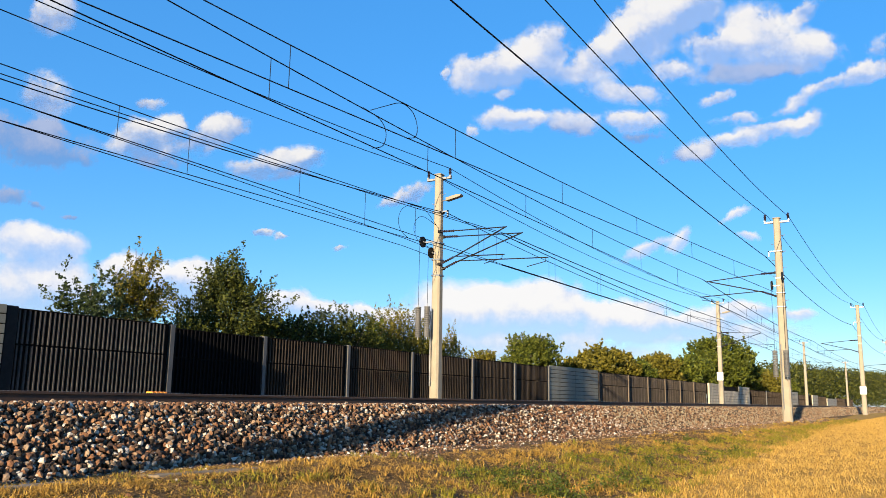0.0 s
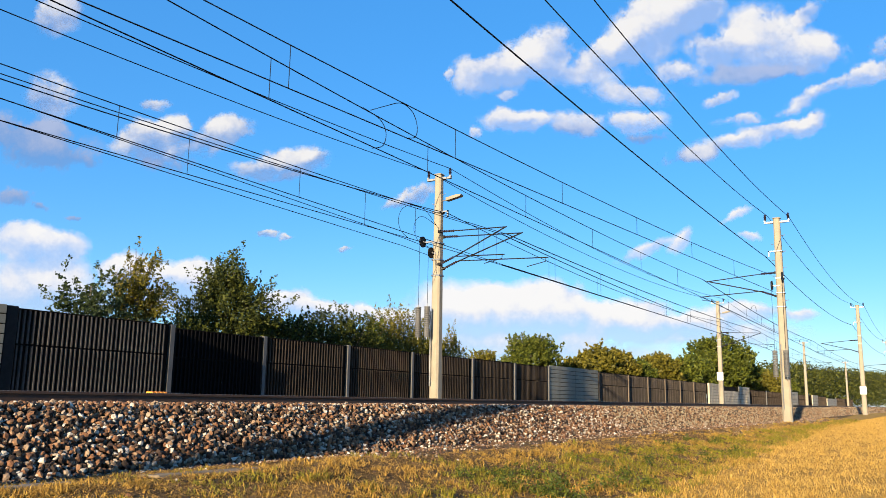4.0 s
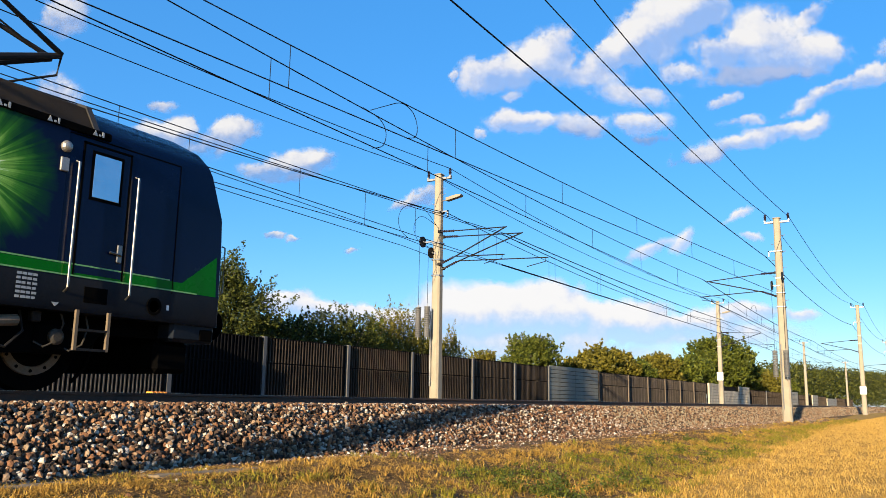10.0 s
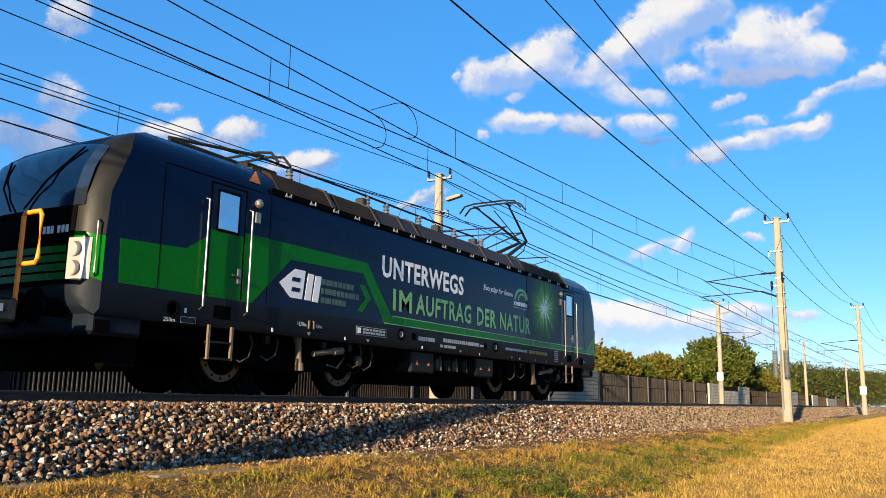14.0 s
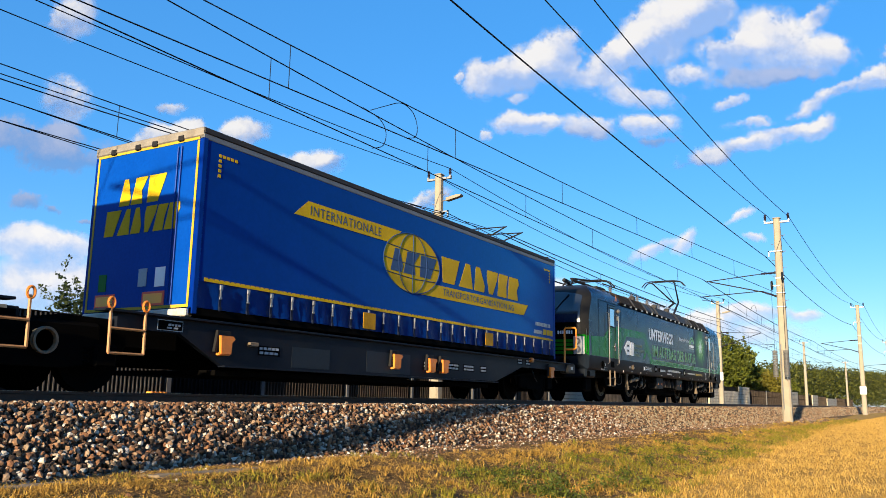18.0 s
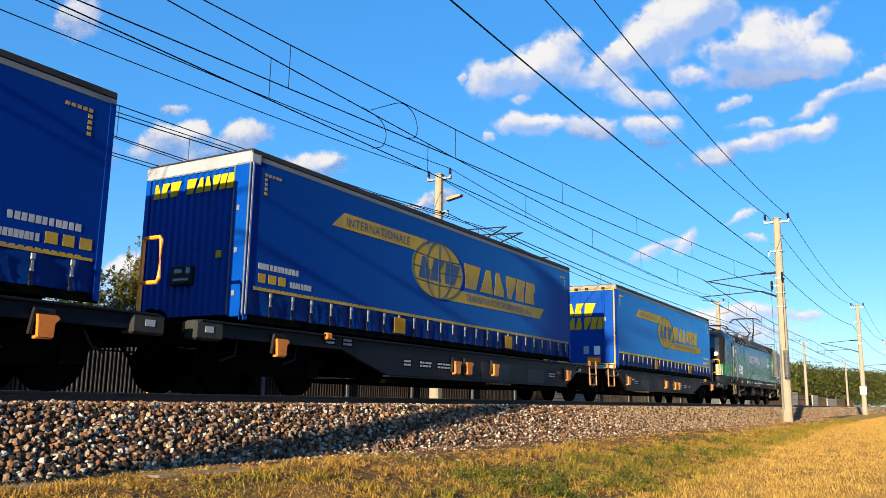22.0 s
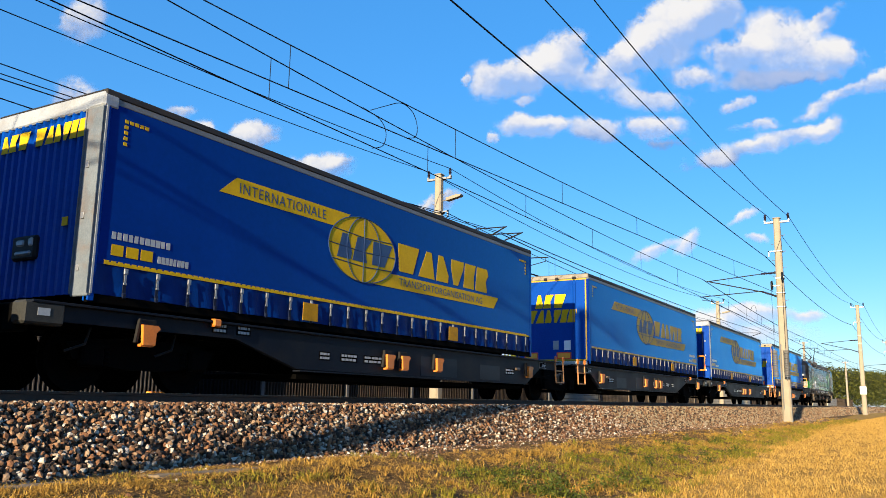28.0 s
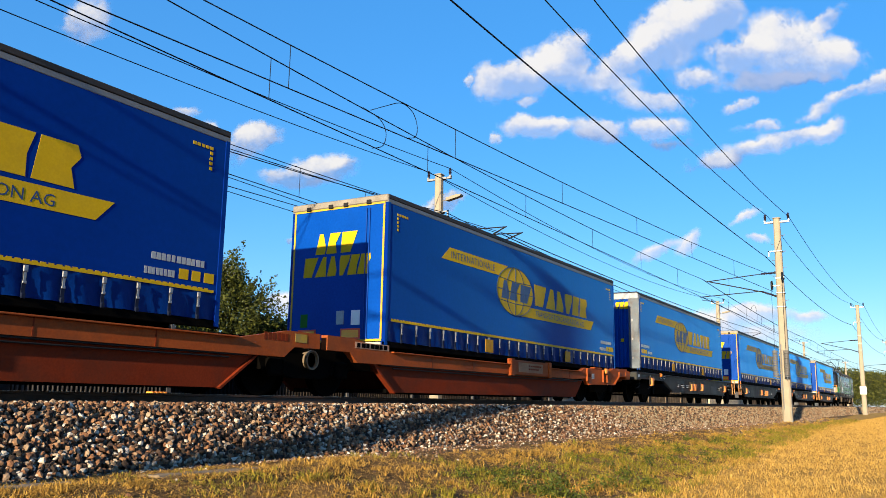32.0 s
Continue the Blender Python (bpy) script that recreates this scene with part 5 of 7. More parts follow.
def burst_mat():
    """Printed picture of light rays: white heart, green halo, streaks, fading into navy."""
    m, n, l, b = node_mat("sunburst_foil")
    tc = n.new("ShaderNodeTexCoord")
    gr = n.new("ShaderNodeTexGradient")
    gr.gradient_type = "SPHERICAL"
    wide = n.new("ShaderNodeMapping")
    wide.inputs["Scale"].default_value = (0.82, 1.0, 0.86)
    l.new(tc.outputs["Object"], wide.inputs[0])
    l.new(wide.outputs[0], gr.inputs[0])
    rad = n.new("ShaderNodeTexGradient")
    rad.gradient_type = "RADIAL"
    sw = n.new("ShaderNodeMapping")
    sw.inputs["Rotation"].default_value = (radians(90), 0, 0)
    l.new(tc.outputs["Object"], sw.inputs[0])
    l.new(sw.outputs[0], rad.inputs[0])
    ns = n.new("ShaderNodeTexNoise")
    ns.noise_dimensions = "1D"
    setin(ns, Scale=22.0, Detail=5.0, Roughness=0.75)
    l.new(rad.outputs["Fac"], ns.inputs["W"])
    blot = n.new("ShaderNodeTexNoise")
    setin(blot, Scale=3.5, Detail=5.0)
    l.new(tc.outputs["Object"], blot.inputs["Vector"])
    ray = n.new("ShaderNodeMapRange")
    setin(ray, From_Min=0.34, From_Max=0.68, To_Min=0.05, To_Max=0.95)
    l.new(ns.outputs["Fac"], ray.inputs["Value"])
    mul = n.new("ShaderNodeMath")
    mul.operation = "MULTIPLY_ADD"
    l.new(ray.outputs[0], mul.inputs[0])
    l.new(gr.outputs["Fac"], mul.inputs[1])
    l.new(gr.outputs["Fac"], mul.inputs[2])
    sc = n.new("ShaderNodeMath")
    sc.operation = "MULTIPLY_ADD"
    sc.inputs[1].default_value = 0.62
    l.new(mul.outputs[0], sc.inputs[0])
    bb = n.new("ShaderNodeMath")
    bb.operation = "MULTIPLY_ADD"
    bb.inputs[1].default_value, bb.inputs[2].default_value = 0.3, -0.15
    l.new(blot.outputs["Fac"], bb.inputs[0])
    l.new(bb.outputs[0], sc.inputs[2])
    rp = n.new("ShaderNodeValToRGB")
    e = rp.color_ramp.elements
    e[0].position, e[0].color = 0.12, (0.0012, 0.0058, 0.028, 1)
    e[1].position, e[1].color = 0.86, (0.86, 0.9, 0.8, 1)
    for p, c in ((0.28, (0.004, 0.040, 0.014, 1)), (0.50, (0.03, 0.15, 0.016, 1)), (0.72, (0.20, 0.42, 0.08, 1))):
        q = e.new(p)
        q.color = c
    l.new(sc.outputs[0], rp.inputs[0])
    l.new(rp.outputs[0], b.inputs["Base Color"])
    setin(b, Roughness=0.35, Specular_IOR_Level=0.10)
    return m


M_BURST = burst_mat()


def lettering(text, x0, x1, z0, z1, y, mat, parent, name="lettering", label="", shear=0.0, spacing=1.0, bold=0.0, plane="side"):
    """Words cut from the built-in font, fitted into a box on the side (facing -y) or on an end (facing -x)."""
    cu = bpy.data.curves.new(name, "FONT")
    cu.body, cu.extrude, cu.shear, cu.space_character, cu.resolution_u = text, 0.0, shear, spacing, 2
    cu.offset = bold
    tmp = bpy.data.objects.new(name, cu)
    scene.collection.objects.link(tmp)
    me = bpy.data.meshes.new_from_object(tmp.evaluated_get(bpy.context.evaluated_depsgraph_get()))
    bpy.data.objects.remove(tmp)
    bpy.data.curves.remove(cu)
    co = np.empty(len(me.vertices) * 3)
    me.vertices.foreach_get("co", co)
    co = co.reshape(-1, 3)
    lo, hi = co.min(0), co.max(0)
    u = (co[:, 0] - lo[0]) / (hi[0] - lo[0])
    v = (co[:, 1] - lo[1]) / (hi[1] - lo[1])
    a, z = x0 + u * (x1 - x0), z0 + v * (z1 - z0)
    out = np.stack([a, np.full(len(a), y), z], 1) if plane == "side" else np.stack([np.full(len(a), y), a, z], 1)
    me.vertices.foreach_set("co", out.ravel())
    me.materials.clear()
    me.materials.append(mat)
    me.update()
    return part(name, me, None, parent, label)


def decal(name, outline, y, mat, parent, label="", thick=0.004):
    """A foil or plate on the near side: outline in x, z."""
    return part(name, Kit().prism(outline, "y", y - thick, y), mat, parent, label)


def rect(x0, x1, z0, z1, lean=0.0):
    return [(x0, z0), (x1, z0), (x1 + lean, z1), (x0 + lean, z1)]


def bars(parent, x0, x1, z0, z1, y, mat, n, seed, name="lettering_bar", label=""):
    """Writing too small to read, or that may not be repeated: plain bars."""
    r = rng(seed)
    w = (x1 - x0) / n
    if (z1 - z0) > 0.07:
        for i in range(n):
            part(name, Kit().prism(rect(x0 + w * (i + 0.06), x0 + w * (i + r.uniform(0.72, 0.94)), z0, z1), "y", y - 0.003, y), mat, parent, label)
        return
    k = Kit()
    for i in range(n):
        k.prism(rect(x0 + w * (i + 0.06), x0 + w * (i + r.uniform(0.72, 0.94)), z0, z1), "y", y - 0.003, y)
    part(name, k, mat, parent, label, kind="stuff")


def wheelset(parent, x, r, y_out, rim_mat, ring):
    """Two wheels on an axle, turning with the way run."""
    ws = new("wheelset")
    ws.parent, ws.location, ws.empty_display_size = parent, (x, 0, r), 0.2
    part("axle", Kit().lathe([(-0.9, 0.07), (0.9, 0.07)], (0, 0, 0), "y", 10), M_BLACK, ws)
    for s in (-1, 1):
        prof = [(-0.07, 0.10), (-0.07, r * 0.45), (-0.045, r * 0.72), (-0.065, r * 0.80), (-0.065, r), (0.05, r), (0.07, r + 0.028), (0.075, r * 0.8), (0.05, 0.1)]
        k = Kit().lathe([(s * -a, b) for a, b in prof], (0, s * 0.75, 0), "y", 32)
        if ring:
            k.lathe([(s * 0.05, r * 0.52), (s * 0.088, r * 0.53), (s * 0.088, r * 0.69), (s * 0.05, r * 0.70)], (0, s * 0.75, 0), "y", 32, 1, False)
            for j in range(12):
                a = j * math.pi / 6
                k.lathe([(s * 0.08, 0.022), (s * 0.096, 0.022)], (r * 0.61 * math.cos(a), s * 0.75, r * 0.61 * math.sin(a)), "y", 6)
        part("wheel", k, [M_BLACK, rim_mat], ws, "steel wheel with bolted ring" if ring else "", smooth=True)
    SPINNERS.append((ws, x, r))
    return ws


# ---------------------------------------------------------------- locomotive
LOCO_MID, LOCO_END = -6.44, 9.15


def nose(z, y):
    """Set-back of the cab's front from its foremost point."""
    rows = ((0.0, 0.0), (2.2, 0.0), (2.6, 0.03), (2.95, 0.12), (3.3, 0.32), (3.5, 0.54), (3.65, 0.86), (3.75, 1.4), (3.8, 1.9), (5, 3))
    for (a, b), (c, d) in zip(rows, rows[1:]):
        if z <= c:
            s = b + (d - b) * (z - a) / (c - a)
            break
    w = abs(y) / 1.5
    return s + 0.12 * w * w + 0.17 * max(0.0, (w - 0.78) / 0.22) ** 2


RING = [(-1.46, 0.97), (-1.50, 1.05), (-1.50, 1.40), (-1.50, 2.0), (-1.50, 2.6), (-1.50, 3.22), (-1.46, 3.34), (-1.34, 3.52), (-1.14, 3.67), (-0.8, 3.75), (0, 3.79)]
RING = RING + [(-a, b) for a, b in RING[:-1][::-1]]


def build_loco():
    t = thing("locomotive", "navy and green electric locomotive with one raised pantograph", "locomotive")
    k = Kit()
    n = len(RING)
    shrink = [1.0, 0.965, 0.93, 0.885, 0.83, 0.74, 0.6, 0.4, 0.2]
    rings = []

    def cap(sign):
        out = []
        for s in shrink:
            out.append([(LOCO_MID + sign * (LOCO_END - nose(2.2 + (z - 2.2) * s, y * s)), y * s, 2.2 + (z - 2.2) * s) for y, z in RING])
        return out
    rings = cap(-1)[::-1] + [[(LOCO_MID + q, y, z) for y, z in RING] for q in (-6.4, -2, 2, 6.4)] + cap(1)
    vs = [p for r in rings for p in r]
    for i in range(len(rings) - 1):
        for j in range(n):
            q = (i * n + j, (i + 1) * n + j, (i + 1) * n + (j + 1) % n, i * n + (j + 1) % n)
            low = j in (0, 1, n - 1, n - 2, n - 3)
            tip = i < 8 or i > len(rings) - 10
            mid = j in (2, n - 4)
            k.add([vs[w] for w in q], [(0, 1, 2, 3)], 1 if low else 3 if (tip and mid) else 2 if tip else 0)
    k.add(rings[0], [tuple(range(n))])
    k.add(rings[-1], [tuple(range(n))[::-1]])
    me = k.mesh("body", [M_NAVY, M_FRAMEGREY, M_CHAR, M_GREEN])
    bm = bmesh.new()
    bm.from_mesh(me)
    bmesh.ops.remove_doubles(bm, verts=bm.verts, dist=0.002)
    bmesh.ops.recalc_face_normals(bm, faces=bm.faces)
    bm.to_mesh(me)
    bm.free()
    me.polygons.foreach_set("use_smooth", [True] * len(me.polygons))
    me.set_sharp_from_angle(angle=radians(38))
    body = part("body", me, None, t, "navy painted body shell over a slate frame")
    y = -1.502
    g = "green foil graphic"
    decal("green_stripe", [(-15.05, 1.41), (-15.08, 2.0), (-13.97, 2.05), (-13.3, 2.48), (-9.6, 2.5), (-9.72, 2.28), (-11.75, 2.22), (-12.6, 1.41)], y, M_GREEN, body, g)
    decal("green_stripe", [(-9.6, 2.496), (-8.75, 1.56), (-9.0, 1.41), (-9.715, 2.28)], y, M_GREEN, body, g)
    decal("green_stripe", [(-8.745, 1.56), (1.72, 1.54), (2.34, 2.0), (2.36, 1.41), (-8.995, 1.41)], y, M_GREEN, body, g)
    for a, b in (((-9.0, 1.405), (2.0, 1.405)), ((-8.72, 1.565), (1.5, 1.545))):
        decal("trim_line", [a, b, (b[0], b[1] + 0.018), (a[0], a[1] + 0.018)], y - 0.003, M_PALEGREEN, body)
    lettering("UNTERWEGS", -9.12, -5.90, 2.30, 2.735, y - 0.005, M_WHITE, body, label="white slogan lettering", bold=0.03, spacing=1.08)
    for word, x0, x1 in (("IM", -8.72, -8.03), ("AUFTRAG", -7.88, -5.53), ("DER", -5.26, -4.28), ("NATUR", -4.08, -2.32)):
        lettering(word, x0, x1, 1.69, 2.12, y - 0.005, M_PALEGREEN, body, label="pale green slogan lettering", bold=0.025, spacing=1.12)
    lettering("Everyday for future", -4.94, -3.36, 2.52, 2.70, y - 0.005, M_WHITE, body, shear=0.4)
    # owner's sign: arrow-headed white shape, three grey bars, green chevron
    decal("white_emblem", [(-12.0, 1.82), (-11.63, 2.09), (-11.36, 2.09), (-11.42, 1.6), (-11.72, 1.6)], y, M_WHITE, body)
    decal("white_emblem", rect(-11.36, -11.2, 1.6, 2.06, 0.07), y, M_WHITE, body)
    decal("white_emblem", rect(-11.16, -11.0, 1.59, 2.05, 0.07), y, M_WHITE, body)
    for z in (1.71, 1.88):
        decal("emblem_notch", [(-11.70, z), (-11.50, z), (-11.485, z + 0.07), (-11.685, z + 0.07)], y - 0.004, M_NAVY, body)
    for i, w in enumerate((0.95, 1.12, 0.72)):
        bars(body, -10.93, -10.93 + w, 1.92 - i * 0.16, 2.02 - i * 0.16, y, M_DIMLET, (8, 10, 7)[i], i)
    decal("green_chevron", [(-9.82, 2.06), (-9.66, 2.06), (-9.44, 1.84), (-9.7, 1.56), (-9.88, 1.56), (-9.62, 1.82)], y, M_GREEN, body)
    k = Kit()
    for r0, r1, cx in ((0.40, 0.33, -2.85), (0.26, 0.215, -2.80)):
        pts = [(cx + r0 * math.cos(a), 2.52 + r0 * 0.8 * math.sin(a)) for a in [math.pi * i / 12 for i in range(1, 13)]]
        pts += [(cx + r1 * math.cos(a), 2.50 + r1 * 0.8 * math.sin(a)) for a in [math.pi * i / 12 for i in range(12, 0, -1)]]
        k.prism(pts, "y", y - 0.004, y)
    part("arc_emblem", k, M_PALEGREEN, body)
    bars(body, -3.3, -2.38, 2.38, 2.48, y, M_WHITE, 9, 7)
    bars(body, -3.3, -2.38, 2.31, 2.34, y, M_GREYLET, 14, 8)
    bu = part("sunburst_picture", Kit().grid(lambda a, b: ((a - 0.5) * 2.3, 0, -0.92 + b * 1.70), 2, 2), M_BURST, body, "printed sunburst in green and white")
    bu.location = (-1.38, y - 0.003, 2.48)
    # signs on the frame
    lettering("18.98m", -11.50, -11.28, 1.15, 1.22, y - 0.005, M_WHITE, body, "length_mark")
    lettering("9.50m", -11.02, -10.86, 1.15, 1.21, y - 0.005, M_WHITE, body, "length_mark")
    pl = decal("inspection_plate", rect(-9.88, -8.9, 1.13, 1.29), y, M_GREYLET, body, "small framed inspection plate")
    decal("plate_field", rect(-9.87, -8.91, 1.14, 1.28), y - 0.004, M_FRAMEGREY, pl)
    bars(pl, -9.85, -9.72, 1.16, 1.26, y - 0.009, M_WHITE, 1, 9)
    bars(pl, -9.68, -8.95, 1.22, 1.26, y - 0.009, M_GREYLET, 7, 9)
    bars(pl, -9.68, -8.95, 1.16, 1.20, y - 0.009, M_GREYLET, 9, 19)
    for i, x in enumerate((-12.1, -11.2, -10.2, -9.5, -7.6, -6.0, -5.1, -3.4, -2.95, -2.0, -1.3, -0.2)):
        if i % 2:
            decal("lifting_mark", [(x - 0.05, 1.06), (x + 0.05, 1.06), (x, 1.01)], y, M_GREYLET, body)
        else:
            decal("lifting_mark", rect(x - 0.018, x + 0.018, 1.0, 1.06), y, M_WHITE, body)
    part("filler_valve", Kit().box(-11.24, -11.2, y - 0.03, y, 1.12, 1.26, 0.006).box(-11.12, -11.08, y - 0.03, y, 1.12, 1.26, 0.006), M_TAN, body)
    for i, x in enumerate((-8.4, -4.3)):
        part("round_socket", Kit().lathe([(0, 0.12), (-0.02, 0.12), (-0.02, 0.085), (0.0, 0.08)], (x, y, 1.24), "y", 18), M_BLACK, body)
        part("socket_ring", Kit().lathe([(0, 0.062), (-0.012, 0.062), (-0.012, 0.048), (0.0, 0.046)], (x, y - 0.004, 1.24), "y", 18), M_GREYLET, body)
    for i, x in enumerate((-7.93, -4.82)):
        part("jacking_hole", Kit().lathe([(0, 0.085), (-0.008, 0.085)], (x, y, 1.23), "y", 18), M_BLACK, body)
    bars(body, -7.75, -7.1, 1.17, 1.25, y, M_GREYLET, 7, 10)
    bars(body, -6.75, -5.15, 1.2, 1.28, y, M_GREYLET, 18, 11)
    bars(body, -5.1, -4.75, 1.2, 1.25, y, M_GREYLET, 7, 12)
    bars(body, -6.9, -6.2, 1.08, 1.14, y, M_GREYLET, 4, 13)
    bars(body, -3.75, -2.5, 1.21, 1.27, y, M_GREYLET, 16, 14)
    bars(body, -2.4, -1.2, 1.2, 1.28, y, M_YELLOWMUTE, 11, 15)
    for i in range(6):
        bars(body, -0.72, -0.45, 1.34 - i * 0.055, 1.37 - i * 0.055, y, M_GREYLET, 4, 20 + i)
    # vertical panel joints
    for x in (-12.28, -0.5):
        part("panel_joint", Kit().box(x - 0.006, x + 0.006, y - 0.0025, y, 1.42, 3.2), M_BLACK, body)
    for sg in (-1, 1):
        a, b = sorted((LOCO_MID + sg * 7.99, LOCO_MID + sg * 6.05))
        part("panel_joint", Kit().box(a, b, y - 0.0025, y, 3.20, 3.215), M_BLACK, body)
        part("panel_joint", Kit().box(LOCO_MID + sg * 7.99 - 0.006, LOCO_MID + sg * 7.99 + 0.006, y - 0.0065, y - 0.0045, 1.37, 3.2), M_BLACK, body)
        q = LOCO_MID + sg * 7.7
        part("round_socket", Kit().lathe([(0, 0.12), (-0.02, 0.12), (-0.02, 0.085), (0.0, 0.08)], (q, y, 1.16), "y", 18), M_BLACK, body)
        decal("lifting_mark", rect(q + 0.22, q + 0.26, 1.13, 1.20), y, M_WHITE, body)
    lettering("250m", -14.28, -14.08, 0.98, 1.04, y - 0.005, M_WHITE, body, "curve_mark")
    pl = decal("inspection_plate", rect(-13.98, -13.70, 0.985, 1.075), y, M_GREYLET, body)
    decal("plate_field", rect(-13.97, -13.71, 0.992, 1.068), y - 0.004, M_FRAMEGREY, pl)
    # doors, windows, handrails, lamps of both cabs
    for mid, d in ((0.35, 1), (-13.2, -1)):
        door = part("cab_door", Kit().box(mid - 0.34, mid + 0.34, y - 0.006, y, 1.45, 3.12, 0.004), M_GREEN if d < 0 else M_NAVY, t, "narrow cab door with a tall window")
        if d < 0:
            part("door_top", Kit().box(mid - 0.34, mid + 0.34, y - 0.010, y - 0.006, 2.42, 3.12), M_NAVY, door)
        part("door_frame", Kit().box(mid - 0.37, mid - 0.345, y - 0.008, y, 1.43, 3.15).box(mid + 0.345, mid + 0.37, y - 0.008, y, 1.43, 3.15).box(mid - 0.37, mid + 0.37, y - 0.008, y, 3.125, 3.15), M_BLACK, door)
        part("door_window", Kit().box(mid - 0.2, mid + 0.2, y - 0.016, y - 0.010, 2.45, 3.02, 0.005), M_PALEGLASS, door, "bright reflecting window")
        part("window_gasket", Kit().box(mid - 0.24, mid + 0.24, y - 0.012, y - 0.009, 2.41, 3.06), M_BLACK, door)
        part("door_handle", Kit().tube([(mid + 0.12, y - 0.04, 1.78), (mid + 0.30, y - 0.04, 1.76)], 0.016, 6).box(mid + 0.24, mid + 0.32, y - 0.03, y, 1.66, 1.9, 0.01), M_CHROME, door)
        for s in (-0.45, 0.45):
            x = mid + s
            part("handrail", Kit().tube([(x, y, 2.86), (x, y - 0.07, 2.84), (x, y - 0.07, 1.25), (x, y, 1.2)], 0.015, 8), M_CHROME, t)
        lx = mid - d * 0.62
        part("marker_lamp", Kit().lathe([(0, 0.07), (-0.04, 0.075), (-0.07, 0.05), (-0.08, 0.02)], (lx, y, 3.0), "y", 14).box(lx - 0.06, lx + 0.06, y - 0.03, y, 2.68, 2.86, 0.01), M_ALU, t)
        part("step_recess", Kit().box(mid - 0.17, mid + 0.17, y - 0.006, y, 1.1, 1.3, 0.003), M_BLACK, t)
        lad = part("ladder", Kit().box(mid - 0.26, mid - 0.22, y - 0.02, y + 0.02, 0.5, 1.0).box(mid + 0.2, mid + 0.24, y - 0.02, y + 0.02, 0.5, 1.0), M_TAN, t)
        for z in (0.5, 0.74):
            part("rung", Kit().box(mid - 0.22, mid + 0.2, y - 0.02, y + 0.1, z, z + 0.03), M_DARKSTEEL, lad)
    # cab fronts
    for sign in (-1, 1):
        def face(yy, z, off=0.012):
            return (LOCO_MID + sign * (LOCO_END - nose(z, yy) + off), yy, z)
        part("windscreen", Kit().grid(lambda a, b: face(-1.27 + 2.54 * a, 2.40 + (1.02 - 0.16 * abs(2 * a - 1) ** 3) * b), 20, 10), M_GLASS, t, "large dark curved windscreen", smooth=True)
        part("lower_front", Kit().grid(lambda a, b: face(-1.16 + 2.32 * a, 1.36 + 1.06 * b, 0.006), 16, 6), M_BLACK, t, "black front panel", smooth=True)
        for i in range(4):
            part("green_louvre", Kit().grid(lambda a, b: face(-1.06 + 2.12 * a, 1.42 + i * 0.12 + 0.09 * b, 0.012), 12, 1), M_GREEN, t)
        for s in (-1, 1):
            hl = part("headlamp", Kit().grid(lambda a, b: face(s * (1.09 + 0.31 * a), 1.42 + 0.54 * b, 0.015), 6, 5), M_LENS, t, "glass headlamp cluster", smooth=True)
            for z in (1.56, 1.81):
                p = face(s * 1.20, z, 0.0)
                part("reflector", Kit().lathe([(0, 0.11), (sign * 0.02, 0.10), (sign * 0.005, 0.05)], p, "x", 16), M_ALU, hl)
            bx = LOCO_MID + sign * 9.0
            bf = part("buffer", Kit().lathe([(0, 0.12), (sign * 0.42, 0.12)], (bx - sign * 0.15, s * 0.875, 1.06), "x", 14)
                      .lathe([(0, 0.2), (sign * 0.03, 0.24), (sign * 0.06, 0.22)], (bx + sign * 0.32, s * 0.875, 1.06), "x", 20), M_BLACK, t, smooth=True)
            part("grab_rail", Kit().tube([face(s * 1.44, 2.2, 0.0), face(s * 1.47, 2.18, 0.07), face(s * 1.47, 1.5, 0.07), face(s * 1.44, 1.46, 0.0)], 0.014, 6), M_CHROME, t)
            part("wiper", Kit().tube([face(s * 0.15, 2.42, 0.05), face(s * 0.5, 2.8, 0.06), face(s * 0.85, 3.3, 0.04)], 0.014, 6), M_BLACK, t)
        part("buffer_beam", Kit().box(*sorted((LOCO_MID + sign * 8.1, LOCO_MID + sign * 8.92)), -1.42, 1.42, 0.72, 1.38, 0.05), M_FRAMEGREY, t)
        part("step_box", Kit().box(*sorted((LOCO_MID + sign * 8.62, LOCO_MID + sign * 8.86)), -1.432, -1.40, 1.0, 1.22, 0.01).box(*sorted((LOCO_MID + sign * 8.62, LOCO_MID + sign * 8.86)), -1.432, -1.40, 0.76, 0.92, 0.01), M_BLACK, t)
        part("rail_guard", Kit().box(*sorted((LOCO_MID + sign * 8.0, LOCO_MID + sign * 8.6)), -1.25, 1.25, 0.28, 0.72, 0.06), M_BLACK, t)
        part("coupling", Kit().tube([(LOCO_MID + sign * 8.9, 0, 1.0), (LOCO_MID + sign * 9.35, 0, 0.95), (LOCO_MID + sign * 9.4, 0, 0.6)], 0.05, 8), M_BLACK, t)
    for i in range(6):
        yy = -1.06 + i * 0.075 + (0.05 if i > 2 else 0.0)
        part("number_bar", Kit().box(LOCO_MID - LOCO_END + nose(2.1, yy) - 0.022, LOCO_MID - LOCO_END + nose(2.1, yy) - 0.010, yy, yy + 0.05, 2.04, 2.14), M_WHITE, t)
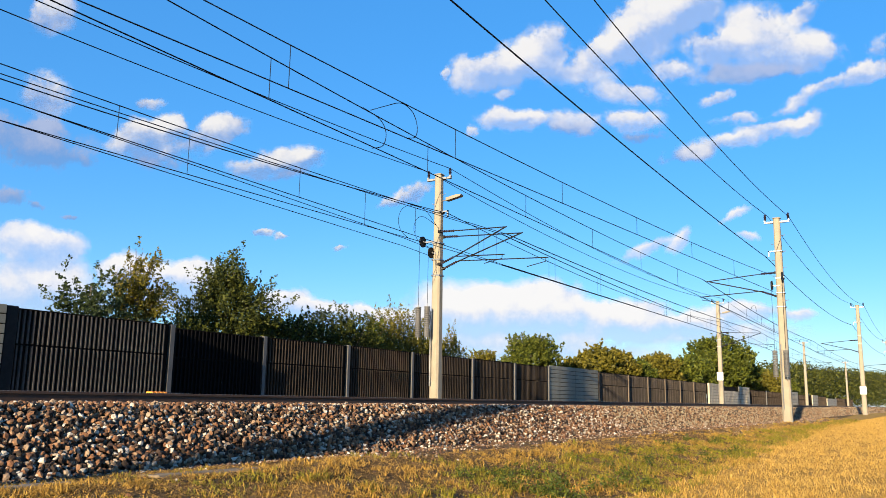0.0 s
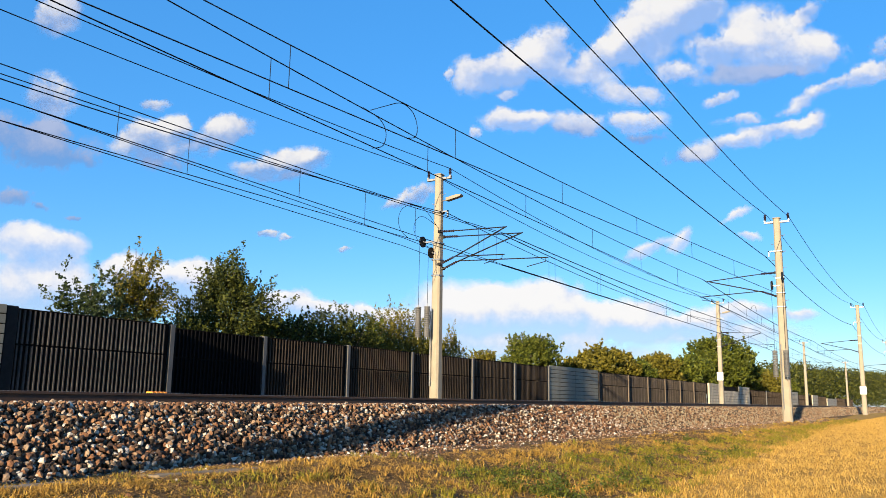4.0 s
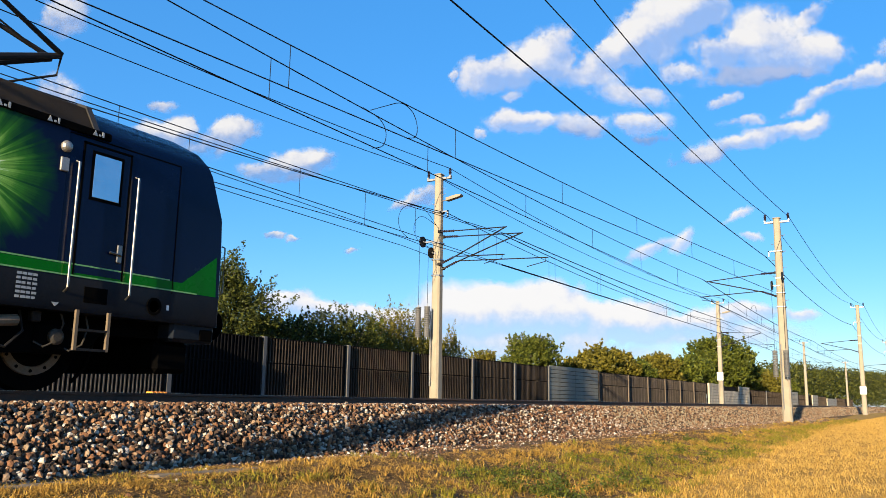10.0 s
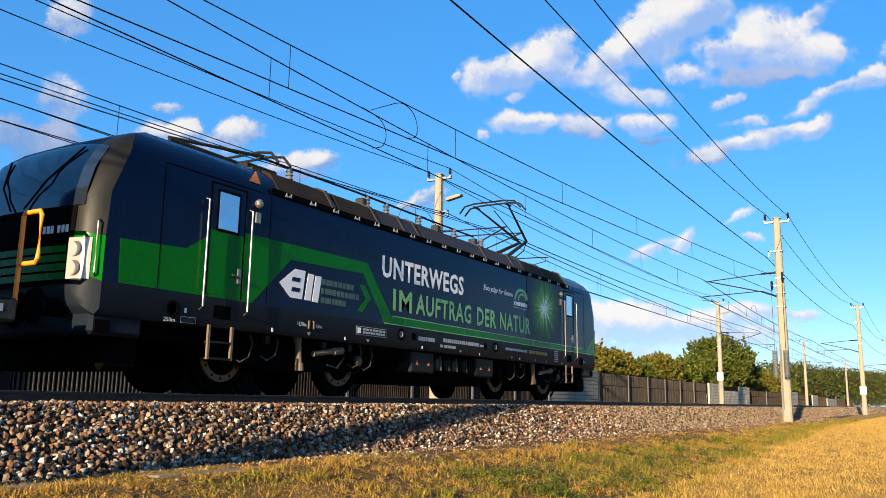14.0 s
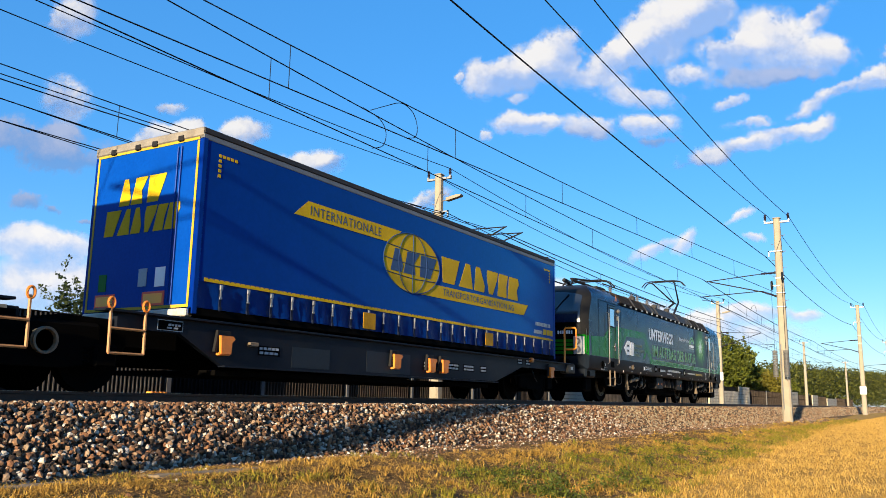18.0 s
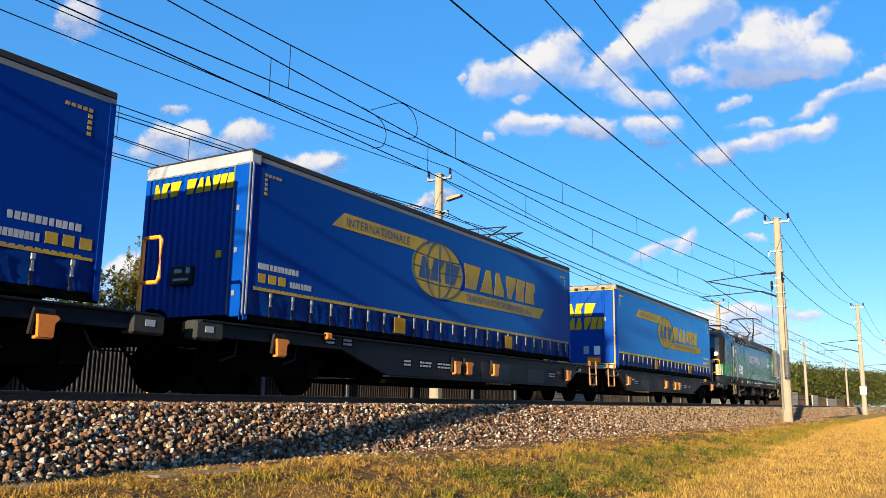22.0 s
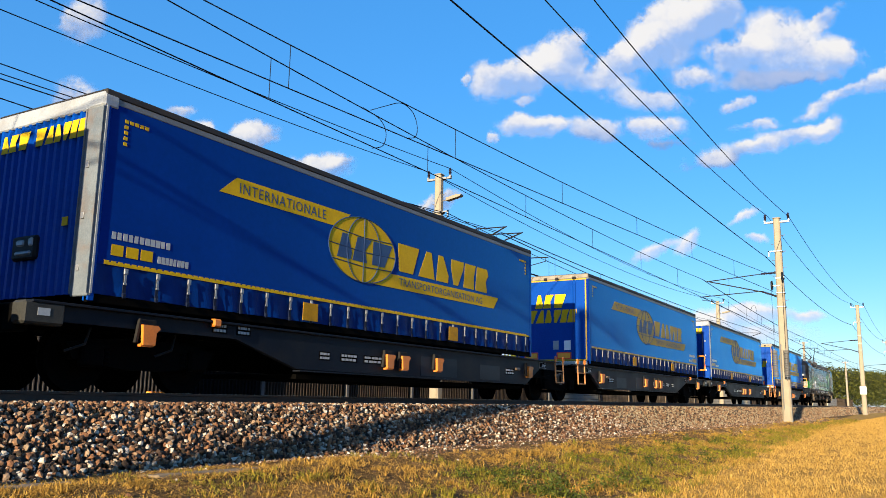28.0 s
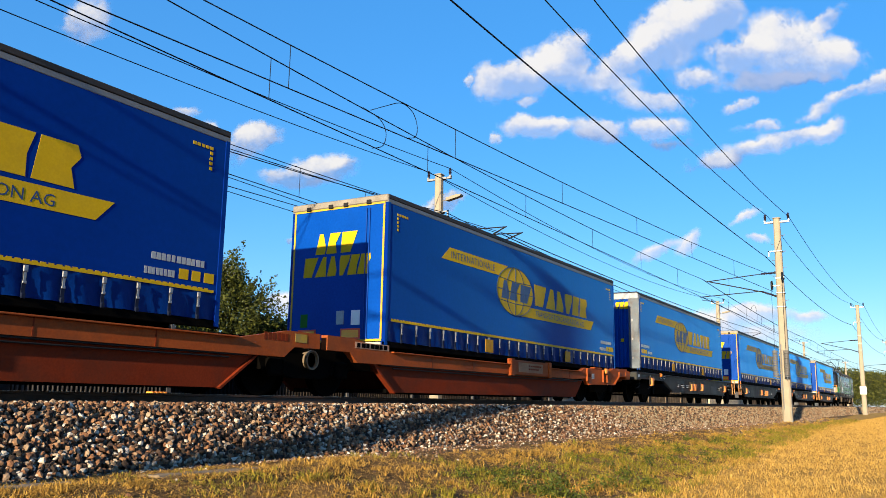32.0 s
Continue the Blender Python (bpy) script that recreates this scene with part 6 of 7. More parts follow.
    # roof: side panels, clips, bus bar, insulators
    for a, b, m in ((-12.1, -10.65, 1), (-10.45, -9.25, 1), (-9.15, -8.3, 0), (-8.25, -7.75, 0), (-7.55, -4.75, 0), (-4.7, -3.2, 0), (-3.1, -2.6, 0), (-2.4, -1.35, 1), (-1.2, 0.15, 1)):
        part("roof_panel", Kit().prism([(-1.49, 3.33), (-1.27, 3.66), (-1.08, 3.74), (-1.08, 3.60), (-1.3, 3.35)], "x", a, b), M_ROOFMESH if m else M_ROOFGREY, t)
        part("panel_end", Kit().prism([(-1.52, 3.32), (-1.28, 3.69), (-1.08, 3.77), (-1.08, 3.6), (-1.3, 3.34)], "x", b - 0.05, b + 0.03), M_ROOFGREY, t)
    part("gutter", Kit().box(-12.3, 0.35, -1.53, -1.44, 3.24, 3.33), M_BLACK, t)
    for i in range(20):
        x = -12.0 + i * 0.635
        part("roof_clip", Kit().prism([(x, 3.25), (x + 0.07, 3.25), (x + 0.035, 3.32)], "y", -1.54, -1.53).box(x + 0.09, x + 0.12, -1.54, -1.53, 3.255, 3.28).box(x + 0.14, x + 0.165, -1.54, -1.53, 3.25, 3.32), M_GREYLET, t)
    decal("warning_triangle", [(-12.78, 3.34), (-12.52, 3.34), (-12.65, 3.54)], -1.47, M_ORANGE, t, "orange high-voltage warning triangle")
    part("roof_deck", Kit().box(-12.2, 0.2, -0.95, 0.95, 3.74, 3.80), M_ROOFGREY, t)
    for x in (-11.0, -8.6, -7.9, -6.6, -5.0, -3.6):
        k = Kit()
        insulator(k, x, -0.7, 3.78)
        part("roof_insulator", k, M_STEEL, t, smooth=True)
    part("bus_bar", Kit().tube([(-11.8, -0.7, 4.1), (-9.0, -0.7, 4.12), (-7.2, -0.7, 4.1), (-4.0, -0.7, 4.08)], 0.022, 6), M_DARKSTEEL, t)
    for x in (-9.0, -6.1, -4.3):
        part("roof_fitting", Kit().box(x - 0.08, x + 0.08, -0.95, -0.75, 3.78, 3.96, 0.02), M_ROOFGREY, t)
    # pantographs
    up = part("pantograph", Kit().tube([(-1.45, -0.35, 3.98), (0.40, -0.1, 4.76)], [0.06, 0.045], 8).tube([(-1.45, 0.35, 3.98), (0.40, 0.1, 4.76)], [0.06, 0.045], 8)
              .tube([(0.42, -0.12, 4.78), (-1.62, -0.5, 5.46)], [0.04, 0.025], 8).tube([(0.42, 0.12, 4.78), (-1.62, 0.5, 5.46)], [0.04, 0.025], 8)
              .tube([(0.42, -0.12, 4.78), (0.45, 0.0, 4.5), (-0.6, 0.0, 3.98)], 0.018, 6).box(-1.9, -1.1, -0.6, 0.6, 3.78, 4.0, 0.03)
              .tube([(0.3, 0, 4.7), (-1.5, 0, 5.36)], 0.015, 6), M_DARKSTEEL, t, "raised black pantograph")
    for dx in (-0.16, 0.16):
        part("contact_strip", Kit().tube([(-1.65 + dx, -0.98, 5.30), (-1.65 + dx, -0.80, 5.50), (-1.65 + dx, -0.5, 5.55), (-1.65 + dx, 0.5, 5.55), (-1.65 + dx, 0.8, 5.50), (-1.65 + dx, 0.98, 5.30)], 0.025, 6), M_DARKSTEEL, up)
    part("head_frame", Kit().tube([(-1.83, -0.5, 5.46), (-1.47, -0.5, 5.46)], 0.03, 6).tube([(-1.83, 0.5, 5.46), (-1.47, 0.5, 5.46)], 0.03, 6), M_DARKSTEEL, up)
    dn = part("folded_pantograph", Kit().tube([(-11.6, -0.35, 3.98), (-13.3, -0.15, 4.08)], 0.05, 8).tube([(-11.6, 0.35, 3.98), (-13.3, 0.15, 4.08)], 0.05, 8)
              .tube([(-13.3, -0.12, 4.12), (-11.5, -0.5, 4.22)], 0.03, 8).tube([(-13.3, 0.12, 4.12), (-11.5, 0.5, 4.22)], 0.03, 8).box(-12.0, -11.2, -0.6, 0.6, 3.78, 4.0, 0.03), M_DARKSTEEL, t, "folded dark pantograph")
    for dx in (-0.16, 0.16):
        part("contact_strip", Kit().tube([(-11.45 + dx, -0.98, 4.02), (-11.45 + dx, -0.80, 4.22), (-11.45 + dx, -0.5, 4.27), (-11.45 + dx, 0.5, 4.27), (-11.45 + dx, 0.8, 4.22), (-11.45 + dx, 0.98, 4.02)], 0.025, 6), M_DARKSTEEL, dn)
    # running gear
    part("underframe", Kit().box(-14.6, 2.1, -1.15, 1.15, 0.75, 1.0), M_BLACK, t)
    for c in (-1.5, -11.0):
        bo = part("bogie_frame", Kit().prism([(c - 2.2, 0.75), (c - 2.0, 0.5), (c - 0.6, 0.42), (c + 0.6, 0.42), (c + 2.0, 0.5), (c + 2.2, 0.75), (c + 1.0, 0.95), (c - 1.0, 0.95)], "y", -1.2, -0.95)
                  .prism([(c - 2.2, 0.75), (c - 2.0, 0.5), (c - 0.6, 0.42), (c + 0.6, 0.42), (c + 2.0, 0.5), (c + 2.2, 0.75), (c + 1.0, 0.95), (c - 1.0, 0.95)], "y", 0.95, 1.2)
                  .box(c - 0.4, c + 0.4, -0.95, 0.95, 0.4, 0.8, 0.04), M_BLACK, t, "black bogie frame, colour deepened for shade")
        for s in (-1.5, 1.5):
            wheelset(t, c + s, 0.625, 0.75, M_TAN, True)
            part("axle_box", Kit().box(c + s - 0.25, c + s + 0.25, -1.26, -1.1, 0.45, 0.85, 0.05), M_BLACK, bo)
            part("coil_spring", Kit().lathe([(i * 0.04, 0.11 if i % 2 else 0.085) for i in range(9)], (c + s * 0.55, -1.1, 0.62), "z", 12), M_BLACK, bo)
        part("damper", Kit().tube([(c - 0.25, -1.3, 0.98), (c - 0.18, -1.3, 0.5)], 0.055, 10).tube([(c - 0.25, -1.3, 1.0), (c - 0.25, -1.3, 0.9)], 0.08, 10).tube([(c - 0.18, -1.3, 0.55), (c - 0.17, -1.3, 0.42)], 0.075, 10), M_TAN, bo, "tan vertical damper")
        part("yaw_damper", Kit().tube([(c + 0.15, -1.32, 0.72), (c + 0.75, -1.32, 0.80)], 0.05, 10).tube([(c + 0.7, -1.32, 0.79), (c + 0.95, -1.32, 0.82)], 0.07, 10), M_TAN, bo)
        part("hose", Kit().tube([(c + 1.0, -1.28, 0.95), (c + 1.05, -1.3, 0.7), (c + 0.85, -1.3, 0.5), (c + 0.6, -1.28, 0.55)], 0.018, 6), M_DARKSTEEL, bo)
        for q, dz in ((-1.35, 0.0), (-0.75, 0.06), (1.55, 0.03), (1.9, 0.0)):
            part("hose", Kit().tube([(c + q, -1.27, 0.96), (c + q + 0.03, -1.30, 0.8 + dz), (c + q - 0.05, -1.31, 0.58 + dz), (c + q - 0.2, -1.28, 0.5 + dz), (c + q - 0.3, -1.22, 0.56 + dz)], 0.013, 6), M_HOSE, bo)
        for q in (-1.0, 0.45, 1.2):
            part("junction_box", Kit().box(c + q - 0.06, c + q + 0.06, -1.33, -1.22, 0.82, 0.96, 0.015), M_DARKSTEEL, bo)
        part("wheel_hub", Kit().lathe([(0, 0.10), (-0.05, 0.10), (-0.07, 0.06)], (c + 1.5, -1.26, 0.66), "y", 14), M_HOSE, bo)
        part("sand_pipe", Kit().tube([(c + 2.3, -1.0, 0.9), (c + 2.25, -0.85, 0.3), (c + 2.1, -0.8, 0.12)], 0.025, 6), M_BLACK, bo)
    for x0, x1 in ((-7.75, -6.85), (-4.95, -4.1)):
        bx = part("equipment_box", Kit().box(x0, x1, -1.34, -0.6, 0.52, 0.97, 0.03), M_DARKSTEEL, t, "brown-black equipment box under the frame")
        for q in (0.25, 0.75):
            xx = x0 + (x1 - x0) * q
            part("warning_sticker", Kit().prism([(xx - 0.05, 0.68), (xx + 0.05, 0.68), (xx, 0.77)], "y", -1.345, -1.34), M_ORANGE, bx)
    part("transformer_tank", Kit().box(-8.2, -4.0, -1.0, 1.0, 0.3, 0.75, 0.08), M_BLACK, t)
    for i, x in enumerate((-6.55, -6.2, -5.85, -5.4)):
        part("air_fitting", Kit().box(x - 0.1, x + 0.1, -1.3, -1.1, 0.6, 0.85, 0.03).tube([(x, -1.3, 0.9), (x + 0.03, -1.32, 0.6)], 0.02, 6), (M_HOSE, M_DARKSTEEL, M_HOSE, M_DARKSTEEL)[i], t)
    MOVERS.append((t, 0.0, TRACK_1))


build_loco()


# ---------------------------------------------------------------- trailers
CELLS = {"wide": (1.35, ((0, 1), (1, 1), (0.82, 0), (0.18, 0))), "peak": (1.1, ((0.34, 1), (0.66, 1), (1, 0), (0, 0))), "wedge": (0.85, ((0, 1), (0.4, 1), (1, 0.28), (1, 0), (0, 0))),
         "funnel": (0.95, ((0, 1), (1, 1), (1, 0.72), (0.68, 0), (0.32, 0), (0, 0.72))), "notch": (0.95, ((0, 0), (1, 0), (0.72, 0.5), (1, 1), (0, 1))),
         "block": (0.85, ((0, 0), (1, 0), (0.9, 0.5), (1, 1), (0, 1))), "chip": (1.0, ((0, 0), (1, 0), (0.82, 0.45), (1, 0.74), (0.86, 1), (0, 1)))}
SHORT_WORD, LONG_WORD = ("wedge", "notch", "wide"), ("wide", "peak", "wedge", "funnel", "block", "chip")


def word_blocks(parent, x0, x1, z0, z1, y, mat, word, lean, plane="side", name="emblem_block"):
    """A company's word drawn as plain leaning shapes, one for each cell; on an end wall it runs towards -y."""
    total = sum(CELLS[c][0] for c in word) + 0.12 * (len(word) - 1)
    unit, at = (x1 - x0) / total, 0.0
    for c in word:
        w, shape = CELLS[c]
        pts = [((at + w * p) * unit, z0 + (z1 - z0) * q, lean * q) for p, q in shape]
        o = [(x0 + a + d, z) for a, z, d in pts] if plane == "side" else [(x1 - a - d, z) for a, z, d in pts]
        part(name, Kit().prism(o, "y" if plane == "side" else "x", y - 0.003, y), mat, parent)
        at += w + 0.12


def build_trailer(x_left, x_right, doors_left, muted, seed, zt=4.0, dz=0.0):
    """A curtain-sided semi-trailer; its origin is at its left end on the centre line, on rail height."""
    L = x_right - x_left
    t = thing("trailer", "blue curtain-sided semi-trailer with yellow print riding on a wagon" + (", print muted" if muted else ""), "trailer", group="trailers on the train")
    r = rng(seed)
    yel = M_YELLOWMUTE if muted else M_YELLOW
    zb, zl = 1.26 - dz, 1.66 - dz
    part("box_core", Kit().box(0.06, L - 0.06, -1.22, 1.22, zb + 0.1, zt - 0.03), M_TARP, t)
    def wave(a, b, y0, ph):
        x = 0.1 + a * (L - 0.2)
        bulge = 0.0012 * math.sin(math.pi * b) * math.sin(x * 0.9 + ph) + 0.0006 * math.sin(x * 5.1 + 2 * ph) * (1 - b)
        return (x, y0 - bulge * (1 if y0 < 0 else -1), zl + b * (zt - 0.17 - zl))
    cu = part("curtain", Kit().grid(lambda a, b: wave(a, b, -1.272, seed), 60, 6), M_TARP, t, "taut blue side curtain", smooth=True)
    part("curtain", Kit().grid(lambda a, b: wave(a, b, 1.272, seed), 60, 6), M_TARP, t, smooth=True)
    part("roof_rail", Kit().box(0, L, -1.285, -1.2, zt - 0.10, zt + 0.0, 0.015), M_ROOFGREY, t, "dark roof rail over a grey track")
    part("curtain_track", Kit().box(0, L, -1.279, -1.2, zt - 0.19, zt - 0.10, 0.01), M_TRACK, t)
    part("roof_rail", Kit().box(0, L, 1.2, 1.285, zt - 0.18, zt - 0.02, 0.015), M_ALU, t)
    part("roof", Kit().box(0.02, L - 0.02, -1.25, 1.25, zt - 0.03, zt + 0.015, 0.02), M_ROOFGREY, t, "dark roof sheet")
    # hem below the yellow line, wavy between straps
    for s in (-1, 1):
        def hem(a, b, s=s):
            x = 0.08 + a * (L - 0.16)
            pucker = (0.012 + 0.030 * (1 - b)) * math.sin(x * 10.6 + 1.5 * math.sin(x * 2.3) + 1.4 * b) + 0.008 * math.sin(x * 27 + b * 9 + 2 * math.sin(x * 5))
            return (x, s * (1.266 + pucker * 0.8), zb + b * 0.40)
        part("curtain_hem", Kit().grid(hem, 170 if s < 0 else 20, 5), M_TARPFOLD, t, "puckered lower hem of the curtain", smooth=True)
    tape = Kit().box(0.2, L - 0.15, -1.2785, -1.2745, zl + 0.005, zl + 0.045)
    for i in range(int((L - 0.4) / 0.11)):
        tape.box(0.2 + i * 0.11, 0.275 + i * 0.11, -1.2785, -1.2745, zl + 0.045, zl + 0.062)
    part("reflective_line", tape, yel, cu, "yellow reflective tape")
    for x0 in (0.33, L - 0.75):
        k = Kit()
        for i in range(5):
            k.box(x0 + i * 0.085, x0 + i * 0.085 + 0.06, -1.2785, -1.2745, zt - 0.40, zt - 0.35)
        for i in range(4):
            xx = x0 if x0 < 2 else x0 + 0.34
            k.box(xx, xx + 0.06, -1.2785, -1.2745, zt - 0.48 - i * 0.08, zt - 0.43 - i * 0.08)
        part("corner_mark", k, yel, cu)
    # straps with buckles
    n = 24
    plates = (4.35, 9.3)
    strap = Kit().box(-0.026, 0.026, -1.300, -1.292, zb + 0.0, zl - 0.005).mesh("strap", M_STRAP)
    buckle = Kit().box(-0.034, 0.034, -1.318, -1.299, zl - 0.10, zl - 0.015, 0.008).box(-0.020, 0.020, -1.322, -1.318, zl - 0.08, zl - 0.035).box(-0.016, 0.016, -1.310, -1.299, zl - 0.21, zl - 0.10).box(-0.028, 0.028, -1.316, -1.299, zl - 0.24, zl - 0.205, 0.006).mesh("buckle", M_STEEL)
    hook = Kit().box(-0.03, 0.03, -1.318, -1.298, zb - 0.02, zb + 0.05, 0.008).mesh("hook", M_STRAP)
    for i in range(n):
        x = 0.55 + i * (L - 1.0) / (n - 1) + r.uniform(-0.03, 0.03)
        o = new("strap", strap)
        o.parent, o.location = t, (x, 0, 0)
        for nm, me in (("buckle", buckle), ("hook", hook)):
            q = new(nm, me)
            q.parent = o
    for x in plates:
        part("marker_plate", Kit().box(x - 0.2, x + 0.2, -1.335, -1.325, zb + 0.02, zb + 0.33, 0.004), M_AMBER, t, "dull amber plate")
    part("side_rail", Kit().box(0, L, -1.27, -1.2, zb - 0.12, zb, 0.01).box(0, L, 1.2, 1.27, zb - 0.12, zb, 0.01), M_BLACK, t)
    part("chassis", Kit().box(0.3, L - 0.3, -0.55, 0.55, 0.85, zb + 0.1, 0.03), M_BLACK, t)
    # print on the curtain: two bands, oval globe, blocks
    y = -1.2745
    word = part("yellow_band", Kit().prism([(2.12, 3.10), (2.48, 3.40), (5.45, 3.40), (5.05, 3.10)], "y", y - 0.003, y), yel, cu)
    lettering("INTERNATIONALE", 2.55, 4.72, 3.16, 3.335, y - 0.006, M_BADGE, word, "band_lettering", spacing=1.15)
    word = part("yellow_band", Kit().prism([(6.1, 2.18), (11.35, 2.22), (11.62, 2.51), (6.6, 2.46)], "y", y - 0.003, y), yel, cu)
    lettering("TRANSPORTORGANISATION AG", 7.15, 10.75, 2.265, 2.42, y - 0.006, M_BADGE, word, "band_lettering")
    cx, cz, rx, rz = 5.9, 2.79, 1.08, 0.63
    ell = [(cx + rx * math.cos(2 * math.pi * i / 40), cz + rz * math.sin(2 * math.pi * i / 40)) for i in range(40)]
    gl = part("oval_globe", Kit().prism(ell, "y", y - 0.005, y - 0.001), yel, cu, "yellow oval globe emblem")
    yy = y - 0.006
    for f in (0.5, 0.0, 1.0):
        pts = [(cx + rx * f * math.cos(2 * math.pi * i / 40), yy, cz + rz * math.sin(2 * math.pi * i / 40)) for i in range(41)]
        part("globe_line", Kit().tube(pts if f else [(cx, yy, cz - rz), (cx, yy, cz + rz)], 0.010, 4), M_BADGE, gl)
    for f in (-0.45, 0.0, 0.45):
        w = rx * math.sqrt(1 - f * f)
        part("globe_line", Kit().tube([(cx - w, yy, cz + rz * f), (cx, yy, cz + rz * f - 0.04), (cx + w, yy, cz + rz * f)], 0.010, 4), M_BADGE, gl)
    word_blocks(gl, 5.08, 6.72, 2.55, 3.02, y - 0.006, M_BADGE, SHORT_WORD, 0.14)
    word_blocks(cu, 7.0, 11.0, 2.56, 3.14, y, yel, LONG_WORD, 0.08)
    # marks at the bulkhead end
    x0 = L - 1.35 if doors_left else 0.28
    bars(cu, x0, x0 + 1.0, zl + 0.36, zl + 0.46, y, M_GREYLET, 11, seed, "mark_bar")
    bars(cu, x0 + (0.0 if not doors_left else 0.5), x0 + 0.72 + (0.0 if not doors_left else 0.5), zl + 0.14, zl + 0.29, y, yel, 3, seed + 1, "mark_bar")
    bars(cu, x0 + 0.78 if not doors_left else x0 - 0.1, x0 + 1.35 if not doors_left else x0 + 0.45, zl + 0.14, zl + 0.24, y, M_GREYLET, 8, seed + 2, "mark_bar")
    # corner posts
    for x in (0.0, L - 0.1):
        for s in (-1, 1):
            wide = 0.0
            part("corner_post", Kit().box(x, x + 0.1 + wide, min(s * (1.17 - wide), s * 1.28), max(s * (1.17 - wide), s * 1.28), zb - 0.1, zt - 0.16, 0.01), M_DOOR if x == 0 and not doors_left else M_TARP, t)
    if not doors_left:
        post = part("front_post", Kit().box(-0.02, 0.05, -1.285, -0.93, zb - 0.04, zt - 0.25, 0.012), M_DOOR if muted else M_POSTPALE, t, "broad sheet-metal front post")
        for yy in (-1.288, -0.945):
            part("post_edge", Kit().box(-0.032, -0.018, yy, yy + 0.028, zb, zt - 0.26), M_POSTPALE, post)
        for z in (1.55, 2.25, 2.95):
            part("post_latch", Kit().box(-0.035, -0.02, -1.08, -1.02, z, z + 0.09, 0.006), M_STEEL, post)
        part("post_edge", Kit().box(0.02, 0.05, -1.292, -1.28, zb, zt - 0.2), M_CREAM, t)
        part("corner_cap", Kit().box(-0.03, 0.22, -1.29, -0.95, zt - 0.26, zt - 0.06, 0.03), M_CREAM, t, "pale corner casting")
    ends = ((0.0, -1, doors_left), (L, 1, not doors_left))
    for ex, sg, doors in ends:
        if doors:
            dl = part("rear_door", Kit().box(*sorted((ex, ex - sg * 0.06)), -1.2, 1.2, zb, zt - 0.14, 0.01), M_DOOR, t, "blue rear door wall with yellow edging")
            f = ex + sg * 0.004
            if sg < 0:
                part("door_edging", Kit().box(f - 0.004, f, -1.2, 1.2, zt - 0.19, zt - 0.15).box(f - 0.004, f, -1.2, -1.155, zb + 0.045, zt - 0.2).box(f - 0.004, f, 1.155, 1.2, zb + 0.045, zt - 0.2).box(f - 0.004, f, -1.2, 1.2, zb, zb + 0.045), M_EDGING, dl)
                # the two rows of the word
                for z0, z1, a, b, nn in ((2.96, 3.40, -0.42, 0.58, SHORT_WORD), (2.48, 2.90, -0.80, 0.95, LONG_WORD)):
                    word_blocks(dl, a, b, z0, z1, f - 0.002, M_YELLOW, nn, 0.10, "end")
                for yy in (-0.75, -0.83):
                    part("lock_rod", Kit().tube([(f - 0.02, yy, zb + 0.05), (f - 0.02, yy, zt - 0.25)], 0.011, 6), M_DOOR, dl)
                for a, b in ((0.48, 0.96), (-0.67, -0.17)):
                    pl = part("marker_plate", Kit().box(f - 0.012, f, a, b, zb + 0.05, zb + 0.27, 0.003), M_REDPLATE, dl, "red-framed marker plate")
                    part("plate_panel", Kit().box(f - 0.016, f - 0.012, a + 0.04, b - 0.04, zb + 0.085, zb + 0.235), M_PLATEORANGE, pl)
                part("sticker", Kit().box(f - 0.006, f, 0.72, 0.91, zb + 0.32, zb + 0.60), M_GREEN, dl)
                part("sticker", Kit().box(f - 0.006, f, -0.65, -0.43, zb + 0.34, zb + 0.64), M_WHITE, dl)
                part("number_holder", Kit().box(f - 0.01, f, -0.24, -0.05, zb + 0.36, zb + 0.64), M_GREYLET, dl)
                for yy in (-0.8, -0.2, 0.2, 0.8):
                    part("hinge", Kit().box(f - 0.04, f, yy - 0.06, yy + 0.06, zt - 0.17, zt - 0.08, 0.01), M_DARKSTEEL, dl)
                part("header_beam", Kit().box(f - 0.02, f + 0.1, -1.27, 1.27, zt - 0.15, zt + 0.0, 0.02), M_HEADER, t)
                part("bumper_bar", Kit().box(f - 0.05, f + 0.1, -1.2, 1.2, zb - 0.14, zb - 0.02, 0.02), M_BUMPER, t)
        else:
            k = Kit()
            m = 14
            pts = [(-1.17, ex - sg * 0.05)]
            for i in range(m):
                a = -1.17 + 2.34 * i / m
                w = 2.34 / m
                pts += [(a + w * 0.1, ex - sg * 0.045), (a + w * 0.3, ex + sg * 0.0), (a + w * 0.6, ex + sg * 0.0), (a + w * 0.8, ex - sg * 0.045)]
            pts.append((1.17, ex - sg * 0.05))
            vs = [(b, a, z) for z in (zb, zt - 0.25) for a, b in pts]
            q = len(pts)
            k.add(vs, [(i, i + 1, q + i + 1, q + i) for i in range(q - 1)])
            bh = part("bulkhead", k, M_DOOR, t, "corrugated blue front wall")
            part("header_beam", Kit().box(*sorted((ex - sg * 0.08, ex + sg * 0.01)), -1.27, 1.27, zt - 0.26, zt - 0.03, 0.02), M_CREAM, t, "pale header beam above the front wall")
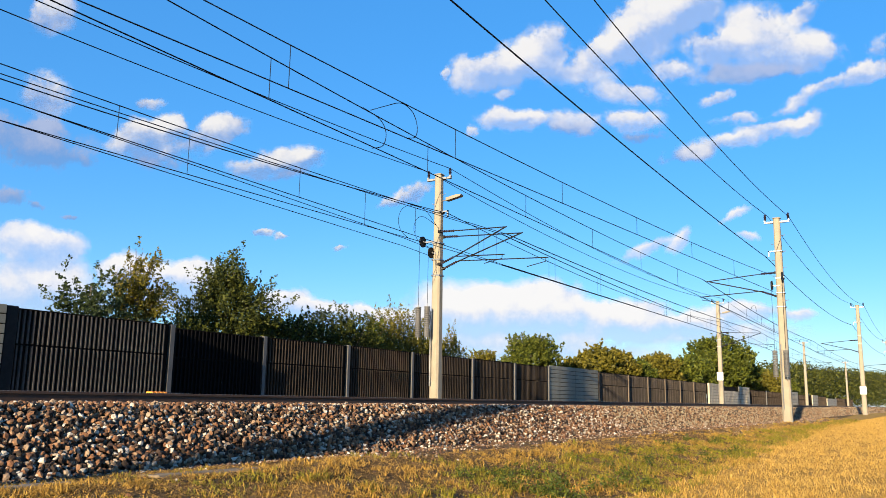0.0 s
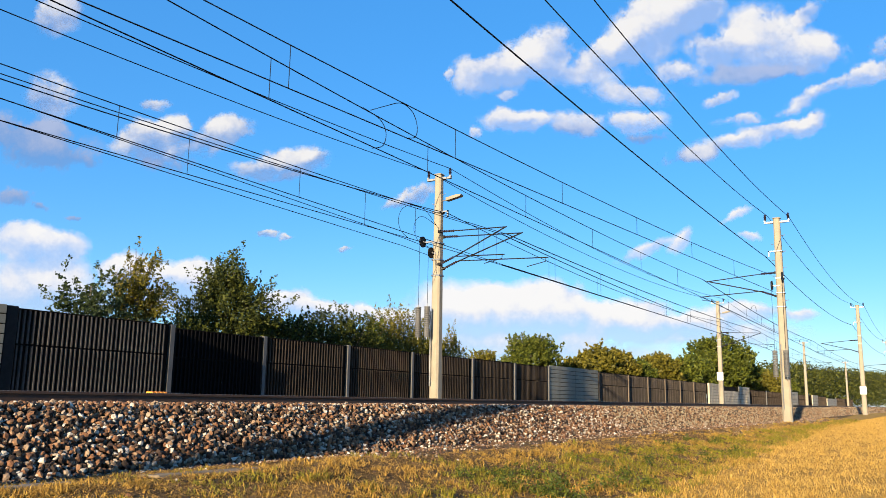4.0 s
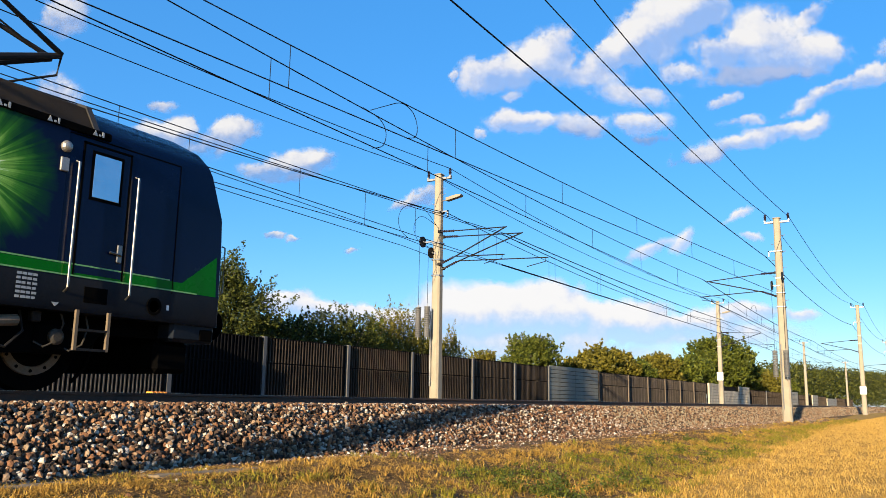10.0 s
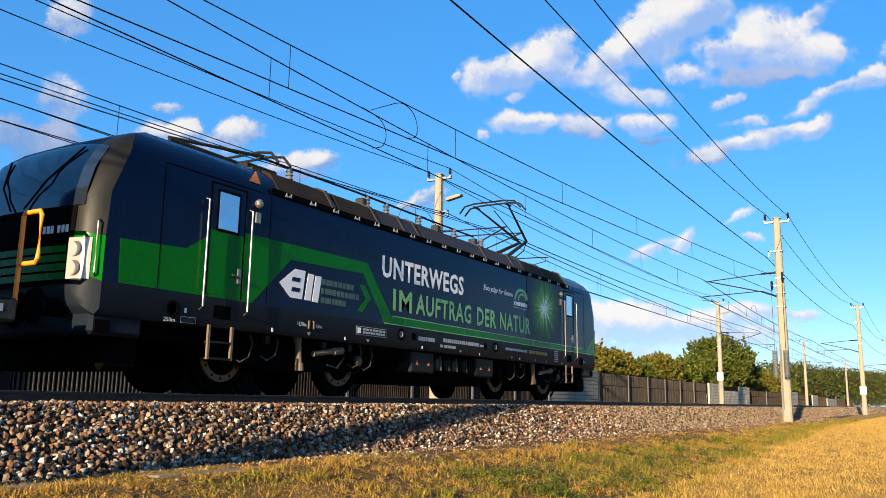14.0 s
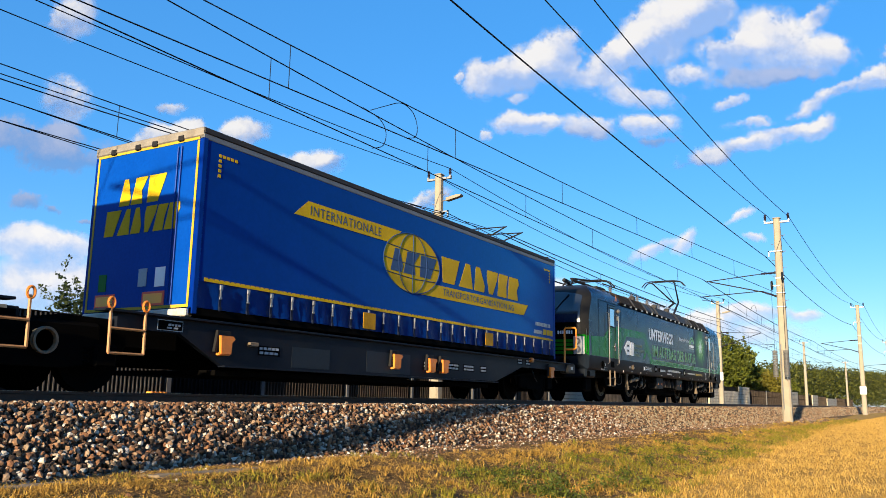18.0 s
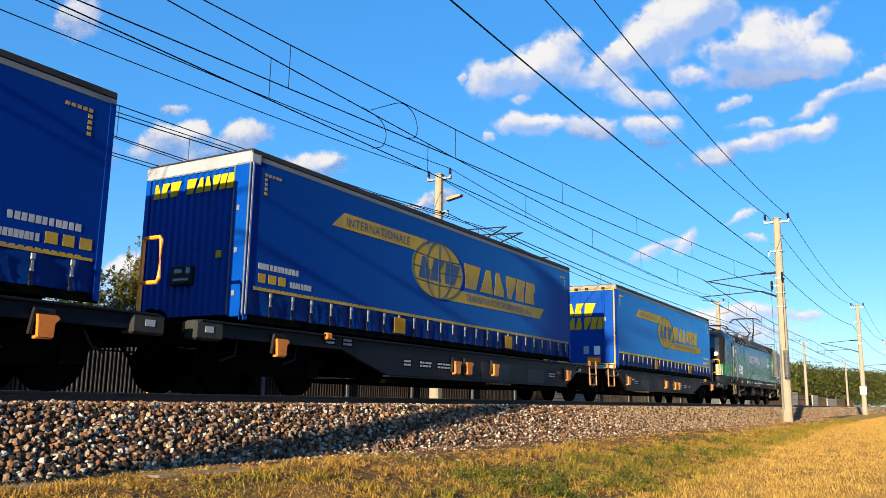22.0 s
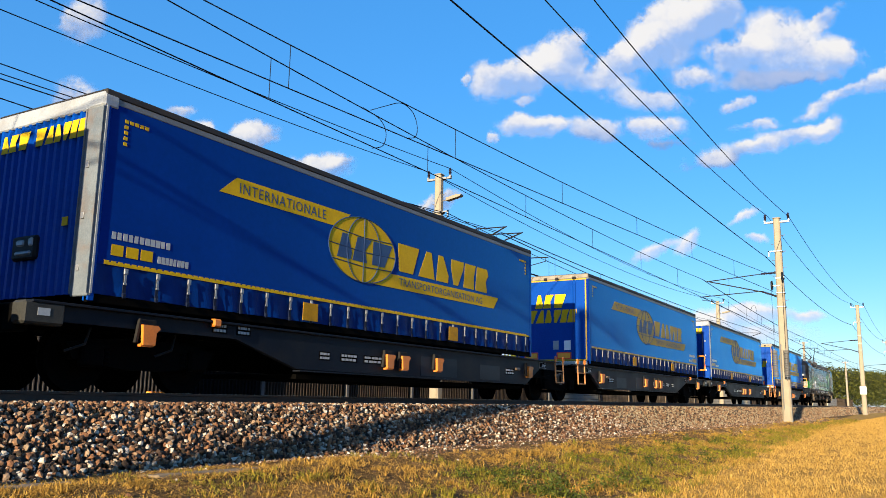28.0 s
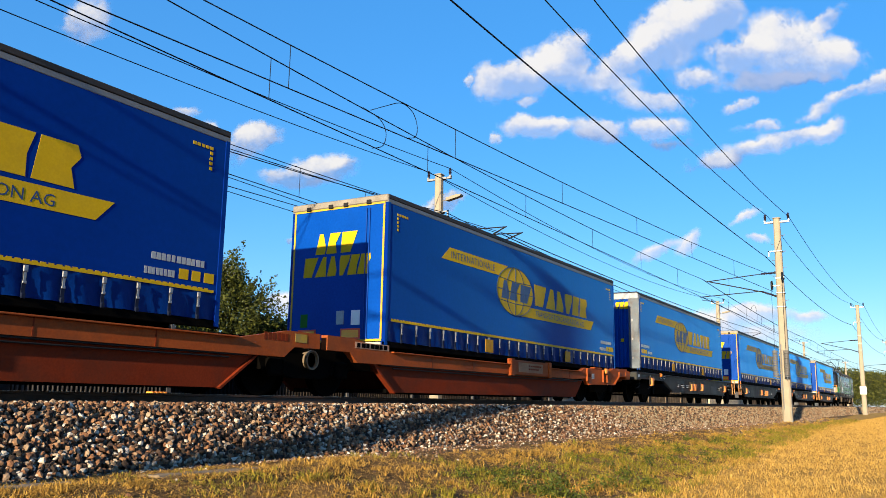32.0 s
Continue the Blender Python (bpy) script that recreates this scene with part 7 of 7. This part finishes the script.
            if sg < 0:
                f = ex + sg * 0.006
                for a, b in ((0.40, 1.05), (-0.90, 0.25)):
                    nn = SHORT_WORD if a > 0 else LONG_WORD
                    word_blocks(bh, a, b, zt - 0.62, zt - 0.36, f, M_YELLOW, nn, 0.05, "end")
                part("air_connection", Kit().box(f - 0.06, f + 0.05, -0.12, 0.42, 1.78, 2.12, 0.03), M_DARKSTEEL, bh)
                part("coupling_socket", Kit().box(f - 0.08, f, -0.05, 0.32, 1.84, 1.90, 0.02).box(f - 0.08, f, -0.08, 0.02, 1.96, 2.08, 0.02).box(f - 0.08, f, 0.12, 0.3, 1.97, 2.06, 0.02), M_STEEL, bh)
                part("number_holder", Kit().box(f - 0.01, f, -0.72, -0.6, 2.2, 2.32), M_YELLOW, bh)
    MOVERS.append((t, x_left, TRACK_1))


build_trailer(-30.85, -17.39, True, False, 1, 4.03)
build_trailer(-48.65, -35.1, False, True, 2, 3.98)
build_trailer(-64.84, -51.26, True, True, 3, 4.03)
build_trailer(-82.75, -69.17, False, False, 4, 4.05)
build_trailer(-99.02, -85.42, True, False, 5, 4.10, 0.16)
build_trailer(-117.05, -103.42, True, False, 6, 4.10, 0.16)


# ---------------------------------------------------------------- wagons
def freight_bogie(t, c):
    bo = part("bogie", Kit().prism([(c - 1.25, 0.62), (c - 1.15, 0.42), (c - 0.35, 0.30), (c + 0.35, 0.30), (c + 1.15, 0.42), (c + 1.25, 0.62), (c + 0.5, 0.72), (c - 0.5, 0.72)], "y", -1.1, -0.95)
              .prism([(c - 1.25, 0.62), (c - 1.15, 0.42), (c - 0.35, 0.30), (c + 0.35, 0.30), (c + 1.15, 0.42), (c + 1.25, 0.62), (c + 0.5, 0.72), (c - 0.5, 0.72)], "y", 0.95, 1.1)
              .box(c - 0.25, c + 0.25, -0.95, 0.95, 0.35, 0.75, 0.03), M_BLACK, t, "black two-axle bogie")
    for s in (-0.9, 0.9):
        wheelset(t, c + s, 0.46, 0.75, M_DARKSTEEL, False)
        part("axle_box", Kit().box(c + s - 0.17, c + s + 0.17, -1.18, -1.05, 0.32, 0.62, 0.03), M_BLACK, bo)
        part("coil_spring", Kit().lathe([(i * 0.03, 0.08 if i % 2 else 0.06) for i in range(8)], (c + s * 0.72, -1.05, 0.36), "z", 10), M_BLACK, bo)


def lift_lever(t, x, z, y=-1.42):
    a = part("lever_bracket", Kit().box(x - 0.14, x + 0.14, y - 0.03, y + 0.02, z + 0.12, z + 0.2, 0.01).prism([(x - 0.2, z - 0.12), (x - 0.15, z + 0.2), (x - 0.12, z + 0.2), (x - 0.16, z - 0.12)], "y", y - 0.05, y), M_DARKSTEEL, t)
    part("lifting_pad", Kit().prism([(x - 0.13, z + 0.12), (x + 0.12, z + 0.12), (x + 0.16, z + 0.08), (x + 0.10, z + 0.02), (x + 0.09, z - 0.15), (x - 0.11, z - 0.15), (x - 0.12, z + 0.02)], "y", y - 0.10, y - 0.05)
         .box(x - 0.12, x + 0.09, y - 0.07, y, z - 0.17, z - 0.13), M_ORANGE, a, "orange lifting pad")


def grey_half(t, joint, d, seed):
    """Half of a slate pocket wagon: joint end at x=joint, running d (+1 or -1) for 16.8 m."""
    def X(a):
        return joint + d * a
    r = rng(seed)
    out = [(X(0.85), 1.04), (X(0.85), 0.84), (X(1.9), 0.84), (X(2.75), 0.42), (X(11.75), 0.44), (X(13.2), 0.84), (X(16.55), 0.84), (X(16.55), 1.04)]
    for s in (-1, 1):
        part("side_sill", Kit().prism(out, "y", *sorted((s * 1.40, s * 1.30))), M_WAGON, t, "slate painted side sill with sloping ends" if s < 0 else "")
    part("top_flange", Kit().box(*sorted((X(0.6), X(16.6))), -1.47, -1.25, 1.04, 1.075, 0.006), M_WAGON, t)
    part("bottom_flange", Kit().box(*sorted((X(2.75), X(11.75))), -1.46, -1.3, 0.40, 0.425), M_WAGON, t)
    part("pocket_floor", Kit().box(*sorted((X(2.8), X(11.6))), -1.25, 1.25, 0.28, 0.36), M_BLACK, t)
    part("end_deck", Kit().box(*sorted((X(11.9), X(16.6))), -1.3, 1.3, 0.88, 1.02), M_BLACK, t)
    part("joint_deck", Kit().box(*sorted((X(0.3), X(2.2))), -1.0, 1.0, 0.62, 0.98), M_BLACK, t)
    y = -1.402
    decal("sill_patch", rect(*sorted((X(4.3), X(5.3))), 0.46, 0.8), y, M_PATCH, t, "lighter slate-grey patch")
    decal("sill_patch", rect(*sorted((X(6.4), X(7.9))), 0.46, 0.86), y, M_PATCH, t, "lighter slate-grey patch")
    for i, (a, w) in enumerate(((3.5, 0.5), (8.4, 0.35), (9.3, 0.6), (10.1, 0.5), (10.9, 0.3), (12.9, 0.3), (13.4, 0.3))):
        z = 0.62 if a < 12 else 0.9
        x0, x1 = sorted((X(a), X(a + w)))
        decal("inscription_panel", rect(x0, x1, z, z + 0.15), y - 0.001, M_BLACK, t)
        bars(t, x0 + 0.02, x1 - 0.02, z + 0.09, z + 0.13, y - 0.006, M_GREYLET, 5, seed + i, "inscription_bar")
        bars(t, x0 + 0.02, x1 - 0.02, z + 0.02, z + 0.06, y - 0.006, M_GREYLET, 4, seed + 9 + i, "inscription_bar")
    for a, z in ((2.72, 0.74), (7.3, 0.72), (8.62, 0.70), (9.15, 0.70), (14.9, 0.78)):
        lift_lever(t, X(a), z)
    part("tan_block", Kit().box(*sorted((X(3.25), X(3.45))), -1.47, -1.40, 0.74, 0.81, 0.015), M_TAN, t)
    x0, x1 = sorted((X(1.5), X(1.95)))
    pl = decal("sign_plate", rect(x0, x1, 0.86, 1.01), y - 0.001, M_GREYLET, t)
    decal("sign_field", rect(x0 + 0.012, x1 - 0.012, 0.872, 0.998), y - 0.006, M_BLACK, pl)
    bars(pl, x0 + 0.18, x1 - 0.04, 0.93, 0.96, y - 0.011, M_GREYLET, 4, seed + 40, "inscription_bar")
    bars(pl, x0 + 0.15, x1 - 0.06, 0.89, 0.915, y - 0.011, M_GREYLET, 2, seed + 41, "inscription_bar")
    part("stop_pin", Kit().box(*sorted((X(13.6), X(13.75))), -1.5, -1.4, 0.98, 1.1, 0.02), M_ORANGE, t)
    # step ladders beside the joint
    for a in ((0.7,) if d > 0 else (0.42,)):
        st = part("step_ladder", Kit().tube([(X(a), -1.45, 1.12), (X(a), -1.47, 0.5)], 0.022, 6).tube([(X(a + 0.55), -1.45, 1.12), (X(a + 0.55), -1.47, 0.5)], 0.022, 6), M_LADDER, t, "tan steel step ladder")
        for z in (0.5, 0.82):
            part("rung", Kit().tube([(X(a), -1.47, z), (X(a + 0.55), -1.47, z)], 0.02, 6), M_LADDER, st)
        for q in (a, a + 0.55):
            part("hand_loop", Kit().tube([(X(q) + 0.05 * math.cos(w), -1.46, 1.15 + 0.07 * math.sin(w)) for w in [2 * math.pi * i / 12 for i in range(13)]], 0.018, 6), M_ORANGE, st, "orange hand loop")
    # outer end: corner blocks, buffers, pipes, rail
    for s in (-1, 1):
        cb = part("corner_block", Kit().box(*sorted((X(16.15), X(16.7))), *sorted((s * 1.46, s * 1.2)), 0.78, 1.06, 0.03), M_BUFFERGREY, t, "grey-beige corner block")
        part("block_label", Kit().box(*sorted((X(16.36), X(16.52))), *sorted((s * 1.465, s * 1.46)), 0.89, 0.98), M_GREYLET, cb)
        part("buffer", Kit().lathe([(0, 0.11), (d * 0.4, 0.11)], (X(16.7), s * 0.875, 0.98), "x", 12).lathe([(0, 0.2), (d * 0.04, 0.23)], (X(17.0), s * 0.875, 0.98), "x", 16), M_BLACK, t, smooth=True)
    part("head_stock", Kit().box(*sorted((X(16.45), X(16.65))), -1.2, 1.2, 0.7, 1.05, 0.02), M_BLACK, t)
    part("brake_hose", Kit().tube([(X(16.5), -0.6, 0.8), (X(16.8), -0.62, 0.5), (X(16.9), -0.6, 0.42)], 0.025, 6), M_BLACK, t)
    if d > 0:
        xr = 16.9 if seed < 150 else 16.55
        part("end_handrail", Kit().tube([(X(16.45), -1.05, 0.94), (X(xr - 0.02), -1.05, 0.96), (X(xr), -1.05, 1.0), (X(xr), -1.05, 2.12), (X(xr), -1.08, 2.16), (X(xr), -1.38, 2.16), (X(xr), -1.42, 2.11),
                                     (X(xr), -1.42, 1.57), (X(xr), -1.38, 1.52), (X(xr), -1.06, 1.52)], 0.030, 8), M_RAILORANGE, t, "orange end handrail")
    for i, a in enumerate((5.2, 11.5, 14.2, 15.6)):
        part("brake_rod", Kit().tube([(X(a), -1.2, 0.82), (X(a + 0.1), -1.25, 0.6), (X(a + 0.35), -1.2, 0.5)], 0.018, 6), M_DARKSTEEL, t)
    freight_bogie(t, X(14.6))


def orange_half(t, joint, d, seed):
    """Half of a rust-orange pocket wagon."""
    def X(a):
        return joint + d * a
    up = [(X(0.1), 1.06), (X(0.1), 0.80), (X(0.75), 0.80), (X(1.0), 0.62), (X(11.6), 0.64), (X(12.5), 0.68), (X(12.8), 0.50), (X(12.95), 0.53), (X(15.0), 0.56), (X(15.5), 0.84),
          (X(16.4), 0.87), (X(16.4), 1.11), (X(15.07), 1.08), (X(14.78), 1.0), (X(14.3), 0.98), (X(13.95), 1.01), (X(12.5), 1.0), (X(12.0), 0.85), (X(2.1), 0.86), (X(0.9), 1.06)]
    lo = [(X(1.6), 0.62), (X(2.35), 0.10), (X(11.9), 0.12), (X(12.5), 0.62)]
    for s in (-1, 1):
        part("upper_beam", Kit().prism(up, "y", *sorted((s * 1.44, s * 1.3))), M_RUSTWAGON, t, "rust-orange upper beam" if s < 0 else "")
        part("lower_sill", Kit().prism(lo, "y", *sorted((s * 1.34, s * 1.25))), M_REDSILL, t, "dark red recessed sill" if s < 0 else "")
    part("top_lip", Kit().box(*sorted((X(2.1), X(12.2))), -1.50, -1.3, 0.86, 0.885, 0.006), M_RUSTWAGON, t)
    part("lower_lip", Kit().box(*sorted((X(1.8), X(12.4))), -1.42, -1.3, 0.60, 0.622), M_DARKSTEEL, t)
    part("cable_pipe", Kit().tube([(X(2.2), -1.40, 0.56), (X(7.0), -1.40, 0.55), (X(11.9), -1.40, 0.57)], 0.014, 6), M_DARKSTEEL, t)
    part("lower_rim", Kit().prism([(X(12.75), 0.49), (X(12.95), 0.51), (X(15.0), 0.54), (X(15.5), 0.82), (X(16.4), 0.85), (X(16.4), 0.875), (X(15.48), 0.845), (X(14.98), 0.565), (X(12.93), 0.535), (X(12.73), 0.515)], "y", -1.50, -1.43), M_RUSTWAGON, t)
    for a in (12.55, 13.95, 14.3, 15.5):
        part("stiffener", Kit().box(*sorted((X(a), X(a + 0.03))), -1.49, -1.44, 0.6 if a < 15 else 0.86, 0.99, 0.004), M_RUSTWAGON, t)
    part("lever_pad", Kit().box(*sorted((X(14.12), X(14.28))), -1.53, -1.45, 0.88, 1.04, 0.02), M_ORANGE, t, "orange lifting pad")
    part("rubbing_strip", Kit().box(*sorted((X(13.25), X(13.9))), -1.46, -1.3, 1.01, 1.045, 0.01), M_RUSTWAGON, t)
    pl = decal("sign_plate", rect(*sorted((X(13.02), X(13.24))), 0.69, 0.84), -1.442, M_GREYLET, t, "pale grid label")
    for q in range(3):
        decal("grid_line", rect(*sorted((X(13.02), X(13.24))), 0.725 + q * 0.037, 0.731 + q * 0.037), -1.447, M_BADGE, pl)
    decal("sign_plate", rect(*sorted((X(12.68), X(12.95))), 0.73, 0.83), -1.442, M_REDSILL, t)
    part("sloping_flange", Kit().prism([(X(1.55), 0.62), (X(2.31), 0.08), (X(2.35), 0.10), (X(1.61), 0.62)], "y", -1.40, -1.28), M_REDSILL, t)
    part("pocket_floor", Kit().box(*sorted((X(2.3), X(11.9))), -1.2, 1.2, 0.09, 0.16), M_BLACK, t)
    part("end_deck", Kit().box(*sorted((X(12.4), X(16.3))), -1.28, 1.28, 0.84, 0.97), M_BLACK, t)
    part("joint_deck", Kit().box(*sorted((X(0.2), X(2.0))), -1.0, 1.0, 0.5, 0.95), M_BLACK, t)
    bx = part("side_box", Kit().box(*sorted((X(7.4), X(9.6))), -1.50, -1.44, 0.62, 1.0, 0.02), M_RUSTWAGON, t)
    decal("sign_plate", rect(*sorted((X(7.7), X(9.2))), 0.70, 0.94), -1.50, M_FADEDSIGN, bx, "faded brown sign plate")
    bars(bx, *sorted((X(8.3), X(9.1))), 0.85, 0.89, -1.505, M_REDSILL, 7, seed, "inscription_bar")
    bars(bx, *sorted((X(8.3), X(8.95))), 0.77, 0.81, -1.505, M_REDSILL, 6, seed + 7, "inscription_bar")
    for a in (7.35, 9.65):
        part("stiffener", Kit().prism([(X(a - 0.08), 0.6), (X(a - 0.08), 1.02), (X(a + 0.08), 1.02), (X(a + 0.08), 0.6)], "y", -1.53, -1.40), M_RUSTWAGON, t)
    for a in (3.6, 5.4, 11.2):
        part("weld_seam", Kit().box(*sorted((X(a), X(a + 0.02))), -1.445, -1.44, 0.63, 0.86), M_REDSILL, t)
    sgn = -1 if d < 0 else 1
    if d > 0:
        decal("name_plate", rect(*sorted((X(0.9), X(2.0))), 0.885, 1.0), -1.442, M_NAMEPLATE, t, "pale worn name plate with dark bars")
        bars(t, *sorted((X(0.95), X(1.95))), 0.90, 0.985, -1.447, M_BLACK, 7, seed + 3, "inscription_bar")
    else:
        decal("sign_plate", rect(*sorted((X(0.45), X(0.75))), 0.88, 1.02), -1.442, M_YELLOWMUTE, t)
        bars(t, *sorted((X(0.9), X(1.5))), 0.88, 1.0, -1.442, M_REDSILL, 6, seed + 4, "inscription_bar")
    for s in (-1, 1):
        part("corner_block", Kit().box(*sorted((X(16.2), X(16.7))), *sorted((s * 1.46, s * 1.2)), 0.76, 1.04, 0.03), M_RUSTWAGON, t)
        part("buffer", Kit().lathe([(0, 0.11), (d * 0.4, 0.11)], (X(16.6), s * 0.875, 0.98), "x", 12).lathe([(0, 0.2), (d * 0.04, 0.23)], (X(16.95), s * 0.875, 0.98), "x", 16), M_BLACK, t, smooth=True)
    part("head_stock", Kit().box(*sorted((X(16.3), X(16.55))), -1.2, 1.2, 0.7, 1.03, 0.02), M_RUSTWAGON, t)
    freight_bogie(t, X(14.6))


def build_wagon(joint, orange, seed):
    t = thing("pocket_wagon", ("rust-orange" if orange else "slate-grey") + " articulated pocket wagon carrying two semi-trailers", "freight wagon", group="wagons of the train")
    half = orange_half if orange else grey_half
    half(t, 0.0, 1, seed)
    half(t, 0.0, -1, seed + 50)
    freight_bogie(t, 0.0)
    part("joint_bearing", Kit().lathe([(0, 0.17), (-0.05, 0.17), (-0.05, 0.14), (0.0, 0.13)], (0.0, -1.16, 0.62), "y", 24).lathe([(0, 0.15), (0.12, 0.15)], (0, -1.16, 0.62), "y", 16), M_TAN, t, "round joint bearing over the middle bogie")
    part("joint_beam", Kit().box(-0.9, 0.9, -1.05, 1.05, 0.5, 0.9, 0.05), M_BLACK, t)
    MOVERS.append((t, joint, TRACK_1))


build_wagon(-33.05, False, 100)
build_wagon(-67.0, False, 200)
build_wagon(-101.1, True, 300)


# ---------------------------------------------------------------- what moves
def motions():
    times = [float(i) for i in range(33)]
    for ob, x, y in MOVERS:
        walk(ob, [(t, pose(x + train_s(t), y, 0)) for t in times])
    turns = [i * 0.1 for i in range(321)]
    for ob, x, r in SPINNERS:
        walk(ob, [(t, pose(x, 0, r, 0, math.degrees((train_s(t) / r) % (2 * math.pi)), 0)) for t in turns])
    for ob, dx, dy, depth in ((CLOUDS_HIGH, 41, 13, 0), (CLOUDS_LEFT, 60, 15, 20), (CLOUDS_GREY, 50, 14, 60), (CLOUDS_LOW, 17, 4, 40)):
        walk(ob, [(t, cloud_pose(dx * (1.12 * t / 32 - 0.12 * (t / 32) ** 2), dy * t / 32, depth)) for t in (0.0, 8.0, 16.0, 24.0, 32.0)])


motions()
